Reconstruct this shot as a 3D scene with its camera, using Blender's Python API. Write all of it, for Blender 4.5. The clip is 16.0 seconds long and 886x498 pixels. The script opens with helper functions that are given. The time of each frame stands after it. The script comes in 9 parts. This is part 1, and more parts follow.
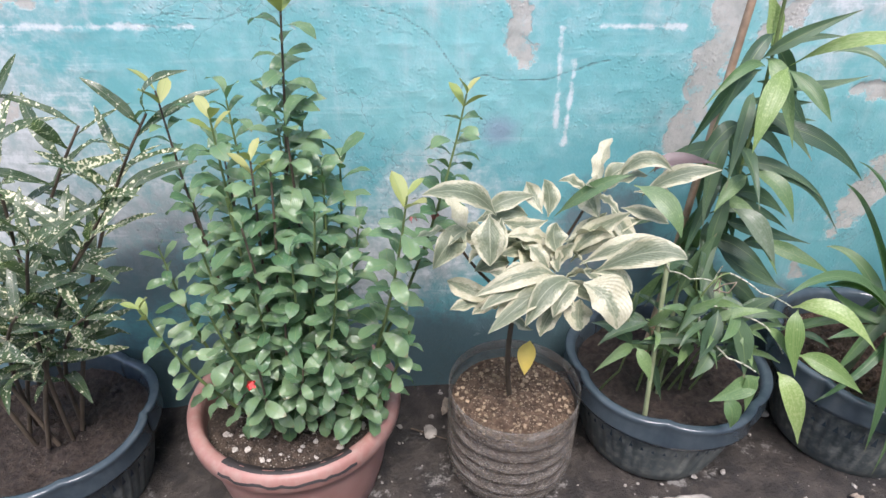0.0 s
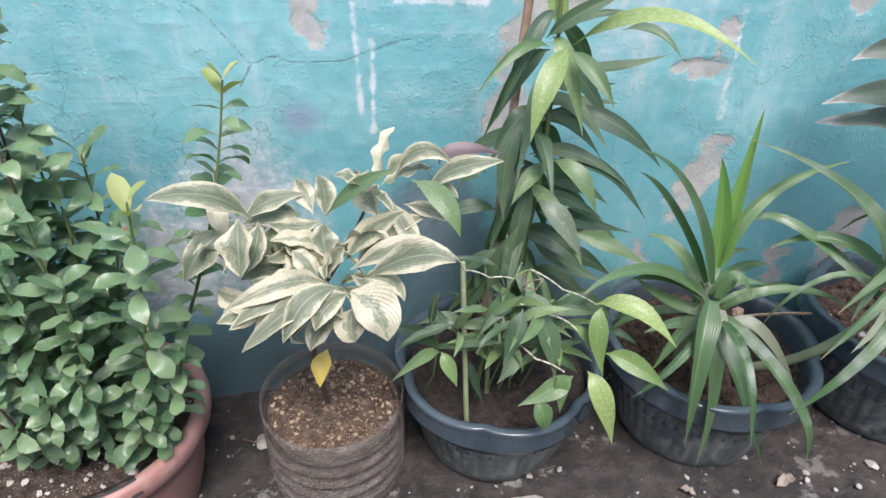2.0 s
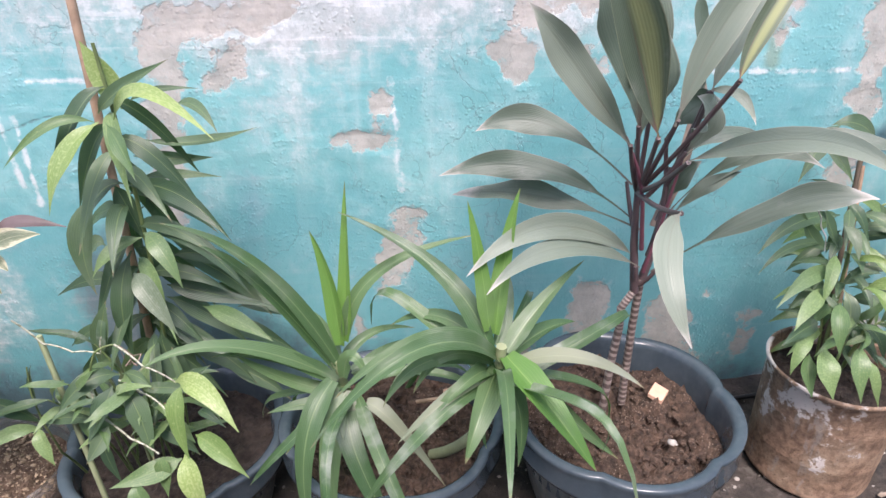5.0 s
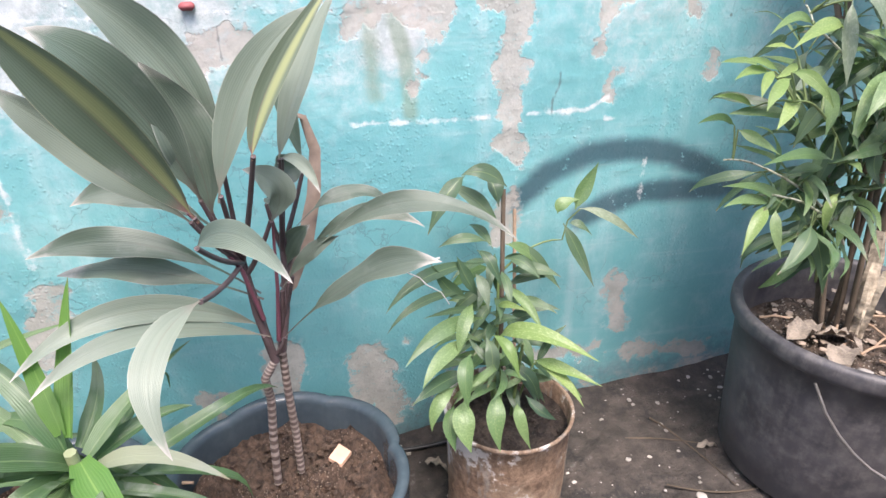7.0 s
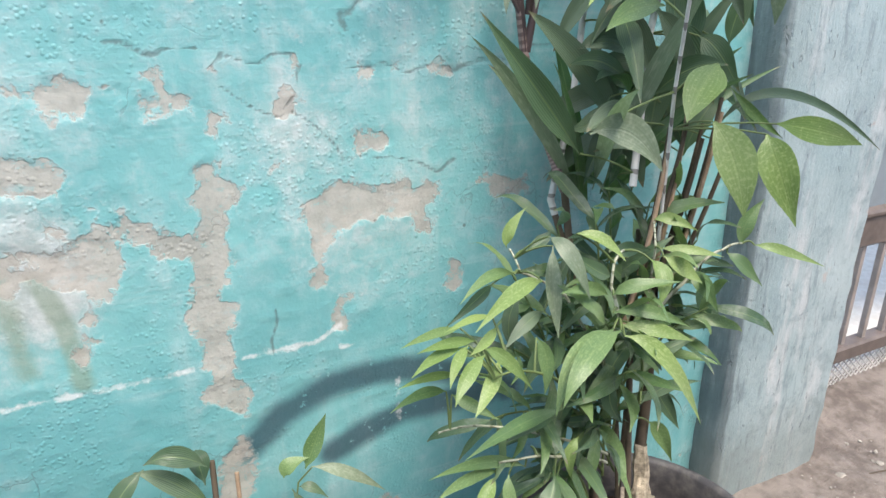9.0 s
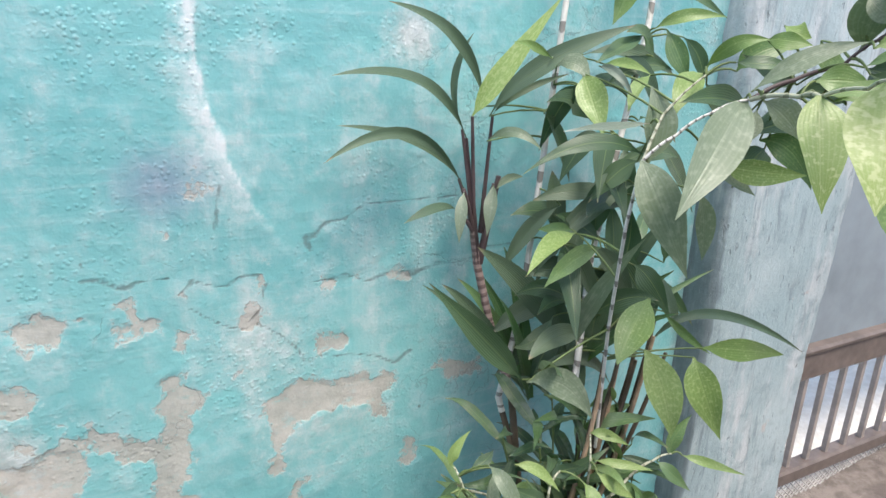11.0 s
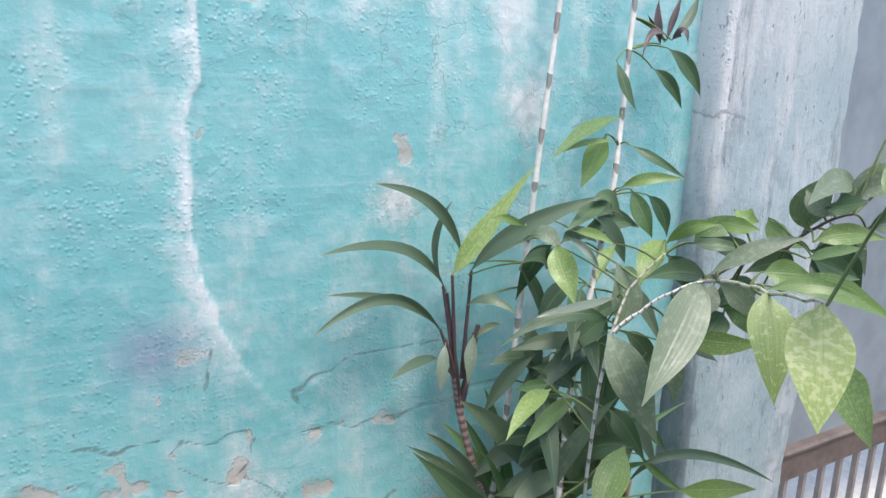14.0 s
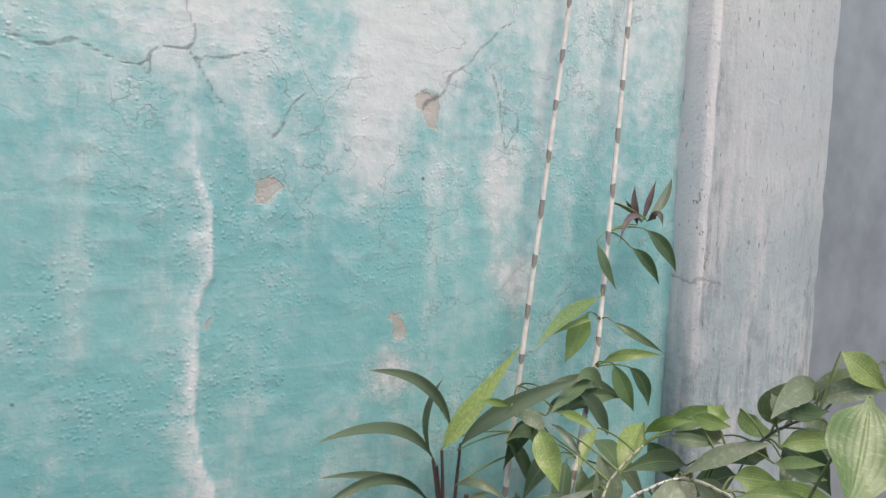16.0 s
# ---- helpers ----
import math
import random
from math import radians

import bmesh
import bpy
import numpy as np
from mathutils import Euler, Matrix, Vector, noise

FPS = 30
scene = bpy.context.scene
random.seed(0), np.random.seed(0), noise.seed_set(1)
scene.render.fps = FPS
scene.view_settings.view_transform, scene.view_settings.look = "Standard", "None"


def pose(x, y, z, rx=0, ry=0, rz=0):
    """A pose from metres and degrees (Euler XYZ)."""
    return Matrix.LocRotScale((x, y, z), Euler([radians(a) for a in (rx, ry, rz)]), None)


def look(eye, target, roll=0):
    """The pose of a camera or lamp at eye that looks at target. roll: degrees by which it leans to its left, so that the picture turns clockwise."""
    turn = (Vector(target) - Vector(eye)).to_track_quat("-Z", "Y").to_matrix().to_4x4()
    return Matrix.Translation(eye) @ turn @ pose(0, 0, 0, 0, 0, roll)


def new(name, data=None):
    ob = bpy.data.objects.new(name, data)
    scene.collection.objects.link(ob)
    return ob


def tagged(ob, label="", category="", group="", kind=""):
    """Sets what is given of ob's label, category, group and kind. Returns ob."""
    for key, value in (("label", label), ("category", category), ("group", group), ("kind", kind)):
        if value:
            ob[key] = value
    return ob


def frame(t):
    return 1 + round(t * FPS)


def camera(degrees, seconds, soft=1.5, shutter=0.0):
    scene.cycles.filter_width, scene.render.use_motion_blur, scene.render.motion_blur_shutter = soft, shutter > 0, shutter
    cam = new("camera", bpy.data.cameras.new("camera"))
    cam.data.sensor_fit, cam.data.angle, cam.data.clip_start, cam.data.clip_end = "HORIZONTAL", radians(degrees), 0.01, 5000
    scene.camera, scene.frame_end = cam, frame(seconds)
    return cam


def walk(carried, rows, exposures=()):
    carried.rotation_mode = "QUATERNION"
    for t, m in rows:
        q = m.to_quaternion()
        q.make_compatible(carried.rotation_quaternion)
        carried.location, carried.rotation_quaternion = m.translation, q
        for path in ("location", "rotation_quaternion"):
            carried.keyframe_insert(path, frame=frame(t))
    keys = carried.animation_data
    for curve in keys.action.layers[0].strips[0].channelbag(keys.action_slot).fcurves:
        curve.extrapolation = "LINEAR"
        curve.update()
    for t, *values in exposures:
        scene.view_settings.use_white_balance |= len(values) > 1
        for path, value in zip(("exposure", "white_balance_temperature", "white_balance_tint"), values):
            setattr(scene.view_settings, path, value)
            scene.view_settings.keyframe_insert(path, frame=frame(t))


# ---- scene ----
cam = camera(70.7, 16.0)
PATH = [
    (0, (-0.053, 0.091, 1.058), (0.025, 1.773, -0.02), 0.6),
    (0.5, (0.034, 0.074, 1.06), (0.157, 1.783, 0.029), 1.2),
    (1, (0.118, 0.075, 1.063), (0.32, 1.767, 0.017), 1.4),
    (1.5, (0.173, 0.118, 1.045), (0.4, 1.756, -0.08), 1.6),
    (2, (0.257, 0.183, 1.041), (0.491, 1.81, -0.098), 1.8),
    (2.5, (0.488, 0.179, 1.06), (0.467, 1.823, -0.078), -0.5),
    (3, (0.649, 0.167, 1.091), (0.652, 1.802, -0.061), 0.2),
    (3.2, (0.697, 0.162, 1.093), (0.755, 1.8, -0.054), 1.1),
    (5.3, (1.165, 0.147, 1.032), (1.244, 1.91, 0.091), -1.1),
    (5.5, (1.227, 0.147, 1.033), (1.346, 1.905, 0.086), -0.5),
    (6, (1.36, 0.149, 1.043), (1.561, 1.919, 0.135), -0.8),
    (6.5, (1.457, 0.154, 1.058), (1.659, 1.917, 0.136), -1.7),
    (7, (1.575, 0.174, 1.085), (1.985, 1.911, 0.181), -0.3),
    (7.5, (1.686, 0.174, 1.106), (2.288, 1.882, 0.259), -0.7),
    (8, (1.787, 0.25, 1.138), (2.629, 1.888, 0.357), 1.1),
    (8.5, (1.885, 0.331, 1.196), (2.801, 1.949, 0.458), -0.4),
    (9, (1.968, 0.352, 1.314), (2.749, 2.056, 0.616), -1.0),
    (9.5, (2.02, 0.366, 1.429), (2.827, 2.085, 0.803), 1.3),
    (9.7, (2.031, 0.37, 1.468), (2.792, 2.106, 0.83), 1.0),
    (11.8, (2.013, 0.353, 1.701), (2.913, 2.044, 1.127), 1.6),
    (12, (2.018, 0.354, 1.713), (2.913, 2.052, 1.151), 1.5),
    (12.5, (2.015, 0.358, 1.736), (2.902, 2.07, 1.206), 1.8),
    (13, (2.012, 0.359, 1.756), (2.905, 2.071, 1.234), 1.5),
    (13.5, (2.008, 0.353, 1.772), (2.897, 2.07, 1.26), 1.4),
    (14, (2.011, 0.349, 1.819), (2.933, 2.072, 1.394), 1.3),
    (14.5, (2.012, 0.348, 1.834), (2.925, 2.086, 1.451), 0.9),
    (15, (2.004, 0.339, 1.894), (2.915, 2.092, 1.586), 1.1),
    (15.5, (2.0, 0.318, 1.961), (2.926, 2.076, 1.729), 1.7),
    (16, (1.993, 0.307, 2.004), (2.936, 2.063, 1.842), 2.2),
]
EXPOSURES = [(0, 1.54, 6550, 18), (3, 1.51, 6500, 19), (5.5, 1.8, 6900, 24), (7.2, 1.9, 6950, 18), (8, 1.78, 7050, 13), (9, 1.56, 7080, 10), (9.6, 1.54, 7150, 10), (12, 1.33, 6950, 11), (14, 1.26, 6800, 12), (15, 1.06, 7080, 14), (15.5, 0.96, 7270, 15), (16, 0.86, 7850, 16)]
walk(cam, [(t, look(eye, target, roll)) for t, eye, target, roll in PATH], EXPOSURES)

# ---- world and sun ----
world = bpy.data.worlds.new("overcast_sky")
scene.world = world
world.use_nodes = True
wn, wl = world.node_tree.nodes, world.node_tree.links
sky = wn.new("ShaderNodeTexSky")
sky.sky_type, sky.sun_disc = "NISHITA", False
sky.sun_elevation, sky.sun_rotation = radians(62), radians(200)
sky.dust_density, sky.air_density = 1.6, 1.0
wl.new(sky.outputs["Color"], wn["Background"].inputs["Color"])
wn["Background"].inputs["Strength"].default_value = 0.13
sun_data = bpy.data.lights.new("sun", "SUN")
sun_data.energy, sun_data.angle, sun_data.color = 1.6, radians(22), (1.0, 0.97, 0.93)
sun = new("sun", sun_data)
sun.matrix_world = look((1.6, -2.0, 6.0), (1.2, 1.2, 0.0))


# ---- node material helpers ----
class Mat:
    """A principled material with short calls for the nodes that drive it."""

    def __init__(self, name, rough=0.6, metal=0.0):
        self.m = bpy.data.materials.new(name)
        self.m.use_nodes = True
        self.t = self.m.node_tree
        self.b = self.t.nodes["Principled BSDF"]
        self.b.inputs["Roughness"].default_value = rough
        self.b.inputs["Metallic"].default_value = metal
        self.geo = None

    def node(self, kind, **sets):
        n = self.t.nodes.new(kind)
        for k, v in sets.items():
            if k == "op":
                n.operation = v
            elif k == "blend":
                n.blend_type = v
            elif k == "feature":
                n.feature = v
        return n

    def put(self, sock, v):
        if hasattr(v, "is_output"):
            self.t.links.new(v, sock)
        else:
            sock.default_value = (*v, 1.0) if isinstance(v, tuple) and len(v) == 3 and sock.type == "RGBA" else v

    def coord(self, kind="Object", scale=(1, 1, 1)):
        c = self.node("ShaderNodeTexCoord")
        mp = self.node("ShaderNodeMapping")
        self.t.links.new(c.outputs[kind], mp.inputs["Vector"])
        mp.inputs["Scale"].default_value = scale
        return mp.outputs[0]

    def world(self, scale=(1, 1, 1)):
        g = self.node("ShaderNodeNewGeometry")
        mp = self.node("ShaderNodeMapping")
        self.t.links.new(g.outputs["Position"], mp.inputs["Vector"])
        mp.inputs["Scale"].default_value = scale
        return mp.outputs[0]

    def coord_shift(self, p, by):
        mp = self.node("ShaderNodeMapping")
        self.t.links.new(p, mp.inputs["Vector"])
        mp.inputs["Location"].default_value = (by, by * 0.7, by * 1.3)
        return mp.outputs[0]

    def noise(self, vec, scale, detail=4.0, rough=0.55, dist=0.0):
        n = self.node("ShaderNodeTexNoise")
        self.t.links.new(vec, n.inputs["Vector"])
        n.inputs["Scale"].default_value, n.inputs["Detail"].default_value = scale, detail
        n.inputs["Roughness"].default_value, n.inputs["Distortion"].default_value = rough, dist
        return n.outputs[0]

    def cells(self, vec, scale, feature="F1"):
        n = self.node("ShaderNodeTexVoronoi", feature=feature)
        self.t.links.new(vec, n.inputs["Vector"])
        n.inputs["Scale"].default_value = scale
        return n.outputs["Distance"]

    def math(self, op, a, b=0.0, c=None):
        n = self.node("ShaderNodeMath", op=op)
        self.put(n.inputs[0], a)
        self.put(n.inputs[1], b)
        if c is not None:
            self.put(n.inputs[2], c)
        return n.outputs[0]

    def step(self, v, lo, hi):
        """0 below lo, 1 above hi, smooth between."""
        n = self.node("ShaderNodeMapRange")
        n.interpolation_type = "SMOOTHSTEP"
        self.put(n.inputs["Value"], v)
        n.inputs["From Min"].default_value, n.inputs["From Max"].default_value = lo, hi
        return n.outputs[0]

    def mix(self, f, a, b, blend="MIX"):
        n = self.node("ShaderNodeMixRGB", blend=blend)
        self.put(n.inputs[0], f)
        self.put(n.inputs[1], a)
        self.put(n.inputs[2], b)
        return n.outputs[0]

    def attr(self, name):
        n = self.node("ShaderNodeAttribute")
        n.attribute_name = name
        return n.outputs["Fac"]

    def rand(self):
        return self.node("ShaderNodeObjectInfo").outputs["Random"]

    def island(self):
        return self.node("ShaderNodeNewGeometry").outputs["Random Per Island"]

    def uv(self):
        s = self.node("ShaderNodeSeparateXYZ")
        u = self.node("ShaderNodeTexCoord")
        self.t.links.new(u.outputs["UV"], s.inputs[0])
        return u.outputs["UV"], s.outputs[0], s.outputs[1]

    def bump(self, height, strength=0.3, dist=0.01):
        n = self.node("ShaderNodeBump")
        n.inputs["Strength"].default_value, n.inputs["Distance"].default_value = strength, dist
        self.put(n.inputs["Height"], height)
        self.t.links.new(n.outputs[0], self.b.inputs["Normal"])

    def color(self, v):
        self.put(self.b.inputs["Base Color"], v)
        return self

    def rough(self, v):
        self.put(self.b.inputs["Roughness"], v)
        return self

    def translucent(self, col, amount):
        tr = self.node("ShaderNodeBsdfTranslucent")
        self.put(tr.inputs["Color"], col)
        mx = self.node("ShaderNodeMixShader")
        mx.inputs[0].default_value = amount
        self.t.links.new(self.b.outputs[0], mx.inputs[1])
        self.t.links.new(tr.outputs[0], mx.inputs[2])
        self.t.links.new(mx.outputs[0], self.t.nodes["Material Output"].inputs["Surface"])


def plain(name, col, rough=0.6, metal=0.0, vary=0.25, scale=30.0, bump=0.2):
    """A colour with two scales of mottling and fine relief."""
    m = Mat(name, rough, metal)
    p = m.coord("Object")
    big, fine = m.noise(p, scale * 0.2, 3), m.noise(p, scale, 5)
    v = m.math("ADD", m.math("MULTIPLY", big, 0.6), m.math("MULTIPLY", fine, 0.4))
    dark = tuple(c * (1 - vary) for c in col)
    light = tuple(min(1, c * (1 + vary)) for c in col)
    m.color(m.mix(m.step(v, 0.3, 0.7), dark, light))
    m.bump(fine, bump, 0.004)
    return m


# ---- materials ----
def wall_material():
    m = Mat("turquoise_wall_paint", 0.5)
    p = m.world()
    n1, n2, n3 = m.noise(p, 2.2, 4), m.noise(p, 16, 7, 0.66), m.noise(p, 80, 5, 0.6)
    n4 = m.noise(p, 38, 6, 0.7)
    streak = m.noise(m.world((14, 1, 1.6)), 1.0, 5, 0.6)
    brush = m.noise(m.world((3, 1, 55)), 1.0, 4, 0.6)
    ragged = m.math("ADD", m.math("MULTIPLY", m.math("SUBTRACT", n2, 0.5), 0.105), m.math("ADD", m.math("MULTIPLY", m.math("SUBTRACT", n4, 0.5), 0.055), m.math("MULTIPLY", m.math("SUBTRACT", n3, 0.5), 0.022)))
    paint = m.mix(m.step(n1, 0.3, 0.7), (0.145, 0.40, 0.415), (0.205, 0.475, 0.480))
    paint = m.mix(m.math("MULTIPLY", m.step(n2, 0.42, 0.72), 0.45), paint, (0.36, 0.57, 0.59))
    paint = m.mix(m.math("MULTIPLY", m.step(n4, 0.5, 0.75), 0.25), paint, (0.11, 0.31, 0.35))
    paint = m.mix(m.math("MULTIPLY", m.step(streak, 0.50, 0.8), 0.40), paint, (0.52, 0.64, 0.64))
    paint = m.mix(m.math("MULTIPLY", m.step(brush, 0.55, 0.8), 0.25), paint, (0.55, 0.66, 0.66))
    flat = m.node("ShaderNodeSeparateXYZ")
    m.t.links.new(p, flat.inputs[0])
    # deeper teal lower down the wall, its edge higher to the right
    low_teal = m.math("ADD", m.math("SUBTRACT", flat.outputs[2], m.math("MULTIPLY", m.step(flat.outputs[0], 1.1, 1.5), 0.27)), m.math("MULTIPLY", m.math("SUBTRACT", m.math("ADD", n2, n1), 1.0), 0.18))
    paint = m.mix(m.math("MULTIPLY", m.step(low_teal, 0.56, 0.42), m.math("SUBTRACT", 0.55, m.math("MULTIPLY", m.step(flat.outputs[0], 1.7, 2.1), 0.33))), paint, (0.095, 0.325, 0.365))
    # sun-bleached and chalky zones
    chalk = m.math("ADD", m.attr("chalk"), m.math("MULTIPLY", m.math("SUBTRACT", m.math("ADD", n2, m.math("ADD", streak, m.math("MULTIPLY", n4, 1.2))), 1.62), 0.95))
    lime_wash = m.mix(m.step(n4, 0.38, 0.66), (0.47, 0.475, 0.465), (0.67, 0.67, 0.665))
    lime_wash = m.mix(m.math("MULTIPLY", m.step(m.noise(p, 5.5, 5, 0.6), 0.45, 0.7), 0.55), lime_wash, (0.46, 0.43, 0.415))
    lime_wash = m.mix(m.math("MULTIPLY", m.step(flat.outputs[2], 1.75, 2.1), 0.7), lime_wash, (0.69, 0.70, 0.71))
    paint = m.mix(m.math("MULTIPLY", m.step(chalk, 0.05, 1.15), 0.80), paint, lime_wash)
    scratch = m.math("MULTIPLY", m.step(m.math("ADD", brush, m.math("MULTIPLY", n4, 0.5)), 0.80, 0.92), m.math("MULTIPLY", m.step(m.attr("chalk"), 0.2, 0.7), m.step(flat.outputs[0], 1.8, 1.5)))
    paint = m.mix(m.math("MULTIPLY", scratch, 0.35), paint, (0.74, 0.75, 0.76))
    vein = m.math("MULTIPLY", m.attr("vein"), m.step(m.math("ADD", n4, m.math("MULTIPLY", n2, 0.5)), 0.35, 0.95))
    paint = m.mix(m.math("MULTIPLY", m.step(vein, 0.02, 0.9), 0.78), paint, (0.74, 0.745, 0.76))
    # damp foot and stains, with shade low on the wall put into the paint
    damp_shade = m.math("ADD", m.attr("damp_shade"), m.math("MULTIPLY", m.math("SUBTRACT", m.math("ADD", n2, n4), 1.0), 0.8))
    paint = m.mix(m.math("MULTIPLY", m.step(damp_shade, 0.25, 1.0), 0.78), paint, (0.095, 0.125, 0.145))
    # sprayed dark band, flaked
    spray = m.math("ADD", m.attr("spray"), m.math("MULTIPLY", m.math("SUBTRACT", n2, 0.5), 0.6))
    flake = m.math("SUBTRACT", 1.0, m.math("MULTIPLY", m.step(n4, 0.60, 0.66), 0.7))
    paint = m.mix(m.math("MULTIPLY", m.math("MULTIPLY", m.step(spray, 0.1, 1.0), 0.85), flake), paint, (0.038, 0.078, 0.105))
    mauve = m.math("ADD", m.attr("mauve"), m.math("MULTIPLY", m.math("SUBTRACT", n2, 0.5), 0.5))
    paint = m.mix(m.math("MULTIPLY", m.step(mauve, 0.1, 1.0), 0.5), paint, (0.25, 0.20, 0.33))
    moss = m.math("ADD", m.attr("moss"), m.math("MULTIPLY", m.math("SUBTRACT", n2, 0.5), 1.2))
    paint = m.mix(m.math("MULTIPLY", m.step(moss, 0.2, 1.0), 0.65), paint, (0.21, 0.28, 0.20))
    # bare render where the paint has come off
    bare = m.mix(m.step(n2, 0.3, 0.7), (0.34, 0.32, 0.285), (0.49, 0.46, 0.415))
    bare = m.mix(m.math("MULTIPLY", m.step(n3, 0.5, 0.75), 0.4), bare, (0.27, 0.24, 0.215))
    bare = m.mix(m.math("MULTIPLY", m.step(n4, 0.55, 0.70), 0.4), bare, (0.33, 0.45, 0.46))
    small = m.math("SUBTRACT", m.math("MULTIPLY", m.step(m.noise(m.world((1, 1, 1.5)), 6.5, 7, 0.70), 0.58, 0.70), 0.045), 0.05)
    speck = m.math("ADD", m.math("ADD", small, m.attr("wear")), m.math("MULTIPLY", ragged, 0.45))
    edge = m.math("MAXIMUM", m.math("ADD", m.attr("peel"), ragged), speck)
    peel = m.step(edge, -0.004, 0.005)
    rim = m.math("MULTIPLY", m.step(edge, -0.010, -0.002), m.math("SUBTRACT", 1.0, peel))
    col = m.mix(m.math("MULTIPLY", rim, 0.22), paint, (0.52, 0.63, 0.63))
    left = m.math("MULTIPLY", m.step(m.noise(m.world((1, 1, 1.6)), 24, 8, 0.75), 0.56, 0.62), m.step(edge, 0.05, 0.0))
    col = m.mix(m.math("MULTIPLY", peel, m.math("SUBTRACT", 0.88, m.math("MULTIPLY", left, 0.70))), col, bare)
    # lime white runs and the scraped white course
    lime = m.math("ADD", m.attr("lime"), m.math("MULTIPLY", m.math("SUBTRACT", m.math("ADD", n2, m.math("MULTIPLY", n4, 1.4)), 1.25), 2.4))
    col = m.mix(m.math("MULTIPLY", m.step(lime, 0.2, 1.3), 0.75), col, (0.72, 0.73, 0.735))
    crack = m.step(m.math("ADD", m.attr("crack"), m.math("MULTIPLY", m.math("SUBTRACT", n3, 0.5), 0.007)), -0.0046, -0.0006)
    warp = m.node("ShaderNodeMixRGB", blend="ADD")
    warp.inputs[0].default_value = 0.28
    wob = m.node("ShaderNodeTexNoise")
    m.t.links.new(p, wob.inputs["Vector"])
    wob.inputs["Scale"].default_value, wob.inputs["Detail"].default_value = 9.0, 6.0
    m.t.links.new(p, warp.inputs[1])
    m.t.links.new(wob.outputs["Color"], warp.inputs[2])
    web = m.math("MULTIPLY", m.step(m.cells(warp.outputs[0], 6.5, "DISTANCE_TO_EDGE"), 0.016, 0.004), m.step(m.noise(p, 2.6, 4), 0.49, 0.60))
    crack = m.math("MAXIMUM", crack, m.math("MULTIPLY", web, 0.55))
    col = m.mix(m.math("MULTIPLY", crack, 0.58), col, (0.10, 0.115, 0.11))
    pits = m.math("MULTIPLY", m.step(m.cells(p, 9), 0.045, 0.02), m.step(n2, 0.45, 0.6))
    col = m.mix(m.math("MULTIPLY", pits, 0.8), col, (0.07, 0.07, 0.06))
    m.color(col)
    m.rough(m.math("ADD", m.math("MULTIPLY", peel, 0.42), m.math("ADD", 0.22, m.math("MULTIPLY", n2, 0.22))))
    zone = m.step(m.noise(p, 4.5, 3), 0.52, 0.70)
    blister = m.math("MULTIPLY", m.step(m.cells(p, 42), 0.36, 0.05), zone)
    grain = m.math("MULTIPLY", m.step(m.cells(p, 105), 0.45, 0.08), m.step(m.noise(p, 7, 3), 0.40, 0.62))
    h = m.math("ADD", m.math("MULTIPLY", n2, 0.40), m.math("ADD", m.math("MULTIPLY", n3, 0.20), m.math("MULTIPLY", n4, 0.22)))
    h = m.math("ADD", h, m.math("ADD", m.math("MULTIPLY", blister, 0.13), m.math("MULTIPLY", grain, 0.15)))
    h = m.math("ADD", h, m.math("MULTIPLY", brush, 0.12))
    h = m.math("SUBTRACT", h, m.math("MULTIPLY", peel, 0.2))
    h = m.math("SUBTRACT", h, m.math("MULTIPLY", crack, 0.12))
    m.bump(h, 0.9, 0.0054)
    return m.m


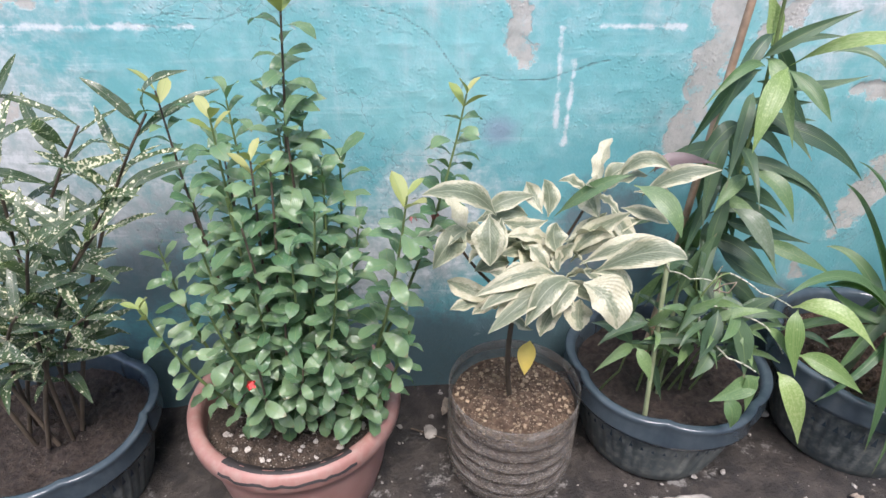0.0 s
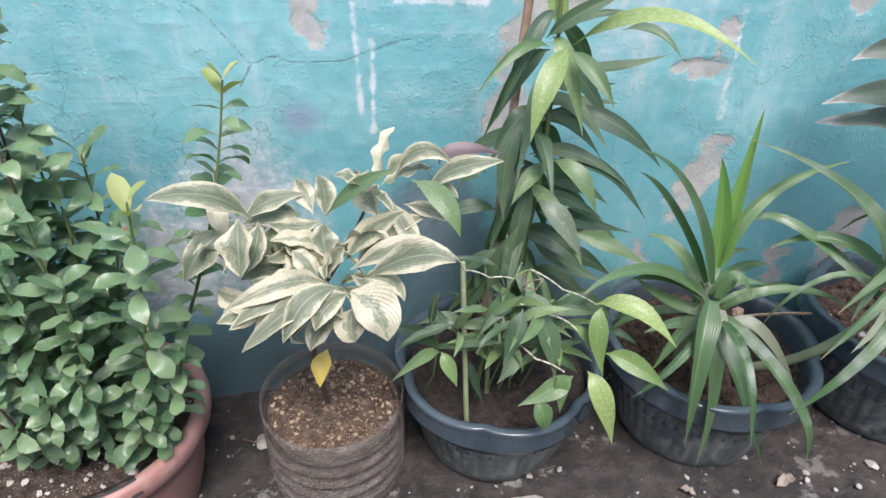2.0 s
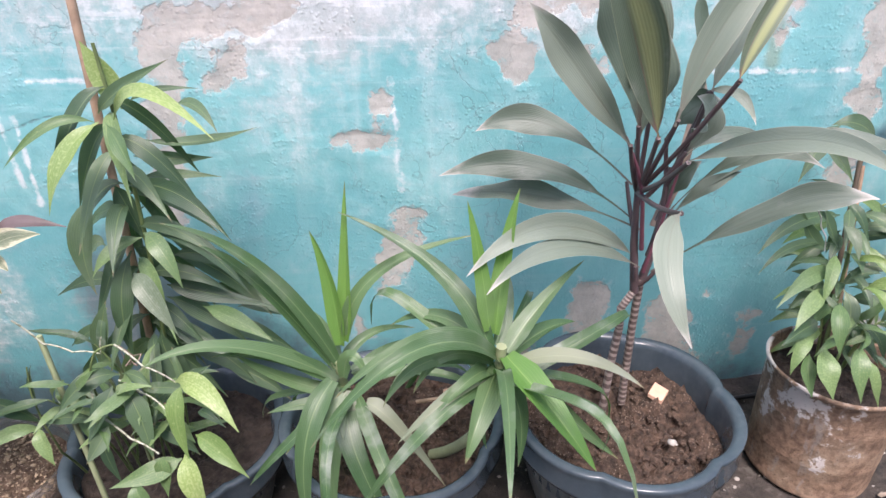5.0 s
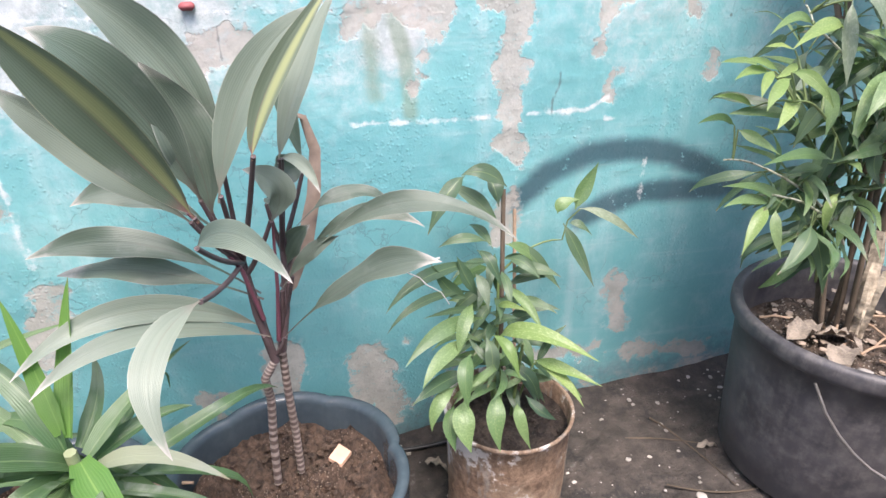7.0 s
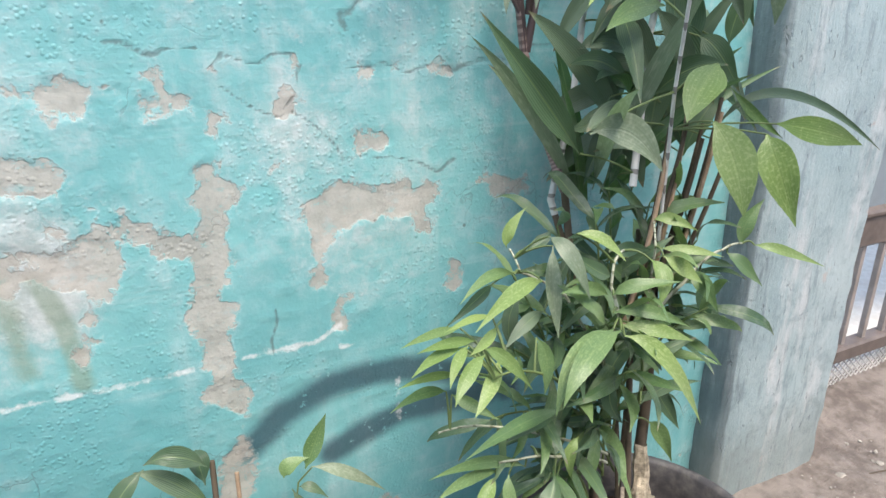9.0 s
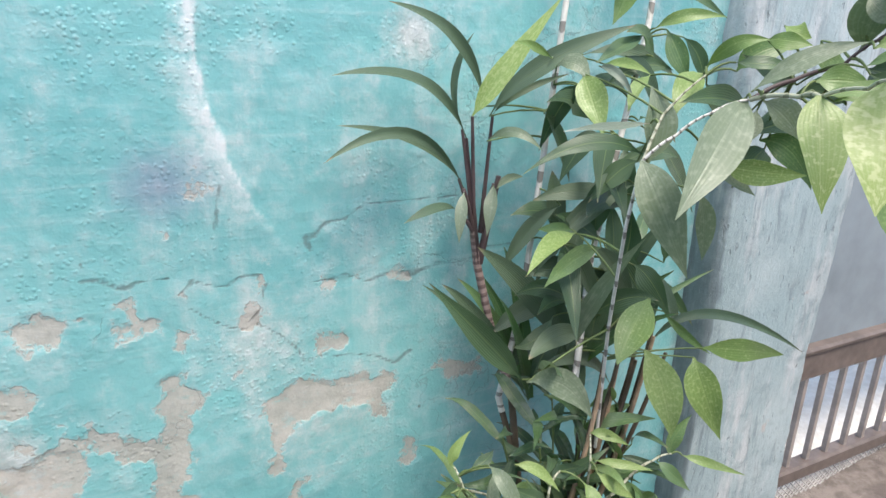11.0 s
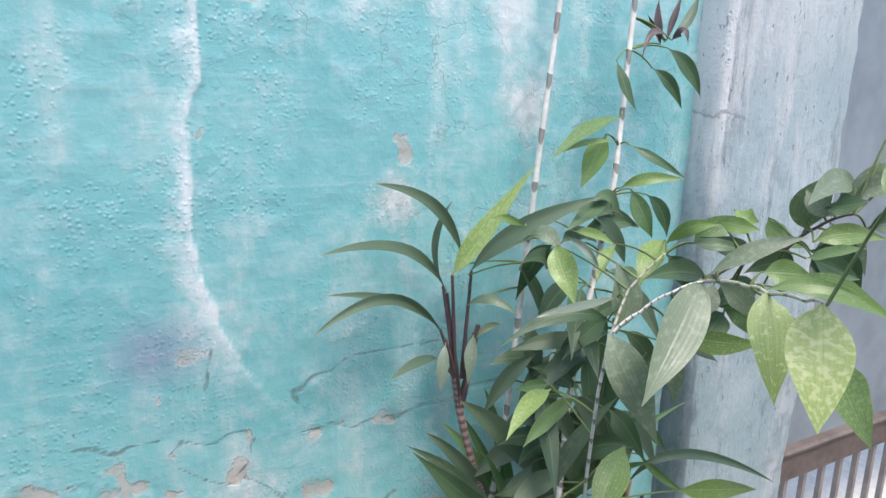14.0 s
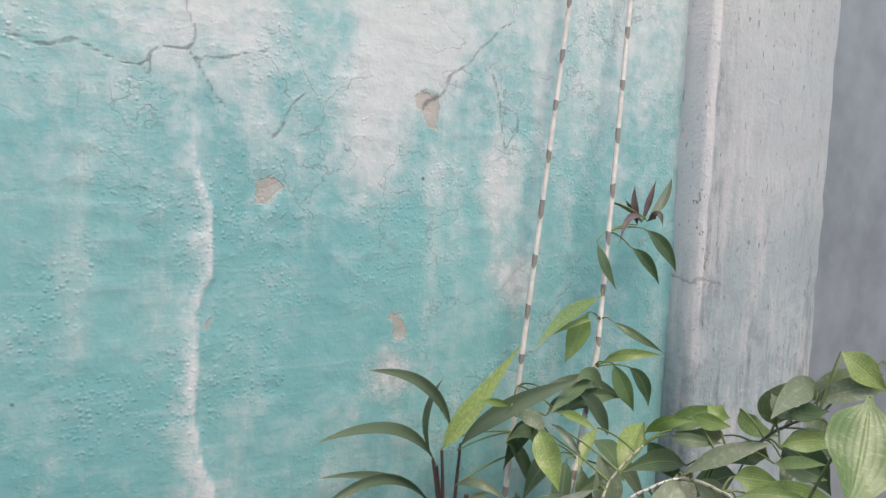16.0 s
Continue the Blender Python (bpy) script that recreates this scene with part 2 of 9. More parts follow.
def pillar_material():
    m = Mat("grey_blue_pillar_paint", 0.55)
    p = m.world()
    z = m.node("ShaderNodeSeparateXYZ")
    m.t.links.new(p, z.inputs[0])
    fine = m.noise(m.world((40, 40, 5.0)), 1.0, 7, 0.72)
    streak = m.noise(m.world((11, 11, 2.2)), 1.0, 7, 0.68)
    n1, n2, n3 = m.noise(p, 3.2, 5, 0.6), m.noise(p, 17, 7, 0.68), m.noise(p, 90, 4)
    col = m.mix(m.step(n1, 0.3, 0.7), (0.30, 0.395, 0.42), (0.41, 0.49, 0.51))
    col = m.mix(m.math("MULTIPLY", m.step(streak, 0.48, 0.64), 0.70), col, (0.57, 0.58, 0.59))
    col = m.mix(m.math("MULTIPLY", m.step(fine, 0.52, 0.68), 0.60), col, (0.15, 0.19, 0.22))
    col = m.mix(m.math("MULTIPLY", m.step(n2, 0.48, 0.68), 0.55), col, (0.21, 0.28, 0.31))
    # weathered paler top
    top = m.math("ADD", m.step(z.outputs[2], 1.35, 2.3), m.math("MULTIPLY", m.math("SUBTRACT", m.math("ADD", n2, streak), 1.0), 0.9))
    col = m.mix(m.math("MULTIPLY", m.step(top, 0.2, 1.1), 0.6), col, (0.52, 0.525, 0.53))
    # side return: white high up, dark and streaky low down
    side = m.step(z.outputs[0], 3.247, 3.236)
    white = m.math("MULTIPLY", side, m.step(m.math("ADD", z.outputs[2], m.math("MULTIPLY", fine, 0.9)), 1.95, 2.35))
    col = m.mix(m.math("MULTIPLY", white, 0.85), col, (0.70, 0.70, 0.71))
    side_dark = m.math("MULTIPLY", m.math("MULTIPLY", side, m.step(z.outputs[2], 1.75, 1.1)), m.step(m.math("ADD", fine, m.math("MULTIPLY", n2, 0.5)), 0.35, 0.75))
    col = m.mix(m.math("MULTIPLY", side_dark, 0.8), col, (0.13, 0.17, 0.19))
    # dark runs down the edge and the face
    run = m.math("ADD", m.step(z.outputs[0], 3.31, 3.235), m.math("MULTIPLY", m.step(m.noise(m.world((9, 0.2, 0.5)), 1.0, 3), 0.56, 0.70), 0.8))
    run = m.math("MULTIPLY", m.math("MULTIPLY", run, m.math("SUBTRACT", 1.0, white)), m.step(m.math("ADD", fine, m.math("MULTIPLY", n2, 0.6)), 0.72, 0.98))
    col = m.mix(m.math("MULTIPLY", run, 0.6), col, (0.13, 0.17, 0.19))
    foot = m.math("ADD", m.step(z.outputs[2], 0.5, 0.05), m.math("SUBTRACT", n2, 0.5))
    col = m.mix(m.math("MULTIPLY", m.step(foot, 0.35, 1.1), 0.6), col, (0.22, 0.25, 0.24))
    chips = m.step(m.math("ADD", m.noise(m.world((2, 2, 0.9)), 7, 7, 0.7), m.math("MULTIPLY", n3, 0.06)), 0.69, 0.72)
    col = m.mix(m.math("MULTIPLY", chips, 0.8), col, (0.45, 0.40, 0.385))
    specks = m.step(m.noise(m.world((80, 80, 30)), 1.0, 3, 0.6), 0.62, 0.70)
    col = m.mix(m.math("MULTIPLY", specks, 0.55), col, (0.16, 0.19, 0.21))
    bendy = m.math("ADD", z.outputs[2], m.math("MULTIPLY", m.math("SUBTRACT", n2, 0.5), 0.10))
    line = m.math("ADD", m.math("ABSOLUTE", m.math("SUBTRACT", bendy, 1.835)), m.math("MULTIPLY", m.step(z.outputs[0], 3.30, 3.36), 0.1))
    col = m.mix(m.math("MULTIPLY", m.step(line, 0.006, 0.001), 0.5), col, (0.14, 0.16, 0.17))
    m.color(col)
    m.bump(m.math("ADD", m.math("MULTIPLY", n2, 0.6), m.math("ADD", m.math("MULTIPLY", n3, 0.3), m.math("SUBTRACT", m.math("MULTIPLY", fine, 0.5), m.math("MULTIPLY", specks, 0.3)))), 0.9, 0.006)
    return m.m


def ground_material():
    m = Mat("damp_earth_on_concrete", 0.85)
    p = m.world()
    n0, n1, n2, n3 = m.noise(p, 1.1, 3), m.noise(p, 4.5, 6, 0.6), m.noise(p, 22, 6, 0.62), m.noise(p, 110, 4)
    xyz = m.node("ShaderNodeSeparateXYZ")
    m.t.links.new(p, xyz.inputs[0])
    soil = m.mix(m.step(n2, 0.3, 0.7), (0.020, 0.018, 0.016), (0.062, 0.053, 0.046))
    slab = m.mix(m.step(n2, 0.3, 0.7), (0.060, 0.056, 0.050), (0.16, 0.152, 0.14))
    tan = m.mix(m.step(m.math("ADD", m.math("MULTIPLY", n2, 0.5), m.math("MULTIPLY", m.noise(p, 5.0, 7, 0.7), 0.5)), 0.40, 0.60), (0.125, 0.102, 0.090), (0.24, 0.208, 0.186))
    right = m.step(m.math("ADD", xyz.outputs[0], m.math("MULTIPLY", m.math("SUBTRACT", n1, 0.5), 0.9)), 2.7, 3.3)
    front = m.math("SUBTRACT", 1.05, xyz.outputs[1])
    bare = m.math("ADD", m.math("MULTIPLY", front, 0.45), m.math("ADD", m.math("MULTIPLY", m.math("SUBTRACT", m.math("ADD", n1, m.math("MULTIPLY", n2, 0.7)), 0.85), 2.2), -0.30))
    col = m.mix(m.step(bare, 0.02, 0.12), soil, slab)
    brown = m.step(m.math("ADD", xyz.outputs[0], m.math("MULTIPLY", n1, 0.6)), 1.4, 2.2)
    col = m.mix(m.math("MULTIPLY", brown, 0.55), col, m.mix(m.step(n2, 0.3, 0.7), (0.038, 0.031, 0.026), (0.105, 0.086, 0.073)))
    col = m.mix(right, col, tan)
    # pale gravel past the gate, whitened further to stand for sunlight on it
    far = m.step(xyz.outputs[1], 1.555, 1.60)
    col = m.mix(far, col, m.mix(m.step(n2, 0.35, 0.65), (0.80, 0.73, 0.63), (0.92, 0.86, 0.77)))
    n5 = m.noise(p, 9.5, 8, 0.72)
    black = m.math("MULTIPLY", m.step(n5, 0.53, 0.60), m.step(xyz.outputs[0], 3.2, 2.0))
    col = m.mix(m.math("MULTIPLY", black, 0.9), col, (0.022, 0.021, 0.020))
    ash = m.math("MULTIPLY", m.step(m.noise(m.coord_shift(p, 7.3), 8.0, 8, 0.72), 0.58, 0.64), m.math("MULTIPLY", m.step(xyz.outputs[1], 1.45, 0.95), m.math("MAXIMUM", m.step(xyz.outputs[0], 1.0, 0.75), m.math("MULTIPLY", m.step(xyz.outputs[0], 2.4, 3.0), 0.8))))
    col = m.mix(m.math("MULTIPLY", ash, 0.75), col, (0.31, 0.30, 0.28))
    grit = m.math("MULTIPLY", m.step(m.cells(p, 85), 0.16, 0.08), m.step(n2, 0.5, 0.6))
    col = m.mix(m.math("MULTIPLY", grit, 0.6), col, (0.40, 0.37, 0.33))
    m.color(col)
    m.rough(m.math("ADD", 0.62, m.math("MULTIPLY", n2, 0.4)))
    m.bump(m.math("ADD", m.math("ADD", m.math("MULTIPLY", n2, 0.9), m.math("MULTIPLY", n5, 1.2)), m.math("ADD", m.math("MULTIPLY", n3, 0.4), m.math("MULTIPLY", grit, 0.3))), 1.0, 0.012)
    return m.m


def soil_material(name, dark, light, fleck, amount):
    m = Mat(name, 0.95)
    p = m.world()
    n1, n2, n3 = m.noise(p, 12, 4), m.noise(p, 60, 6, 0.65), m.noise(p, 240, 3)
    col = m.mix(m.step(n2, 0.3, 0.7), dark, light)
    chip = m.math("MULTIPLY", m.step(m.cells(p, 150), 0.32, 0.2), m.step(n1, 0.6 - amount * 0.4, 0.75 - amount * 0.4))
    col = m.mix(m.math("MULTIPLY", chip, 0.85), col, fleck)
    m.color(col)
    m.bump(m.math("ADD", n2, m.math("ADD", m.math("MULTIPLY", n3, 0.4), m.math("MULTIPLY", chip, 0.5))), 1.0, 0.012)
    return m.m


def pot_plastic(name, base, worn, dusty, gloss=0.35, dusting=0.6):
    """Moulded plastic with dust low down and scuffs."""
    m = Mat(name, gloss)
    p = m.world()
    n1, n2, n3 = m.noise(p, 7, 4), m.noise(p, 40, 6, 0.65), m.noise(m.world((60, 60, 8)), 1.0, 4)
    col = m.mix(m.step(n1, 0.35, 0.7), base, worn)
    dust = m.math("MULTIPLY", m.step(m.math("ADD", n2, m.math("MULTIPLY", n3, 0.5)), 0.60, 1.05), dusting)
    col = m.mix(dust, col, dusty)
    m.color(col)
    m.rough(m.math("ADD", gloss, m.math("MULTIPLY", dust, 0.5)))
    m.bump(m.math("ADD", m.math("MULTIPLY", n2, 0.3), m.math("MULTIPLY", n3, 0.15)), 0.25, 0.003)
    return m.m


def rust_material():
    m = Mat("rusted_tin", 0.72)
    p = m.world()
    n1, n2, n3 = m.noise(p, 11, 6, 0.62), m.noise(p, 55, 7, 0.70), m.noise(m.world((34, 34, 11)), 1.0, 6, 0.66)
    z = m.node("ShaderNodeSeparateXYZ")
    m.t.links.new(p, z.inputs[0])
    col = m.mix(m.step(n2, 0.34, 0.66), (0.13, 0.082, 0.055), (0.32, 0.215, 0.145))
    col = m.mix(m.math("MULTIPLY", m.step(n1, 0.45, 0.65), 0.6), col, (0.40, 0.31, 0.22))
    col = m.mix(m.math("MULTIPLY", m.step(n3, 0.55, 0.68), 0.55), col, (0.28, 0.27, 0.25))
    worn = m.math("ADD", m.math("ADD", n1, m.math("MULTIPLY", n2, 0.45)), m.math("MULTIPLY", m.step(z.outputs[2], 0.02, 0.16), 0.14))
    worn = m.math("ADD", worn, m.math("MULTIPLY", m.step(z.outputs[0], 2.0, 1.86), 0.08))
    old = m.step(worn, 0.92, 0.98)
    col = m.mix(m.math("MULTIPLY", old, 0.85), col, (0.60, 0.57, 0.55))
    pit = m.step(m.cells(p, 120), 0.22, 0.1)
    col = m.mix(m.math("MULTIPLY", pit, 0.6), col, (0.06, 0.04, 0.03))
    m.color(col)
    m.bump(m.math("ADD", n2, m.math("ADD", m.math("MULTIPLY", old, 0.3), m.math("MULTIPLY", pit, -0.4))), 0.8, 0.004)
    return m.m


def leaf_base(name, rough):
    m = Mat(name, rough)
    uv, u, v = m.uv()
    half = m.math("ABSOLUTE", m.math("SUBTRACT", u, 0.5))
    vein = m.math("SINE", m.math("ADD", m.math("MULTIPLY", v, 62.0), m.math("MULTIPLY", half, -70.0)))
    return m, uv, u, v, half, vein


def leaf_green(name, dark, light, back, rough=0.42, rib=(0.22, 0.30, 0.12), lengthwise=False, trans=0.22, dusty=0.15):
    m, uv, u, v, half, vein = leaf_base(name, rough)
    r = m.rand()
    p = m.coord("Object")
    n = m.noise(p, 5, 4)
    col = m.mix(r, dark, light)
    if lengthwise:
        vein = m.math("SINE", m.math("MULTIPLY", u, 75.0))
    col = m.mix(m.math("MULTIPLY", m.step(vein, 0.3, 1.0), 0.16), col, rib)
    col = m.mix(m.math("MULTIPLY", m.step(half, 0.035, 0.01), 0.6), col, rib)
    # grey mottle carries dust and the sky's sheen in the leaf colour
    col = m.mix(m.math("MULTIPLY", m.step(n, 0.5, 0.8), dusty), col, (0.42, 0.45, 0.40))
    tip = m.math("MULTIPLY", m.step(m.math("ADD", v, m.math("MULTIPLY", r, 0.05)), 0.97, 1.0), 0.6)
    col = m.mix(tip, col, (0.25, 0.20, 0.12))
    m.color(col)
    m.bump(m.math("ADD", m.math("MULTIPLY", vein, 0.5), m.step(half, 0.0, 0.05)), 0.25, 0.002)
    m.translucent(back, trans)
    return m.m


def leaf_speckled(name, dark, light, spot, share, scale, rough=0.4, stretch=1.0, trans=0.25, strength=0.5, soft=0.10, flecks=0.22):
    """Green leaf with pale blotches; share: how much of it they cover."""
    m, uv, u, v, half, vein = leaf_base(name, rough)
    r = m.rand()
    mp = m.node("ShaderNodeMapping")
    m.t.links.new(uv, mp.inputs["Vector"])
    mp.inputs["Scale"].default_value = (1.0, stretch, 1.0)
    off = m.node("ShaderNodeCombineXYZ")
    m.t.links.new(m.math("MULTIPLY", r, 37.0), off.inputs[0])
    m.t.links.new(m.math("MULTIPLY", r, 91.0), off.inputs[1])
    m.t.links.new(off.outputs[0], mp.inputs["Location"])
    c1 = m.noise(mp.outputs[0], scale, 2, 0.5)
    lines = m.math("SINE", m.math("MULTIPLY", u, 60.0))
    fleck = m.noise(mp.outputs[0], scale * 2.6, 2, 0.5)
    col = m.mix(r, dark, light)
    col = m.mix(m.math("MULTIPLY", m.step(lines, 0.1, 1.0), 0.13), col, spot)
    col = m.mix(m.math("MULTIPLY", m.step(fleck, 0.50, 0.72), flecks), col, spot)
    th = m.math("SUBTRACT", 0.68, m.math("MULTIPLY", m.math("ADD", share, m.math("MULTIPLY", m.math("SUBTRACT", r, 0.5), 0.5)), 0.3))
    blot = m.step(m.math("SUBTRACT", c1, th), -0.02, soft)
    col = m.mix(m.math("MULTIPLY", blot, strength), col, spot)
    col = m.mix(m.math("MULTIPLY", m.step(half, 0.03, 0.01), 0.4), col, tuple(0.5 * (a + b) for a, b in zip(light, spot)))
    # pale film: some dust, and sky sheen put into the colour
    dust = m.noise(m.coord("Object"), 3, 4)
    col = m.mix(m.math("MULTIPLY", m.step(dust, 0.45, 0.75), 0.22), col, (0.40, 0.44, 0.40))
    m.color(col)
    m.bump(m.math("ADD", m.math("MULTIPLY", lines, 0.12), m.step(half, 0.0, 0.05)), 0.22, 0.002)
    m.translucent(m.mix(0.5, col, (0.20, 0.36, 0.05)), trans)
    return m.m


def leaf_variegated(name, share):
    """Cream leaf with a soft grey-green heart; share: how far the green spreads to the edge."""
    m, uv, u, v, half, vein = leaf_base(name, 0.40)
    r = m.rand()
    mp = m.node("ShaderNodeMapping")
    m.t.links.new(uv, mp.inputs["Vector"])
    mp.inputs["Scale"].default_value = (1.0, 1.6, 1.0)
    off = m.node("ShaderNodeCombineXYZ")
    m.t.links.new(m.math("MULTIPLY", r, 53.0), off.inputs[0])
    m.t.links.new(off.outputs[0], mp.inputs["Location"])
    n, fine = m.noise(mp.outputs[0], 3.4, 4, 0.6), m.noise(mp.outputs[0], 14.0, 4, 0.6)
    cream = m.mix(m.step(fine, 0.3, 0.7), (0.47, 0.45, 0.30), (0.60, 0.58, 0.44))
    green = m.mix(m.step(fine, 0.35, 0.65), (0.125, 0.165, 0.10), (0.255, 0.285, 0.195))
    inner = m.math("ADD", m.math("SUBTRACT", share, half), m.math("MULTIPLY", m.math("SUBTRACT", n, 0.5), 0.62))
    inner = m.math("SUBTRACT", inner, m.math("MULTIPLY", m.math("SUBTRACT", r, 0.5), 0.25))
    col = m.mix(m.math("MULTIPLY", m.step(inner, 0.0, 0.13), 0.9), cream, green)
    dark = m.math("MULTIPLY", m.step(m.math("ADD", inner, m.math("MULTIPLY", fine, 0.2)), 0.30, 0.36), 0.6)
    col = m.mix(dark, col, (0.085, 0.12, 0.075))
    col = m.mix(m.math("MULTIPLY", m.step(vein, 0.5, 1.0), 0.10), col, (0.30, 0.33, 0.22))
    col = m.mix(m.math("MULTIPLY", m.step(half, 0.03, 0.010), 0.5), col, (0.46, 0.47, 0.33))
    m.color(col)
    m.bump(m.math("ADD", m.math("MULTIPLY", vein, 0.5), m.step(half, 0.0, 0.05)), 0.3, 0.002)
    m.translucent(m.mix(0.5, col, (0.6, 0.62, 0.35)), 0.22)
    return m.m


def leaf_cordyline(name, dark, light, rib, edge, young=0.0):
    m, uv, u, v, half, vein = leaf_base(name, 0.42)
    r = m.rand()
    p = m.coord("Object")
    n, n2 = m.noise(p, 4, 5, 0.6), m.noise(p, 16, 5, 0.6)
    fine = m.math("SINE", m.math("MULTIPLY", half, 120.0))
    band = m.noise(m.coord("UV", (9, 0.6, 1)), 1.0, 4)
    col = m.mix(m.step(m.math("ADD", m.math("MULTIPLY", band, 0.6), m.math("MULTIPLY", r, 0.5)), 0.3, 0.8), dark, light)
    col = m.mix(m.math("MULTIPLY", m.step(fine, 0.0, 1.0), 0.13), col, light)
    # grey blotches stand for sky sheen on the blade
    col = m.mix(m.math("MULTIPLY", m.step(n, 0.42, 0.75), 0.16), col, (0.30, 0.335, 0.31))
    col = m.mix(m.math("MULTIPLY", m.step(n2, 0.60, 0.72), 0.18), col, (0.40, 0.41, 0.38))
    foot = m.step(v, 0.16, 0.02)
    col = m.mix(m.math("MULTIPLY", foot, 0.6), col, rib)
    col = m.mix(m.math("MULTIPLY", m.math("MULTIPLY", m.step(half, 0.03, 0.01), m.step(v, 0.7, 0.1)), 0.35), col, rib)
    col = m.mix(m.math("MULTIPLY", m.step(half, 0.478, 0.492), 0.55), col, edge)
    if young:
        # yellow stripe: light on one half of the folded blade, put into colour
        w = m.math("ADD", u, m.math("MULTIPLY", n, 0.12))
        side = m.math("MULTIPLY", m.step(w, 0.52, 0.70), m.step(w, 0.98, 0.82))
        col = m.mix(m.math("MULTIPLY", side, young), col, (0.36, 0.39, 0.17))
    dry = m.math("MULTIPLY", m.step(m.math("ADD", v, m.math("MULTIPLY", m.math("SUBTRACT", m.math("ADD", n2, m.math("MULTIPLY", half, 0.5)), 0.6), 0.25)), 0.87, 1.0), 0.8)
    col = m.mix(dry, col, (0.52, 0.49, 0.45))
    m.color(col)
    m.bump(m.math("ADD", m.math("MULTIPLY", fine, 0.22), m.math("ADD", m.math("MULTIPLY", n2, 0.8), m.step(half, 0.0, 0.06))), 0.25, 0.002)
    m.translucent(m.mix(0.5, light, (0.20, 0.26, 0.12)), 0.18)
    return m.m


def banded_cane(name, pale, dark, count, duty=0.74):
    """Ringed stem: v runs along it, dark sheaths as short slanting wedges."""
    m, uv, u, v, half, vein = leaf_base(name, 0.55)
    p = m.world()
    n = m.noise(p, 45, 5)
    slant = m.math("MULTIPLY", m.math("SINE", m.math("MULTIPLY", u, 6.283)), 0.13)
    wave = m.math("FRACT", m.math("ADD", m.math("MULTIPLY", v, count), m.math("MULTIPLY", m.noise(p, 9, 2), 0.5)))
    mark = m.math("ADD", m.math("ADD", wave, slant), m.math("MULTIPLY", m.math("SUBTRACT", n, 0.5), 0.12))
    col = m.mix(m.step(n, 0.3, 0.7), pale, tuple(c * 0.78 for c in pale))
    col = m.mix(m.math("MULTIPLY", m.step(mark, duty, duty + 0.05), 0.8), col, dark)
    m.color(col)
    m.bump(m.math("ADD", m.step(wave, 0.62, 0.75), m.math("MULTIPLY", n, 0.4)), 0.4, 0.003)
    return m.m


WALL = wall_material()
PILLAR = pillar_material()
GROUND = ground_material()
SOIL_BLACK = soil_material("black_potting_soil", (0.018, 0.013, 0.011), (0.065, 0.048, 0.038), (0.20, 0.17, 0.14), 0.1)
SOIL_HUSK = soil_material("husk_strewn_soil", (0.065, 0.040, 0.027), (0.20, 0.135, 0.09), (0.44, 0.35, 0.25), 0.8)
SOIL_BROWN = soil_material("brown_clay_soil", (0.036, 0.023, 0.017), (0.155, 0.10, 0.07), (0.38, 0.29, 0.22), 0.35)
SOIL_LITTER = soil_material("gritty_dark_soil", (0.035, 0.026, 0.02), (0.13, 0.095, 0.07), (0.48, 0.43, 0.36), 0.5)
POT_GREEN = pot_plastic("slate_blue_plastic", (0.046, 0.064, 0.068), (0.066, 0.084, 0.086), (0.24, 0.25, 0.225), 0.40, 1.0)
POT_RIM = pot_plastic("slate_blue_plastic_rim", (0.044, 0.064, 0.080), (0.060, 0.084, 0.100), (0.15, 0.17, 0.18), 0.17, 0.18)
POT_TERRA = pot_plastic("terracotta_plastic", (0.30, 0.145, 0.12), (0.38, 0.20, 0.17), (0.40, 0.29, 0.25), 0.42)
POT_BLACK = pot_plastic("black_bucket_plastic", (0.046, 0.044, 0.049), (0.088, 0.083, 0.088), (0.20, 0.185, 0.175), 0.45)
RUST = rust_material()
CHAR = plain("charred_plastic", (0.02, 0.017, 0.016), 0.5).m
WHITE_SCUFF = plain("chalky_white_plastic", (0.62, 0.60, 0.57), 0.7).m
IXORA = leaf_green("glossy_green_leaf", (0.062, 0.150, 0.070), (0.205, 0.315, 0.165), (0.15, 0.29, 0.09), 0.22, dusty=0.42)
IXORA_TIP = leaf_green("young_yellow_green_leaf", (0.22, 0.30, 0.08), (0.42, 0.42, 0.17), (0.36, 0.44, 0.1), 0.45)
LANCE = leaf_green("dark_lance_leaf", (0.034, 0.076, 0.044), (0.098, 0.165, 0.088), (0.08, 0.18, 0.05), 0.34, lengthwise=True, dusty=0.4)
SPECK = leaf_speckled("gold_dusted_leaf", (0.065, 0.14, 0.055), (0.145, 0.24, 0.095), (0.33, 0.43, 0.18), 0.50, 8.5, stretch=3.2, strength=0.40, soft=0.16)
SPECK_LIGHT = leaf_speckled("pale_dusted_leaf", (0.11, 0.205, 0.055), (0.225, 0.33, 0.10), (0.46, 0.53, 0.25), 0.50, 8.5, stretch=3.2, strength=0.42, soft=0.16)
GOLD = leaf_speckled("gold_blotched_narrow_leaf", (0.022, 0.055, 0.026), (0.05, 0.095, 0.04), (0.76, 0.74, 0.50), 0.28, 2.6, rough=0.24, stretch=7.0, strength=0.95, soft=0.02, flecks=0.0)
DRAC = leaf_green("strap_leaf_green", (0.045, 0.105, 0.046), (0.110, 0.19, 0.085), (0.13, 0.30, 0.05), 0.33, (0.24, 0.34, 0.16), True, 0.22, 0.7)
DRAC_PALE = leaf_green("dusty_pale_strap_leaf", (0.17, 0.21, 0.14), (0.27, 0.30, 0.21), (0.22, 0.30, 0.12), 0.45, (0.32, 0.36, 0.24), True, 0.2, 0.7)
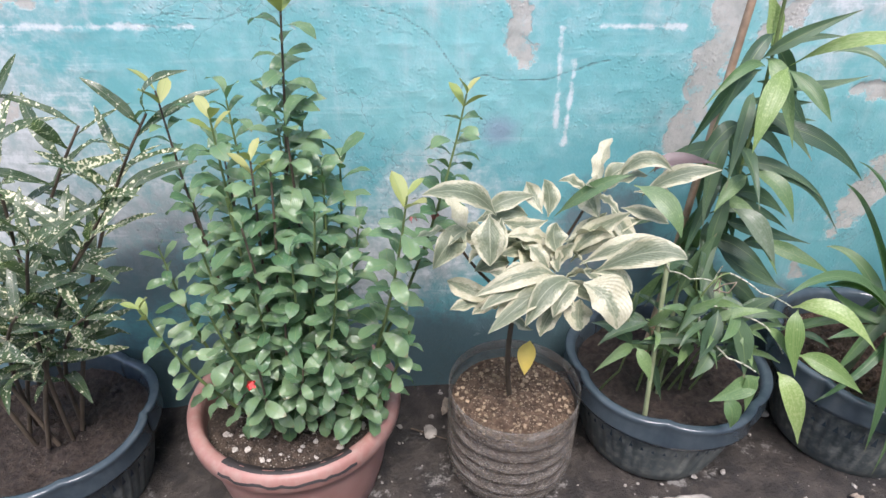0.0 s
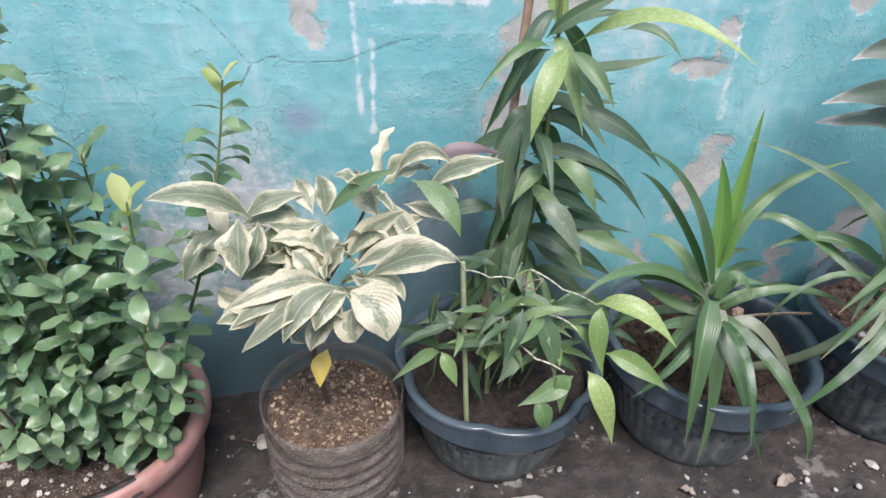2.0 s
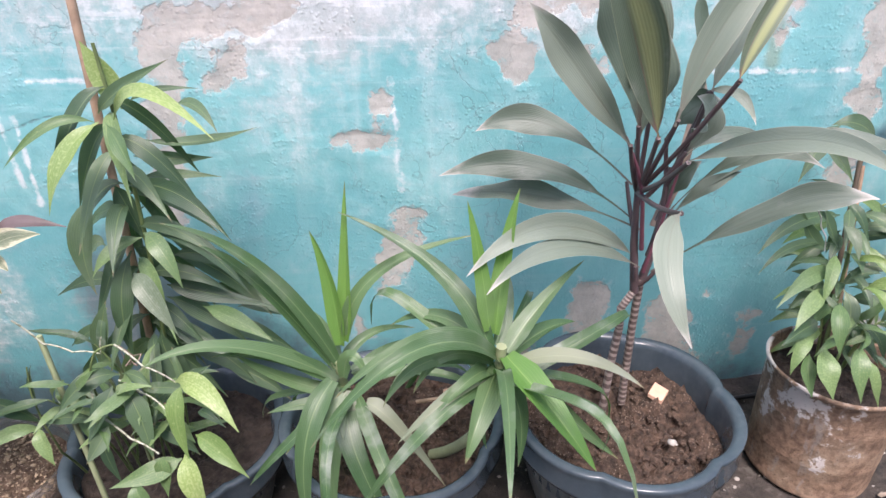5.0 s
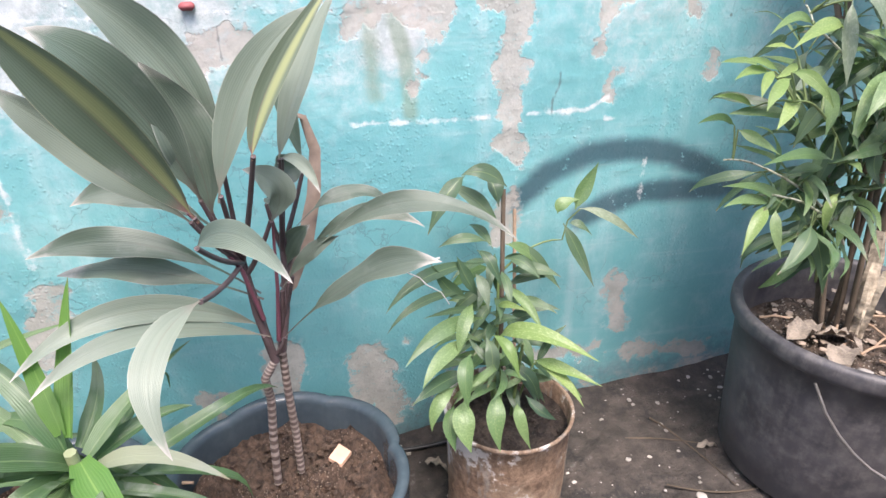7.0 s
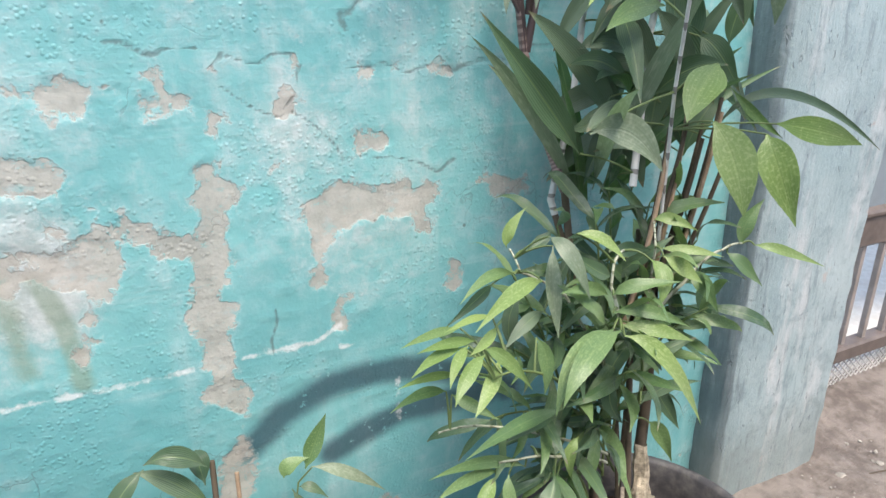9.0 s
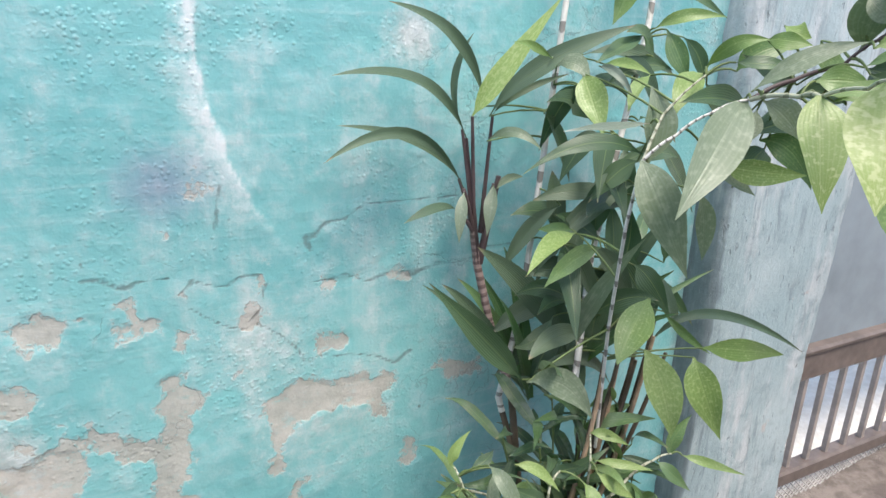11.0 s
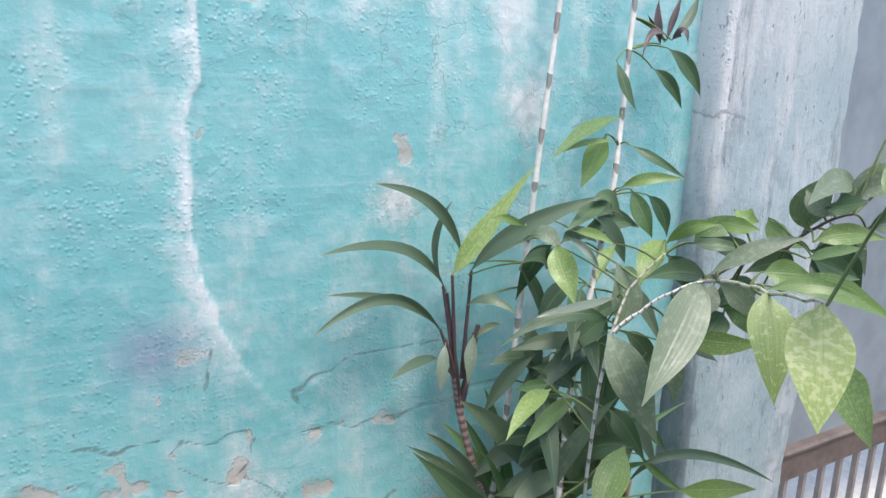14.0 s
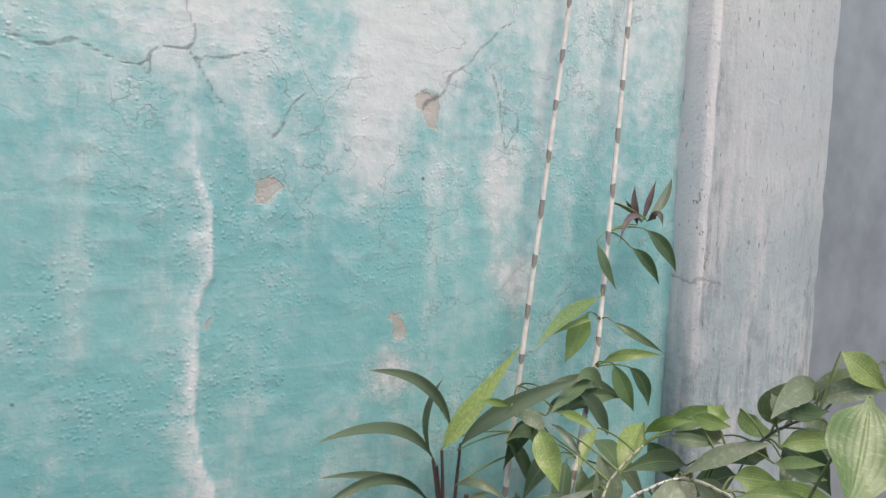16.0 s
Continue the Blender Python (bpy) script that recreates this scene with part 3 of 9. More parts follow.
DRAC_YOUNG = leaf_green("bright_strap_leaf", (0.09, 0.22, 0.05), (0.15, 0.29, 0.075), (0.20, 0.42, 0.05), 0.36, (0.26, 0.42, 0.12), True, 0.28, 0.2)
CORD = leaf_cordyline("dusky_green_cordyline_leaf", (0.040, 0.070, 0.052), (0.120, 0.155, 0.120), (0.12, 0.055, 0.065), (0.40, 0.39, 0.36))
CORD_MID = leaf_cordyline("grey_green_cordyline_leaf", (0.095, 0.14, 0.105), (0.215, 0.26, 0.21), (0.14, 0.07, 0.075), (0.42, 0.42, 0.38))
# pale copy for blades turned to the sky, sheen put into its colour
CORD_PALE = leaf_cordyline("pale_green_cordyline_leaf", (0.16, 0.205, 0.16), (0.25, 0.295, 0.235), (0.22, 0.16, 0.14), (0.45, 0.46, 0.38))
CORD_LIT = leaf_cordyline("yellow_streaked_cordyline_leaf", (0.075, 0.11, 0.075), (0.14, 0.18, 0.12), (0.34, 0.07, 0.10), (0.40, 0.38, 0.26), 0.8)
VARIEG = leaf_variegated("cream_variegated_leaf", 0.35)
VARIEG_GREEN = leaf_variegated("cream_edged_grey_green_leaf", 0.46)
VARIEG_CREAM = leaf_variegated("pale_cream_leaf", 0.14)
DRY = plain("dry_brown_leaf", (0.27, 0.205, 0.16), 0.85, vary=0.4).m
YELLOW_LEAF = plain("withered_yellow_leaf", (0.60, 0.46, 0.10), 0.6).m
MAROON = plain("dark_purple_leaf_back", (0.085, 0.062, 0.062), 0.5, vary=0.4, scale=30).m
STEM_GREEN = plain("green_stem", (0.12, 0.17, 0.06), 0.55).m
STEM_BROWN = plain("brown_woody_stem", (0.095, 0.072, 0.05), 0.8, vary=0.4).m
STEM_RED = plain("magenta_leaf_stalk", (0.15, 0.055, 0.075), 0.45, vary=0.3).m
STEM_DARK = plain("dark_purple_stalk", (0.088, 0.060, 0.062), 0.5, vary=0.35).m
STAKE = plain("weathered_wooden_stake", (0.36, 0.25, 0.17), 0.8, vary=0.35, scale=60).m
BAMBOO = plain("grey_green_cane", (0.26, 0.30, 0.17), 0.6).m
CANE = banded_cane("white_cane_with_dark_sheaths", (0.70, 0.685, 0.65), (0.12, 0.105, 0.095), 27.0, 0.84)
TWIG_CANE = banded_cane("pale_green_jointed_twig", (0.46, 0.47, 0.36), (0.14, 0.15, 0.09), 9.0, 0.82)
RINGED = banded_cane("ringed_cordyline_stem", (0.34, 0.28, 0.25), (0.085, 0.055, 0.05), 24.0, 0.55)
RINGED_FINE = banded_cane("closely_ringed_cordyline_stem", (0.29, 0.215, 0.20), (0.11, 0.07, 0.065), 34.0, 0.6)
TRUNK = plain("pale_barked_trunk", (0.44, 0.37, 0.275), 0.9, vary=0.62, scale=95, bump=1.0).m
PETAL = plain("red_petal", (0.62, 0.035, 0.03), 0.5).m
PETAL_OLD = plain("faded_pink_bloom", (0.38, 0.12, 0.10), 0.7).m
STONE = plain("pale_pebble", (0.42, 0.39, 0.35), 0.85, vary=0.35, scale=40).m
RUBBLE = plain("concrete_crumb", (0.30, 0.28, 0.25), 0.9, vary=0.4).m
TILE_MAT = plain("salmon_tile_chip", (0.66, 0.42, 0.30), 0.6).m
WIRE = plain("grey_wire", (0.30, 0.28, 0.26), 0.4, 0.6).m
BROWN_STEEL = plain("brown_painted_steel", (0.135, 0.108, 0.097), 0.5, vary=0.35).m
GREY_BAR = plain("weathered_grey_bar", (0.30, 0.26, 0.24), 0.5, vary=0.3).m
SHEET = plain("slate_painted_sheet", (0.21, 0.25, 0.28), 0.55, vary=0.2, scale=12).m
MESH_WIRE = plain("pale_wire_mesh", (0.55, 0.51, 0.48), 0.5).m
RED_PLUG = plain("red_plastic_plug", (0.34, 0.085, 0.09), 0.6).m


def clear_plastic():
    m = Mat("scratched_clear_plastic", 0.12)
    p = m.world()
    n = m.noise(m.world((30, 30, 90)), 1.0, 4)
    tr = m.node("ShaderNodeBsdfTransparent")
    tr.inputs["Color"].default_value = (0.80, 0.80, 0.78, 1)
    mx = m.node("ShaderNodeMixShader")
    m.color((0.34, 0.31, 0.28))
    lw = m.node("ShaderNodeFresnel")
    lw.inputs["IOR"].default_value = 1.45
    m.put(mx.inputs[0], m.math("ADD", m.math("MULTIPLY", m.step(n, 0.4, 0.75), 0.30), 0.20))
    m.t.links.new(tr.outputs[0], mx.inputs[1])
    m.t.links.new(m.b.outputs[0], mx.inputs[2])
    m.t.links.new(mx.outputs[0], m.t.nodes["Material Output"].inputs["Surface"])
    return m.m


CLEAR = clear_plastic()


# ---- geometry helpers ----
def ground_z(x):
    """The yard falls along the wall, is level by the pillar and rises past it."""
    return 0.095 * (min(max(x, -2.6), 2.7) - 2.7) + 0.12 * min(max(x - 4.0, 0.0), 0.8)


class Geo:
    """Collects vertices, faces and uvs of one mesh."""

    def __init__(self):
        self.v, self.f, self.uv = [], [], []

    def grid(self, rows, closed=False, us=None, vs=None):
        """Quads over rows of points; closed: each row is a ring."""
        n, k = len(rows), len(rows[0])
        o = len(self.v)
        for r in rows:
            self.v.extend([tuple(p) for p in r])
        for i in range(n - 1):
            for j in range(k if closed else k - 1):
                a, b = j, (j + 1) % k
                self.f.append((o + i * k + a, o + i * k + b, o + (i + 1) * k + b, o + (i + 1) * k + a))
                u0, u1 = j / (k - (0 if closed else 1)), (j + 1) / (k - (0 if closed else 1))
                w0, w1 = i / (n - 1), (i + 1) / (n - 1)
                self.uv.extend([(u0, w0), (u1, w0), (u1, w1), (u0, w1)])
        return o

    def cap(self, ring, flip=False):
        o = len(self.v)
        self.v.extend([tuple(p) for p in ring])
        idx = list(range(o, o + len(ring)))
        self.f.append(tuple(idx[::-1] if flip else idx))
        self.uv.extend([(0.5, 0.5)] * len(ring))

    def tube(self, pts, radii, k=8, caps=True):
        pts = [Vector(p) for p in pts]
        if not hasattr(radii, "__len__"):
            radii = [radii] * len(pts)
        rows = []
        side = None
        for i, p in enumerate(pts):
            d = (pts[min(i + 1, len(pts) - 1)] - pts[max(i - 1, 0)]).normalized()
            if side is None:
                side = d.cross(Vector((0.31, 0.9, 0.17)))
                if side.length < 1e-3:
                    side = d.cross(Vector((1, 0, 0)))
            side = (side - d * side.dot(d)).normalized()
            up = d.cross(side)
            rows.append([p + radii[i] * (side * math.cos(2 * math.pi * j / k) + up * math.sin(2 * math.pi * j / k)) for j in range(k)])
        self.grid(rows, True)
        if caps:
            self.cap(rows[0], True)
            self.cap(rows[-1])

    def box(self, lo, hi, bevel=0.0):
        (x0, y0, z0), (x1, y1, z1) = lo, hi
        b = min(bevel, (x1 - x0) / 3, (y1 - y0) / 3, (z1 - z0) / 3)

        def ring(x0, y0, x1, y1, z):
            return [(x0, y0, z), (x1, y0, z), (x1, y1, z), (x0, y1, z)]
        rows = [ring(x0 + b, y0 + b, x1 - b, y1 - b, z0), ring(x0, y0, x1, y1, z0 + b), ring(x0, y0, x1, y1, z1 - b), ring(x0 + b, y0 + b, x1 - b, y1 - b, z1)] if b else [ring(x0, y0, x1, y1, z0), ring(x0, y0, x1, y1, z1)]
        self.grid(rows, True)
        self.cap(rows[0], True)
        self.cap(rows[-1])

    def blob(self, c, r, seed, squash=0.7, k=6, n=4, rough=0.35):
        """A small lumpy stone or clod."""
        rg = random.Random(seed)
        turn = Euler((rg.random() * 6, rg.random() * 6, rg.random() * 6)).to_matrix()
        rows = []
        for i in range(n + 1):
            a = math.pi * i / n
            rows.append([])
            for j in range(k):
                b = 2 * math.pi * j / k
                s = r * (1 - rough * rg.random())
                q = turn @ Vector((s * math.sin(a) * math.cos(b), s * math.sin(a) * math.sin(b) * 0.8, s * math.cos(a)))
                rows[-1].append((c[0] + q.x, c[1] + q.y, c[2] + q.z * squash))
        self.grid(rows, True)

    def mesh(self, name, mat, smooth=True):
        me = bpy.data.meshes.new(name)
        me.from_pydata(self.v, [], self.f)
        layer = me.uv_layers.new(name="uv")
        layer.data.foreach_set("uv", np.array(self.uv, dtype=np.float32).ravel())
        if smooth:
            me.polygons.foreach_set("use_smooth", [True] * len(me.polygons))
        me.materials.append(mat)
        me.update()
        return me


def part(name, geo, mat, parent, label="", smooth=True, at=None):
    me = geo.mesh(name, mat, smooth) if isinstance(geo, Geo) else geo
    ob = new(name, me)
    ob.parent = parent
    if at is not None:
        ob.matrix_local = at
    if label:
        tagged(ob, label)
    return ob


def thing(name, label, category, at=None, group="", kind=""):
    ob = new(name)
    ob.empty_display_size = 0.05
    if at is not None:
        ob.matrix_world = at
    return tagged(ob, label, category, group, kind)


def solid(name, geo, mat, label, category, at=None, group="", kind="", smooth=True):
    ob = new(name, geo.mesh(name, mat, smooth))
    if at is not None:
        ob.matrix_world = at
    return tagged(ob, label, category, group, kind)


def ring(r, z, k=96, wave=0.0, lobes=0, dz=0.0, phase=0.0, c=(0, 0)):
    out = []
    for j in range(k):
        a = 2 * math.pi * j / k
        w = math.cos(lobes * a + phase) if lobes else 0.0
        s = r * (1 + wave * w)
        out.append((c[0] + s * math.cos(a), c[1] + s * math.sin(a), z + dz * w))
    return out


def lathe(profile, k=64):
    g = Geo()
    g.grid([ring(r, z, k) for r, z in profile], True)
    return g


# ---- leaves ----
def leaf_mesh(name, mat, outline, arch=0.15, peak=0.5, fold=0.25, wave=0.0, curl=0.0, twist=0.0, segs=8, cross=4, seed=0, sway=0.0, freq=17.0):
    """A blade of length 1 along y from the origin, chord level, arched upward. outline(s): half width at s, in lengths."""
    rg = random.Random(seed)
    ph = rg.random() * 6.3
    rows = []
    for i in range(segs + 1):
        s = i / segs
        w = outline(s)
        q = 2 * s * (1 - peak) / (s * (1 - 2 * peak) + peak) / 2 if peak != 0.5 else s
        z = arch * 4 * q * (1 - q) - curl * max(0.0, s - 0.7) ** 2 * 4
        tw = twist * (s - 0.3)
        row = []
        off = sway * 4 * s * (1 - s) * (0.6 + 0.8 * s)
        w *= 1 + 0.10 * math.sin(s * 9 + ph) * min(1, wave * 6)
        for j in range(cross + 1):
            u = 2 * j / cross - 1
            x = u * w
            h = fold * abs(x) + wave * w * math.sin(s * freq + ph + (1.6 if u > 0 else 0)) * abs(u)
            row.append((off + x * math.cos(tw) - h * math.sin(tw), s, z + x * math.sin(tw) + h * math.cos(tw)))
        rows.append(row)
    g = Geo()
    g.grid(rows)
    return g.mesh(name, mat)


def oval(width, tip=1.0, foot=0.6):
    """Half width of an oval blade; tip above 1 draws the point out, foot below 1 rounds the base."""
    norm = max((s / 40) ** foot * (1 - s / 40) ** tip for s in range(41))
    return lambda s: max(0.002, 0.5 * width * (s ** foot) * ((1 - s) ** tip) / norm)


def strap(width, stalk=0.35):
    return lambda s: max(0.002, 0.5 * width * min(1.0, stalk + s * 4.5) * (1 - s ** 3.2) ** 0.8)


def tapering(s):
    """Half width of a long strap that narrows slowly to its point."""
    return max(0.01, 0.5 * min(1.0, 0.5 + 2.6 * s) * (1 - s ** 1.7) ** 0.85)


def leafy(peak, point, stalk=0.0):
    """Half width of a blade with bulging sides, broadest at peak; point above 1 draws its tip out."""
    a = math.log(0.5) / math.log(peak)

    def half(s):
        if s < stalk:
            return 0.035
        t = (s - stalk) / (1 - stalk)
        return max(0.012, 0.5 * math.sin(math.pi * t ** a) ** point) if t < 1 else 0.008
    return half


def stalked(width, stalk, tip=0.9, foot=0.8):
    body = oval(width, tip, foot)
    return lambda s: 0.009 if s < stalk else max(0.007, body((s - stalk) / (1 - stalk)))


def lay(base, tip, up=(0, 0, 1), width=1.0, roll=0.0):
    """Pose that puts a blade's foot at base and its point at tip."""
    b, t = Vector(base), Vector(tip)
    d = t - b
    length = d.length
    y = d / length
    z = Vector(up) - y * Vector(up).dot(y)
    if z.length < 1e-4:
        z = Vector((1, 0, 0)) - y * y.x
    z.normalize()
    x = y.cross(z)
    m = Matrix((x, y, z)).transposed().to_4x4()
    return Matrix.Translation(b) @ m @ Matrix.Rotation(roll, 4, "Y") @ Matrix.Diagonal((length * width, length, length, 1))


def bend(a, b, sag=(0, 0, 0), n=8):
    """Points from a to b with a sideways bow."""
    a, b, s = Vector(a), Vector(b), Vector(sag)
    return [a.lerp(b, i / n) + s * (4 * (i / n) * (1 - i / n)) for i in range(n + 1)]


def along(pts, t):
    f = t * (len(pts) - 1)
    i = min(int(f), len(pts) - 2)
    p = Vector(pts[i]).lerp(Vector(pts[i + 1]), f - i)
    return p, (Vector(pts[i + 1]) - Vector(pts[i])).normalized()


# ---- the setting ----
WALL_Y = 1.4

# places on the wall (x, z) where paint has come off: two ends and a half width
BARE_LEFT = [
    (0.15, 0.80, 0.16, 0.71, 0.022), (0.60, 0.86, 0.57, 0.62, 0.045), (0.57, 0.62, 0.55, 0.46, 0.03),
    (1.06, 0.44, 1.00, 0.28, 0.035), (0.91, 0.15, 0.93, 0.12, 0.03), (0.93, 0.63, 1.01, 0.62, 0.018),
    (1.01, 0.71, 0.99, 0.66, 0.018), (0.69, 0.74, 0.73, 0.80, 0.022), (0.64, 0.85, 0.84, 0.87, 0.026),
    (-0.98, 0.82, -0.70, 0.84, 0.04), (-0.93, 0.60, -1.0, 0.48, 0.03), (1.24, 0.80, 1.30, 0.77, 0.03),
]
BARE_MID = [
    (1.30, 0.87, 1.50, 0.90, 0.028), (1.40, 0.80, 1.44, 0.76, 0.03), (1.48, 0.22, 1.49, 0.08, 0.045),
    (1.68, 0.18, 1.72, 0.02, 0.06), (1.89, 0.13, 1.88, 0.05, 0.03), (1.77, 0.23, 1.78, 0.21, 0.012),
    (2.30, 0.33, 2.33, 0.17, 0.022), (1.31, 0.11, 1.33, 0.05, 0.03), (2.037, 1.04, 2.02, 0.949, 0.034), (2.02, 0.949, 1.995, 0.83, 0.034),
    (1.995, 0.83, 2.012, 0.688, 0.032), (2.012, 0.688, 2.032, 0.609, 0.024), (2.032, 0.609, 2.00, 0.46, 0.024), (1.905, 1.017, 1.963, 0.979, 0.020), (1.963, 0.979, 2.00, 0.953, 0.030),
    (1.67, 0.93, 1.74, 0.96, 0.016), (1.84, 0.97, 1.85, 0.92, 0.018), (1.80, 1.03, 1.79, 1.05, 0.02),
    (2.12, 0.11, 2.60, 0.05, 0.018), (1.60, 1.00, 1.66, 1.05, 0.022),
]
BARE_HIGH = [
    (1.78, 1.23, 1.85, 1.21, 0.018), (1.77, 1.11, 1.81, 1.09, 0.025), (1.99, 1.245, 1.99, 1.19, 0.013),
    (2.01, 1.20, 2.06, 1.18, 0.013), (2.06, 1.19, 2.05, 1.15, 0.013), (2.19, 1.28, 2.195, 1.26, 0.014),
    (2.17, 1.18, 2.18, 1.17, 0.012), (2.32, 1.23, 2.36, 1.23, 0.012), (2.30, 1.11, 2.33, 1.11, 0.013),
    (2.15, 1.09, 2.15, 1.08, 0.010), (2.22, 1.00, 2.41, 1.00, 0.03), (2.21, 0.97, 2.20, 0.87, 0.016),
    (2.40, 0.99, 2.41, 0.94, 0.016), (2.53, 1.02, 2.62, 1.00, 0.018), (2.47, 0.84, 2.47, 0.79, 0.010),
    (2.23, 0.81, 2.23, 0.77, 0.012), (2.14, 1.76, 2.14, 1.72, 0.012),
]
BARE_TOP = [
    (2.49, 1.78, 2.49, 1.74, 0.010), (1.95, 1.46, 1.95, 1.45, 0.008), (2.09, 1.44, 2.09, 1.42, 0.010),
    (2.54, 2.18, 2.54, 2.14, 0.012), (2.71, 2.14, 2.70, 2.11, 0.008), (2.23, 2.01, 2.23, 1.98, 0.010),
]
CRACKS = [
    [(-0.16, 0.80), (-0.051, 0.762), (-0.007, 0.72), (0.03, 0.665), (0.048, 0.642), (0.10, 0.648), (0.144, 0.642), (0.19, 0.644), (0.247, 0.655), (0.36, 0.69)], [(0.048, 0.642), (0.027, 0.595)], [(-0.55, 0.79), (-0.45, 0.768), (-0.36, 0.80)],
    [(1.859, 2.222), (1.912, 2.210), (1.948, 2.220), (1.992, 2.202), (2.03, 2.194), (2.05, 2.214), (2.103, 2.226), (2.12, 2.206), (2.139, 2.164), (2.159, 2.143)],
    [(2.103, 2.226), (2.107, 2.266), (2.115, 2.32)], [(2.12, 2.211), (2.181, 2.225), (2.236, 2.24)], [(2.238, 2.099), (2.261, 2.135), (2.30, 2.172)],
    [(2.724, 2.372), (2.647, 2.294), (2.585, 2.236), (2.52, 2.175)], [(2.675, 2.259), (2.70, 2.182), (2.718, 2.103), (2.75, 2.14), (2.749, 2.181)], [(2.05, 2.214), (2.047, 2.179)],
    [(2.275, 1.30), (2.271, 1.323), (2.308, 1.352), (2.396, 1.372), (2.564, 1.378)], [(2.279, 1.23), (2.349, 1.232), (2.453, 1.231), (2.553, 1.237), (2.62, 1.235)],
    [(2.62, 1.261), (2.76, 1.261)], [(2.067, 1.247), (2.081, 1.268), (2.132, 1.255), (2.184, 1.268)], [(2.194, 1.253), (2.187, 1.205), (2.163, 1.18)], [(2.083, 1.208), (2.117, 1.183), (2.162, 1.165)],
    [(2.176, 1.174), (2.219, 1.142), (2.254, 1.105), (2.262, 1.079), (2.361, 1.078), (2.435, 1.048), (2.479, 1.059)], [(2.137, 1.423), (2.129, 1.344)], [(2.111, 0.83), (2.109, 0.73)],
    [(1.93, 1.28), (2.05, 1.27)], [(1.45, 0.95), (1.47, 0.79)],
]
FLAKES = [
    (1.983, 1.236, 0.014), (1.979, 1.199, 0.014), (2.024, 1.204, 0.013), (2.056, 1.175, 0.016), (2.047, 1.24, 0.009), (1.922, 1.225, 0.012), (1.85, 1.217, 0.028), (1.812, 1.104, 0.022),
    (2.195, 1.271, 0.016), (2.168, 1.179, 0.012), (2.342, 1.224, 0.012), (2.455, 1.233, 0.009), (2.302, 1.11, 0.015), (2.157, 1.092, 0.011), (2.031, 1.089, 0.012), (2.097, 1.433, 0.009),
    (2.053, 1.347, 0.006), (1.855, 1.055, 0.010), (1.801, 1.034, 0.016), (1.846, 0.967, 0.020), (1.83, 0.933, 0.016), (1.825, 0.877, 0.013), (1.852, 0.988, 0.017), (1.811, 0.958, 0.016), (1.806, 0.812, 0.010), (1.741, 0.99, 0.018), (1.77, 0.957, 0.014), (1.80, 1.03, 0.011), (1.828, 0.827, 0.007), (1.793, 0.987, 0.02),
]
VEIN = [(2.34, 2.118), (2.125, 2.116), (2.044, 2.121), (1.971, 2.140), (1.905, 2.145), (1.858, 2.139), (1.793, 2.118), (1.692, 2.118), (1.619, 2.117), (1.542, 2.13), (1.46, 2.157), (1.382, 2.189), (1.30, 2.24)]
LIME_RUNS = [
    [(0.247, 0.752), (0.249, 0.686), (0.252, 0.618), (0.257, 0.535)], [(0.282, 0.686), (0.281, 0.618), (0.278, 0.497)], [(1.03, 0.751), (1.037, 0.66), (1.043, 0.505)],
    [(-1.2, 0.755), (-0.5, 0.755)], [(0.33, 0.755), (0.50, 0.755)], [(1.68, 0.746), (1.82, 0.742), (1.96, 0.742)], [(2.05, 0.744), (2.183, 0.744), (2.229, 0.769)],
    [(2.23, 0.72), (2.25, 0.72)], [(2.34, 0.62), (2.34, 0.52)],
]
SPRAY = [[(2.03, 0.545), (2.053, 0.564), (2.105, 0.605), (2.196, 0.641), (2.313, 0.647), (2.412, 0.627), (2.533, 0.573), (2.60, 0.52)], [(2.195, 0.488), (2.257, 0.516), (2.358, 0.539), (2.464, 0.536), (2.56, 0.53)]]


def seg_dist(X, Z, x0, z0, x1, z1):
    dx, dz = x1 - x0, z1 - z0
    t = np.clip(((X - x0) * dx + (Z - z0) * dz) / max(dx * dx + dz * dz, 1e-9), 0, 1)
    return np.hypot(X - x0 - t * dx, Z - z0 - t * dz)


def line_dist(X, Z, pts):
    return np.minimum.reduce([seg_dist(X, Z, *a, *b) for a, b in zip(pts, pts[1:])])


def spot(X, Z, x, z, rx, rz):
    return np.clip(1 - np.hypot((X - x) / rx, (Z - z) / rz), 0, 1)


def smooth_noise(X, Z, step, seed):
    """Value noise over the wall, 0 to 1."""
    rg = np.random.RandomState(seed)
    t = rg.rand(97, 97)
    a, b = X / step + 40, Z / step + 40
    i, j = np.floor(a).astype(int), np.floor(b).astype(int)
    f, g = a - i, b - j
    f, g = f * f * (3 - 2 * f), g * g * (3 - 2 * g)
    i, j = i % 96, j % 96
    return (t[i, j] * (1 - f) + t[i + 1, j] * f) * (1 - g) + (t[i, j + 1] * (1 - f) + t[i + 1, j + 1] * f) * g


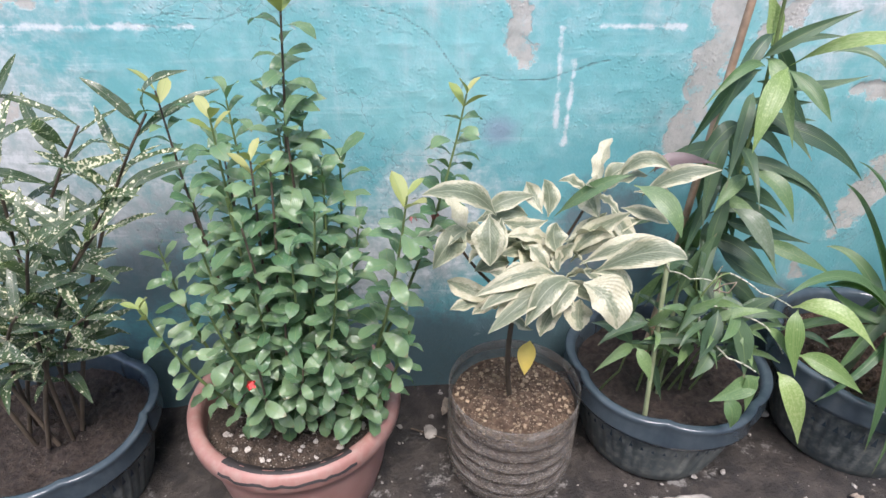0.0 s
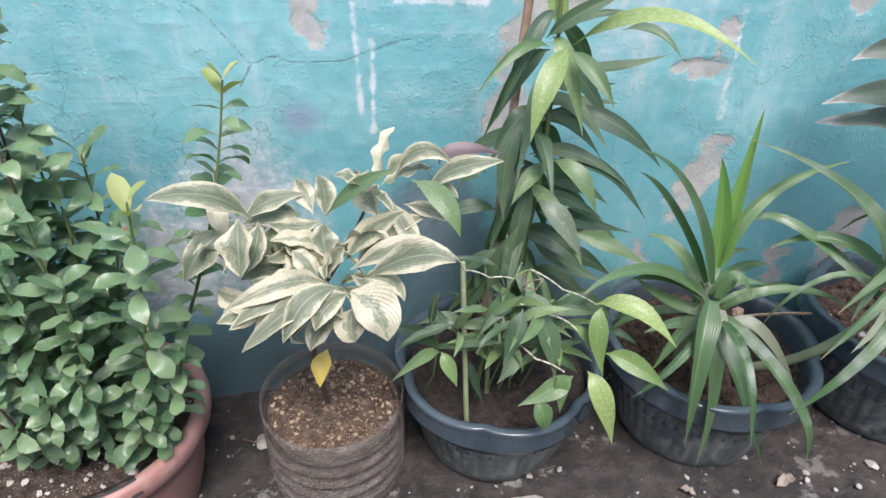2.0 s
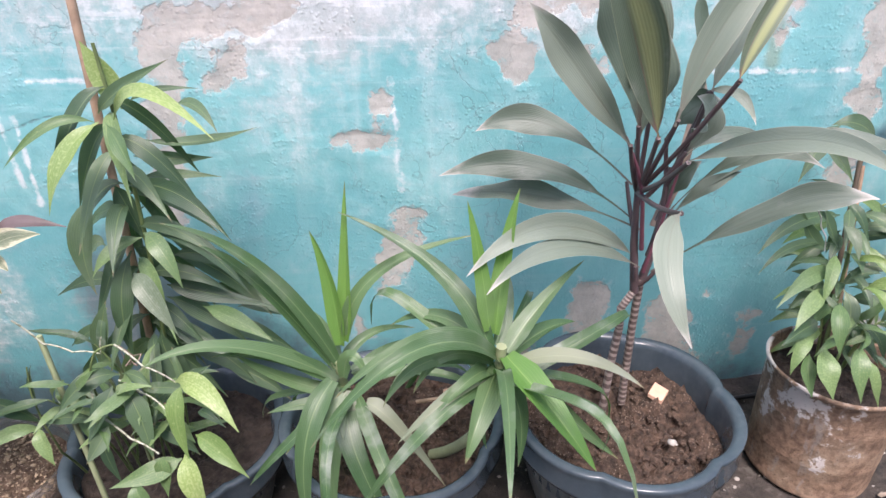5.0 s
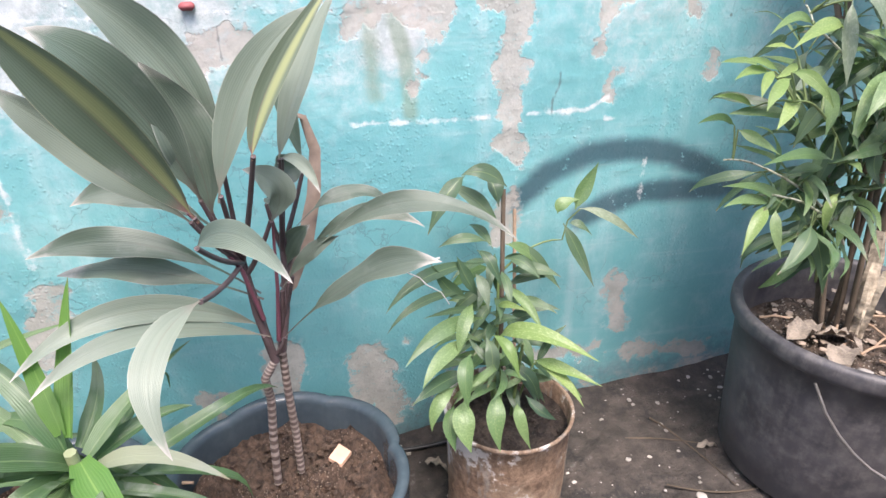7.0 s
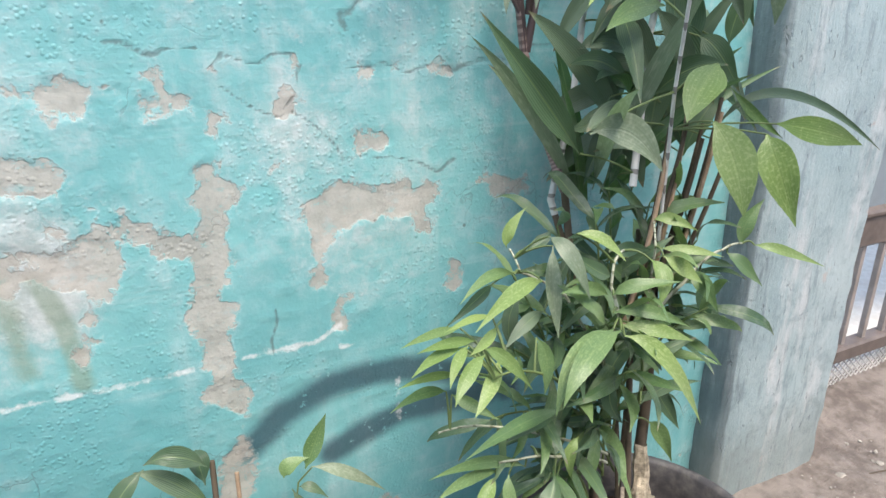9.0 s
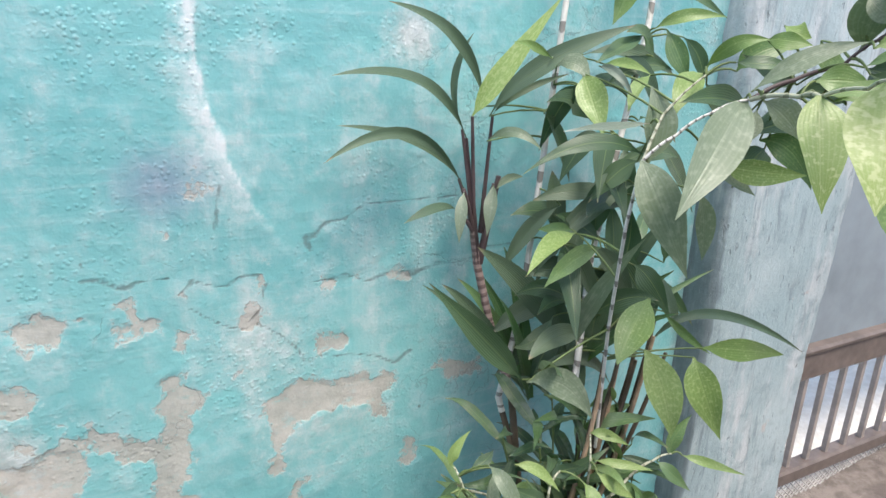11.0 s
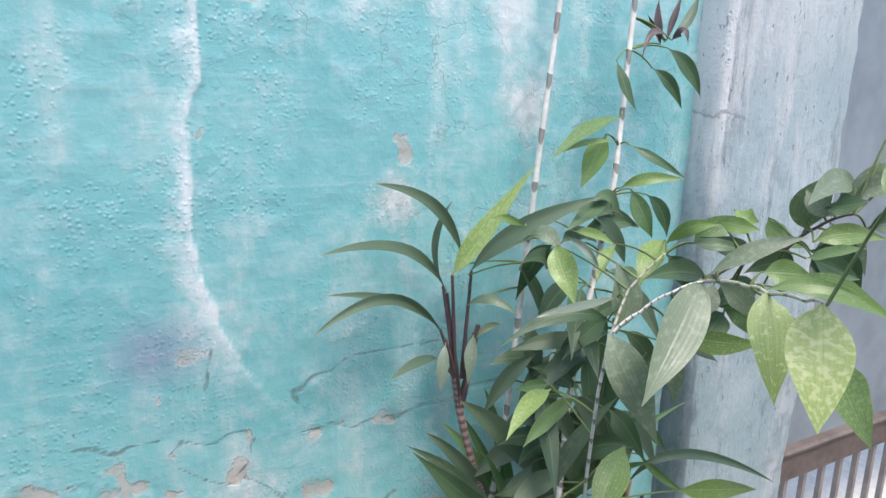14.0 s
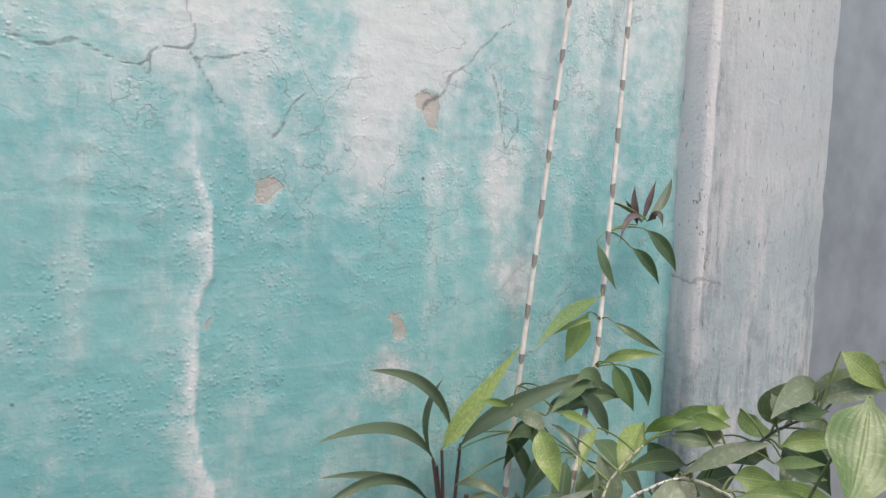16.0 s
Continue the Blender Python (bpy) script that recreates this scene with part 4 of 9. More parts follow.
def build_wall():
    xs = np.concatenate([np.arange(-3.2, -1.4, 0.06), np.arange(-1.4, -0.25, 0.011), np.arange(-0.25, 0.42, 0.005), np.arange(0.42, 1.55, 0.011), np.arange(1.55, 3.238, 0.0065)])
    xs[-1] = 3.235
    zs = np.concatenate([np.arange(-0.75, -0.40, 0.05), np.arange(-0.40, 0.57, 0.011), np.arange(0.57, 0.84, 0.005), np.arange(0.84, 0.95, 0.011), np.arange(0.95, 2.45, 0.0065), np.arange(2.45, 2.6, 0.02), np.arange(2.6, 3.45, 0.05)])
    X, Z = np.meshgrid(xs, zs, indexing="ij")
    wob = (smooth_noise(X, Z, 0.05, 3) - 0.5) * 0.03 + (smooth_noise(X, Z, 0.02, 4) - 0.5) * 0.014
    wig = (smooth_noise(X, Z, 0.045, 31) - 0.5) * 0.022
    peel = np.full(X.shape, -0.5)
    for x0, z0, x1, z1, r in BARE_LEFT + BARE_MID + BARE_HIGH + BARE_TOP + [(x - 0.4 * r, z, x + 0.5 * r, z - 0.2 * r, 0.8 * r) for x, z, r in FLAKES]:
        peel = np.maximum(peel, r - seg_dist(X, Z, x0, z0, x1, z1))
    peel += np.where(peel > -0.3, (smooth_noise(X, Z, 0.075, 21) - 0.5) * 0.045 + (smooth_noise(X, Z, 0.03, 22) - 0.5) * 0.026, 0) * np.clip((peel + 0.12) / 0.12, 0, 1)
    peel -= 0.005
    crack = np.maximum.reduce([-line_dist(X + wig, Z - wig, c) for c in CRACKS])
    crack -= np.where(X < 0.5, 0.0008, 0.0)
    lime = np.maximum.reduce([1.25 - line_dist(X, Z, c) / 0.0085 for c in LIME_RUNS])
    lime = np.clip(lime, -0.5, 1.2)
    vz, vx = [a for a, b in VEIN][::-1], [b for a, b in VEIN][::-1]
    off = np.interp(Z, vz, vx) + (smooth_noise(X, Z, 0.03, 14) - 0.5) * 0.008 - X
    broad = np.interp(Z, [1.30, 1.40, 1.55, 1.8, 1.92, 2.0, 2.15, 2.34], [0.09, 0.075, 0.045, 0.035, 0.045, 0.035, 0.022, 0.03])
    vein = np.clip(1 - off / (1.7 * broad), 0, 1) ** 1.9 * np.clip(1 + off / 0.006, 0, 1) * np.interp(Z, [1.28, 1.38, 1.5, 2.0, 2.1, 2.3], [0.0, 0.6, 1.0, 1.0, 0.5, 0.15])
    spray = np.maximum.reduce([1.3 - line_dist(X, Z, c) / 0.038 for c in SPRAY])
    chalk = np.clip((Z - 0.72) / 0.14, 0, 1) * np.clip((1.65 - X) / 0.25, 0, 1) * (0.60 + 0.20 * np.clip((X - 0.4) / 0.3, 0, 1))
    chalk += np.clip((Z - 0.50) / 0.2, 0, 1) * np.clip((X - 0.62) / 0.1, 0, 1) * np.clip((1.0 - X) / 0.1, 0, 1) * 0.35
    chalk += np.clip((Z - 0.80) / 0.15, 0, 1) * 0.22
    chalk += np.clip((Z - 1.95) / 0.6, 0, 1) * 0.75
    for x, z, rx, rz, a in ((-0.22, 0.14, 0.20, 0.22, 1.0), (-0.02, 0.28, 0.26, 0.30, 1.3), (-1.0, 0.45, 0.45, 0.50, 1.4), (-0.62, 0.30, 0.25, 0.30, 0.9), (0.36, 0.22, 0.16, 0.22, 0.8), (2.42, 2.12, 0.10, 0.20, 1.0),
                            (2.50, 2.30, 0.14, 0.16, 1.0), (2.71, 2.03, 0.07, 0.15, 0.9), (2.75, 1.83, 0.08, 0.10, 0.9), (2.47, 1.66, 0.07, 0.07, 1.0),
                            (2.12, 2.32, 0.12, 0.2, 0.6), (1.72, 0.86, 0.2, 0.14, 0.5), (1.78, 0.96, 0.09, 0.15, 1.3), (2.30, 0.93, 0.2, 0.16, 0.45), (2.2, 1.13, 0.12, 0.14, 0.6)):
        chalk += a * spot(X, Z, x, z, rx, rz)
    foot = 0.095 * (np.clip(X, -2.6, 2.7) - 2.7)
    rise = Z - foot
    # damp foot and stains, plus painted shade behind the pots
    damp_shade = np.clip(1.0 - rise / np.interp(X, [0.9, 1.4], [0.42, 0.18]), 0, 1) * np.interp(X, [0.3, 0.9, 1.4], [2.0, 1.5, 0.9])
    damp_shade += 1.3 * spot(X, Z, -0.78, 0.13, 0.22, 0.14) + 0.8 * spot(X, Z, -0.66, 0.25, 0.16, 0.22) + 1.7 * spot(X, Z, 0.40, 0.26, 0.17, 0.24) + 0.5 * spot(X, Z, 0.47, 0.55, 0.07, 0.16) + 0.45 * spot(X, Z, 2.48, 1.90, 0.10, 0.14) + 0.7 * spot(X, Z, 0.55, 0.12, 0.3, 0.25)
    damp_shade += 0.4 * spot(X, Z, -0.4, 0.55, 0.1, 0.1) + 0.4 * spot(X, Z, 2.74, 0.5, 0.2, 0.4)
    mauve = 1.2 * spot(X, Z, 0.13, 0.53, 0.07, 0.06) + 1.0 * spot(X, Z, 2.05, 1.43, 0.12, 0.10) + 0.5 * spot(X, Z, 0.72, 0.5, 0.07, 0.2)
    moss = 1.2 * np.clip(1.1 - line_dist(X, Z, [(1.768, 0.95), (1.775, 0.928), (1.791, 0.876), (1.80, 0.761)]) / 0.024, 0, 1) + 0.9 * np.clip(1.1 - seg_dist(X, Z, 1.72, 0.96, 1.73, 0.80) / 0.03, 0, 1)
    wear = np.clip((Z - 0.70) / 0.2, 0, 1) * np.clip((1.75 - X) / 0.3, 0, 1) * 0.022 - np.clip((Z - 1.2) / 0.4, 0, 1) * 0.016
    wear += np.clip(1 - rise / 0.25, 0, 1) * 0.012 + np.clip(1 - rise / 0.22, 0, 1) * 0.040 * np.clip((X - 1.7) / 0.3, 0, 1)
    bare = np.clip((peel + wob) / 0.004, 0, 1)
    Y = WALL_Y + 0.0012 * bare + (smooth_noise(X, Z, 0.3, 8) - 0.5) * 0.008 - (smooth_noise(X, Z, 0.024, 9) ** 3) * 0.0016 * (1 - bare)
    Y -= 0.004 * vein
    n, k = X.shape
    verts = np.stack([X, Y, Z], -1).reshape(-1, 3)
    idx = np.arange(n * k).reshape(n, k)
    faces = np.stack([idx[:-1, :-1], idx[1:, :-1], idx[1:, 1:], idx[:-1, 1:]], -1).reshape(-1, 4)
    me = bpy.data.meshes.new("wall_north")
    # back and edges give the wall its thickness
    border = np.concatenate([idx[:, 0], idx[-1, 1:], idx[-2::-1, -1], idx[0, -2:0:-1]])
    back = verts[border].copy()
    back[:, 1] = WALL_Y + 0.15
    o = len(verts)
    m = len(border)
    sides = [(int(border[i]), o + i, o + (i + 1) % m, int(border[(i + 1) % m])) for i in range(m)]
    allv = np.concatenate([verts, back])
    me.from_pydata(allv.tolist(), [], faces.tolist() + sides + [tuple(range(o, o + m))])
    for name, arr in (("peel", peel), ("crack", crack), ("lime", lime), ("spray", spray), ("chalk", chalk), ("damp_shade", damp_shade), ("mauve", mauve), ("moss", moss), ("wear", wear), ("vein", vein)):
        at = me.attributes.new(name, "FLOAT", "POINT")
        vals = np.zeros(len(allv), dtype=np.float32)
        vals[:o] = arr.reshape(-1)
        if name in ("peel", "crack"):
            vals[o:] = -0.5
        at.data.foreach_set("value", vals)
    me.polygons.foreach_set("use_smooth", [True] * len(faces) + [False] * (m + 1))
    me.materials.append(WALL)
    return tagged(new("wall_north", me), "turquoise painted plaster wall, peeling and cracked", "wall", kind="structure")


def build_pillar():
    g = Geo()
    rg = random.Random(5)
    zs = [-0.1 + 0.05 * i for i in range(72)]
    rows = []
    for z in zs:
        w = lambda: (rg.random() - 0.5) * 0.006
        e = 3.668 + 0.045 * min(max((z - 0.8) / 0.7, 0.0), 1.0)
        rows.append([(3.228, 1.47, z), (3.224 + w(), 1.395, z), (3.225 + w(), 1.335 + w(), z), (3.237 + w(), 1.316 + w(), z), (3.36, 1.313 + w(), z), (3.5, 1.312 + w(), z),
                     (e - 0.02 + w(), 1.316 + w(), z), (e - 0.003 + w(), 1.33 + w(), z), (e, 1.40, z), (e, 1.62, z), (3.228, 1.62, z)])
    g.grid(rows, True)
    g.cap(rows[0], True)
    g.cap(rows[-1])
    return solid("pillar", g, PILLAR, "grey-blue painted concrete pillar with worn streaks", "pillar", kind="structure")


def build_ground():
    xs = np.concatenate([[-400, -150, -60, -25, -12, -6, -4], np.arange(-3, -1.4, 0.1), np.arange(-1.4, 4.6, 0.02), np.arange(4.6, 6.5, 0.1), [8, 12, 25, 60, 150, 400]])
    ys = np.concatenate([[-400, -150, -60, -25, -12, -6, -3, -1.5, -0.5, 0.1], np.arange(0.4, 1.42, 0.02), np.arange(1.45, 2.6, 0.08), [3, 4, 6, 12, 25, 60, 150, 400]])
    X, Y = np.meshgrid(xs, ys, indexing="ij")
    Z = 0.095 * (np.clip(X, -2.6, 2.7) - 2.7) + 0.12 * np.clip(X - 4.0, 0, 0.8)
    near = (X > -1.5) & (X < 4.7) & (Y > 0.3) & (Y < 1.6)
    rel = (smooth_noise(X, Y, 0.17, 11) - 0.5) * 0.022 + (smooth_noise(X, Y, 0.05, 12) - 0.5) * 0.010
    Z = Z + np.where(near, rel, 0) + np.where(near & (Y > 1.3), (Y - 1.3) * 0.14, 0)
    n, k = X.shape
    me = bpy.data.meshes.new("ground")
    idx = np.arange(n * k).reshape(n, k)
    faces = np.stack([idx[:-1, :-1], idx[1:, :-1], idx[1:, 1:], idx[:-1, 1:]], -1).reshape(-1, 4)
    me.from_pydata(np.stack([X, Y, Z], -1).reshape(-1, 3).tolist(), [], faces.tolist())
    me.polygons.foreach_set("use_smooth", [True] * len(faces))
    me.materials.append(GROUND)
    return tagged(new("ground", me), "moist dark earth over worn concrete, paler and dusty beside the pillar, sun-whitened colour past the gate", "ground", kind="structure")


def build_gate():
    """Low barred opening under a sheet-metal panel, past the pillar."""
    gate = thing("metal_gate", "brown steel gate with grey bars and a slate sheet panel", "gate")
    y = 1.53
    g = Geo()
    g.box((3.66, y, 0.70), (6.4, y + 0.03, 2.75), 0.004)
    part("sheet_panel", g, SHEET, gate, "slate grey painted sheet", False)
    for name, z0, z1, d in (("top_rail", 0.585, 0.70, 0.05), ("ledge_moulding", 0.69, 0.715, 0.075), ("bottom_rail", 0.155, 0.215, 0.06)):
        g = Geo()
        g.box((3.60, y - d / 2, z0), (6.4, y + d / 2, z1), 0.008)
        part(name, g, BROWN_STEEL, gate, "", False)
    g = Geo()
    g.box((-0.009, -0.009, 0.0), (0.009, 0.009, 0.385), 0.004)
    me = g.mesh("bar", GREY_BAR, False)
    x = 3.70
    while x < 6.3:
        part("bar", me, None, gate, at=Matrix.Translation((x, y, 0.207)))
        x += 0.112
    g = Geo()
    step = 0.022
    for i in range(-14, 75):
        x0 = 3.70 + i * step * 1.3
        for s in (1, -1):
            a, b = (x0, -0.06), (x0 + s * 0.20, 0.165)
            if min(a[0], b[0]) > 3.66 and max(a[0], b[0]) < 6.3:
                g.tube([(a[0], y - 0.002 * s, a[1] + 0.05), (b[0], y + 0.002 * s, b[1])], 0.0028, 4, False)
    part("wire_mesh", g, MESH_WIRE, gate, "pale expanded wire mesh")
    return gate


build_wall()
build_pillar()
build_ground()
build_gate()
# unseen wall added behind the camera to hold back low sky light
g = Geo()
g.box((-7, -2.0, -1.2), (9, -1.8, 2.5), 0.01)
solid("wall_south", g, plain("grey_added_wall", (0.42, 0.42, 0.40), 0.8).m, "plain grey wall added out of view to cut low sky light", "wall", kind="structure", smooth=False)
g = Geo()
g.box((1.399, 1.384, 0.967), (1.424, 1.402, 0.981), 0.005)
solid("wall_plug", g, RED_PLUG, "small red plastic plug in the turquoise wall", "wall plug")


# ---- pots ----
def scalloped_pot(parent, R, H, rb, mat, lobes=6, phase=0.0, label=""):
    """Round planter with a rolled, scalloped rim and fluted sides; its base stands at z = 0."""
    k = 200
    g = Geo()
    rows = [ring(0.02, 0.0, k), ring(rb * 0.96, 0.0, k), ring(rb, 0.006, k)]
    z1 = H - 0.066
    for i in range(1, 9):
        s = i / 8
        r = rb + (R * 0.885 - rb) * s ** 0.85
        z = 0.006 + (z1 - 0.006) * s
        row = []
        for j in range(k):
            a = 2 * math.pi * j / k
            fl = 0.0035 * (abs(math.sin(25 * a)) - 0.5) * min(1, 4 * s) * (1 if s < 0.97 else 0.3)
            row.append(((r + fl) * math.cos(a), (r + fl) * math.sin(a), z))
        rows.append(row)
    for f, z, dz in ((0.925, H - 0.063, 0.013), (0.984, H - 0.059, 0.013), (0.988, H - 0.050, 0.010), (0.972, H - 0.024, 0.002), (0.985, H - 0.012, 0.0), (0.993, H - 0.004, 0.0), (0.980, H, 0.0), (0.925, H - 0.001, 0.0), (0.895, H - 0.006, 0.0), (0.880, H - 0.016, 0.0), (0.872, H - 0.04, 0.0)):
        row = []
        for j in range(k):
            a = 2 * math.pi * j / k + phase
            lobe = abs(math.sin(lobes * a / 2)) ** 0.6
            r = R * f * (1 + 0.070 * (lobe - 0.8))
            row.append((r * math.cos(a), r * math.sin(a), z - dz * 1.6 * (1 - lobe)))
        rows.append(row)
    rows.append(ring(R * 0.83, H * 0.5, k))
    g.grid(rows[:11], True)
    pot = part("pot", g, mat, parent, label)
    g = Geo()
    g.grid(rows[10:], True)
    part("rim", g, POT_RIM, pot, "broad rolled scalloped rim")
    return pot


def soil_disc(parent, r, z, mat, seed, rough=0.012, crumbs=60, crumb=0.006, crumb_mat=None, label="soil", dome=0.0):
    g = Geo()
    rg = random.Random(seed)
    rows = []
    n, k = 28, 84
    for i in range(n + 1):
        rr = r * i / n
        row = []
        for j in range(k):
            a = 2 * math.pi * j / k
            x, y = rr * math.cos(a), rr * math.sin(a)
            h = noise.noise((x * 22 + seed, y * 22, 1)) * rough + noise.noise((x * 70 + seed, y * 70, 3)) * rough * 0.7 + noise.noise((x * 150 + seed, y * 150, 7)) * rough * 0.35
            row.append((x, y, z + h * (1 if i < n else 0.2) + dome * (1 - (rr / r) ** 2)))
        rows.append(row)
    g.grid(rows, True)
    part("soil", g, mat, parent, label)
    if crumbs:
        g = Geo()
        for i in range(crumbs):
            a, q = rg.random() * 6.283, r * 0.93 * rg.random() ** 0.5
            s = crumb * (0.4 + rg.random())
            g.blob((q * math.cos(a), q * math.sin(a), z + s * 0.3 + dome * (1 - (q / r) ** 2)), s, seed * 999 + i, 0.6, 5, 3)
        ob = part("loose_grit", g, crumb_mat or mat, parent, "loose crumbs on the soil", False)
        tagged(ob, kind="stuff")


def stand(x, y, turn=0.0):
    return pose(x, y, ground_z(x) - 0.006, 0, 0, turn)


# gold-dust shrub in a slate pot at the end of the row
gold_plant = thing("potted_croton", "narrow gold-flecked croton in a slate blue plastic pot", "potted plant", stand(-0.935, 1.165))
scalloped_pot(gold_plant, 0.242, 0.27, 0.17, POT_GREEN, label="slate blue scalloped plastic pot")
soil_disc(gold_plant, 0.211, 0.215, SOIL_BLACK, 3, 0.016, 90, 0.007)

# bush in the terracotta-coloured tub
ixora = thing("potted_ixora", "leafy green ixora bush in a terracotta plastic tub", "potted plant", stand(-0.340, 1.135))
part("pot", lathe([(0.02, 0), (0.165, 0), (0.172, 0.008), (0.195, 0.10), (0.212, 0.20), (0.218, 0.243), (0.232, 0.247), (0.238, 0.256), (0.240, 0.275), (0.238, 0.292), (0.229, 0.300),
                   (0.216, 0.300), (0.208, 0.292), (0.205, 0.27), (0.198, 0.18)], 96), POT_TERRA, ixora, "terracotta plastic tub with a rolled rim")
g = Geo()
rg = random.Random(4)
rows = [[], [], []]
for j in range(22):
    a = radians(-122 + j * 3.4)
    w = 0.010 + 0.010 * rg.random()
    rows[0].append((0.206 * math.cos(a), 0.206 * math.sin(a), 0.2975 - 0.004 * rg.random()))
    rows[1].append((0.224 * math.cos(a), 0.224 * math.sin(a), 0.3035))
    rows[2].append((0.2425 * math.cos(a), 0.2425 * math.sin(a), 0.292 - w))
g.grid(rows)
part("scorched_rim", g, CHAR, ixora, "blackened melted patch of the rim")
soil_disc(ixora, 0.207, 0.245, SOIL_LITTER, 5, 0.014, 140, 0.008, STONE)

# cut-down water bottle used as a pot
bottle_plant = thing("potted_caricature_plant", "cream variegated shrub in a cut clear plastic water bottle", "potted plant", stand(0.163, 1.128))
prof = [(0.02, 0.004), (0.128, 0.004), (0.143, 0.016), (0.149, 0.04)]
for i in range(5):
    z = 0.058 + i * 0.037
    prof += [(0.1505, z - 0.014), (0.1465, z - 0.009), (0.1455, z - 0.003), (0.1465, z + 0.005), (0.1515, z + 0.010), (0.1535, z + 0.014), (0.1535, z + 0.017)]
prof += [(0.151, 0.245), (0.1515, 0.272), (0.1495, 0.272), (0.1485, 0.245)]
part("pot", lathe(prof, 72), CLEAR, bottle_plant, "ribbed clear plastic water bottle cut open")
g = lathe([(0.02, 0.012), (0.118, 0.012), (0.136, 0.03), (0.1425, 0.06), (0.1425, 0.215), (0.13, 0.222)], 64)
part("soil_body", g, SOIL_LITTER, bottle_plant, "soil pressed against the clear wall")
soil_disc(bottle_plant, 0.1425, 0.222, SOIL_HUSK, 7, 0.012, 260, 0.0055, plain("rice_husk", (0.38, 0.285, 0.19), 0.9, vary=0.5).m, "brown soil strewn with husks", 0.018)

# slate pots with the dusted dracaena, the strap-leaved plants and the cordyline
surculosa = thing("potted_dracaena", "spotted dracaena tied to a wooden stake in a slate blue pot", "potted plant", stand(0.535, 1.19, 12))
scalloped_pot(surculosa, 0.236, 0.255, 0.165, POT_GREEN, label="slate blue scalloped plastic pot")
soil_disc(surculosa, 0.203, 0.195, SOIL_BLACK, 11, 0.014, 70, 0.007)

straps = thing("potted_strap_dracaena", "two green strap-leaved dracaenas in a slate blue pot", "potted plant", stand(1.010, 1.145, 30))
scalloped_pot(straps, 0.236, 0.270, 0.165, POT_GREEN, label="slate blue scalloped plastic pot")
soil_disc(straps, 0.205, 0.205, SOIL_BROWN, 13, 0.028, 260, 0.009)

cordyline = thing("potted_cordyline", "broad dusky-leaved cordyline in a slate blue plastic pot", "potted plant", stand(1.484, 1.115, 5))
scalloped_pot(cordyline, 0.238, 0.272, 0.165, POT_GREEN, label="slate blue scalloped plastic pot")
soil_disc(cordyline, 0.206, 0.200, SOIL_BROWN, 17, 0.036, 420, 0.0095)

# rusty tin
tin_plant = thing("potted_dusted_dracaena", "spotted dracaena crowded into a rusty paint tin", "potted plant", stand(1.943, 1.140))
prof = [(0.02, 0.0), (0.124, 0.0), (0.128, 0.004), (0.126, 0.010), (0.1275, 0.085), (0.1285, 0.089), (0.1280, 0.093), (0.1293, 0.18), (0.1302, 0.184), (0.1297, 0.188), (0.131, 0.262), (0.1365, 0.268), (0.1375, 0.274), (0.134, 0.278), (0.129, 0.272), (0.127, 0.20)]
part("pot", lathe(prof, 72), RUST, tin_plant, "rusted round paint tin")
soil_disc(tin_plant, 0.127, 0.232, SOIL_BLACK, 19, 0.012, 60, 0.007)

# black bucket
bucket_plant = thing("potted_cane_plants", "tall mixed cane plants in a big black plastic bucket", "potted plant", stand(2.673, 1.035))
prof = [(0.03, 0.0), (0.205, 0.0), (0.213, 0.008), (0.222, 0.12), (0.232, 0.28), (0.236, 0.352), (0.249, 0.356), (0.253, 0.366), (0.253, 0.386), (0.249, 0.395), (0.238, 0.396), (0.231, 0.388), (0.229, 0.34), (0.224, 0.25)]
part("pot", lathe(prof, 96), POT_BLACK, bucket_plant, "black plastic bucket with a rolled rim")
soil_disc(bucket_plant, 0.226, 0.285, SOIL_LITTER, 23, 0.020, 70, 0.008, plain("leaf_mould_crumb", (0.22, 0.18, 0.14), 0.9, vary=0.6, scale=20).m, dome=0.015)
g = Geo()
a0, a1 = radians(-150), radians(-52)
pts = []
for i in range(15):
    s = i / 14
    a = a0 + (a1 - a0) * s
    r = 0.250 + 0.012 * math.sin(math.pi * s)
    pts.append((r * math.cos(a), r * math.sin(a), 0.345 - 0.17 * math.sin(math.pi * s) ** 0.8))
g.tube(pts, 0.0028, 6)
part("handle", g, WIRE, bucket_plant, "thin grey wire bail handle")


# leaves one by one: kind, foot, middle, point, breadth
CORDYLINE = []
CORDYLINE += [
    ('pale', (1.484, 1.15, 0.459), (1.303, 1.06, 0.576), (1.15, 0.98, 0.534), 0.050),
    ('pale', (1.488, 1.14, 0.446), (1.31, 1.04, 0.547), (1.179, 0.95, 0.519), 0.043),
    ('pale', (1.436, 0.9, 0.675), (1.384, 0.8, 0.652), (1.402, 0.735, 0.57), 0.044),
    ('big', (1.485, 1.15, 0.518), (1.31, 1.2, 0.568), (1.144, 1.24, 0.561), 0.059),
    ('big', (1.481, 1.16, 0.525), (1.304, 1.19, 0.626), (1.118, 1.21, 0.612), 0.059),
    ('big', (1.466, 1.18, 0.596), (1.319, 1.24, 0.692), (1.188, 1.26, 0.678), 0.060),
    ('big', (1.509, 1.17, 0.683), (1.539, 1.15, 0.74), (1.584, 1.14, 0.756), 0.060),
    ('pale', (1.544, 1.12, 0.779), (1.575, 1.08, 0.782), (1.597, 1.05, 0.743), 0.023),
    ('pale', (1.434, 0.92, 0.735), (1.5, 0.78, 0.813), (1.555, 0.69, 0.798), 0.036),
]
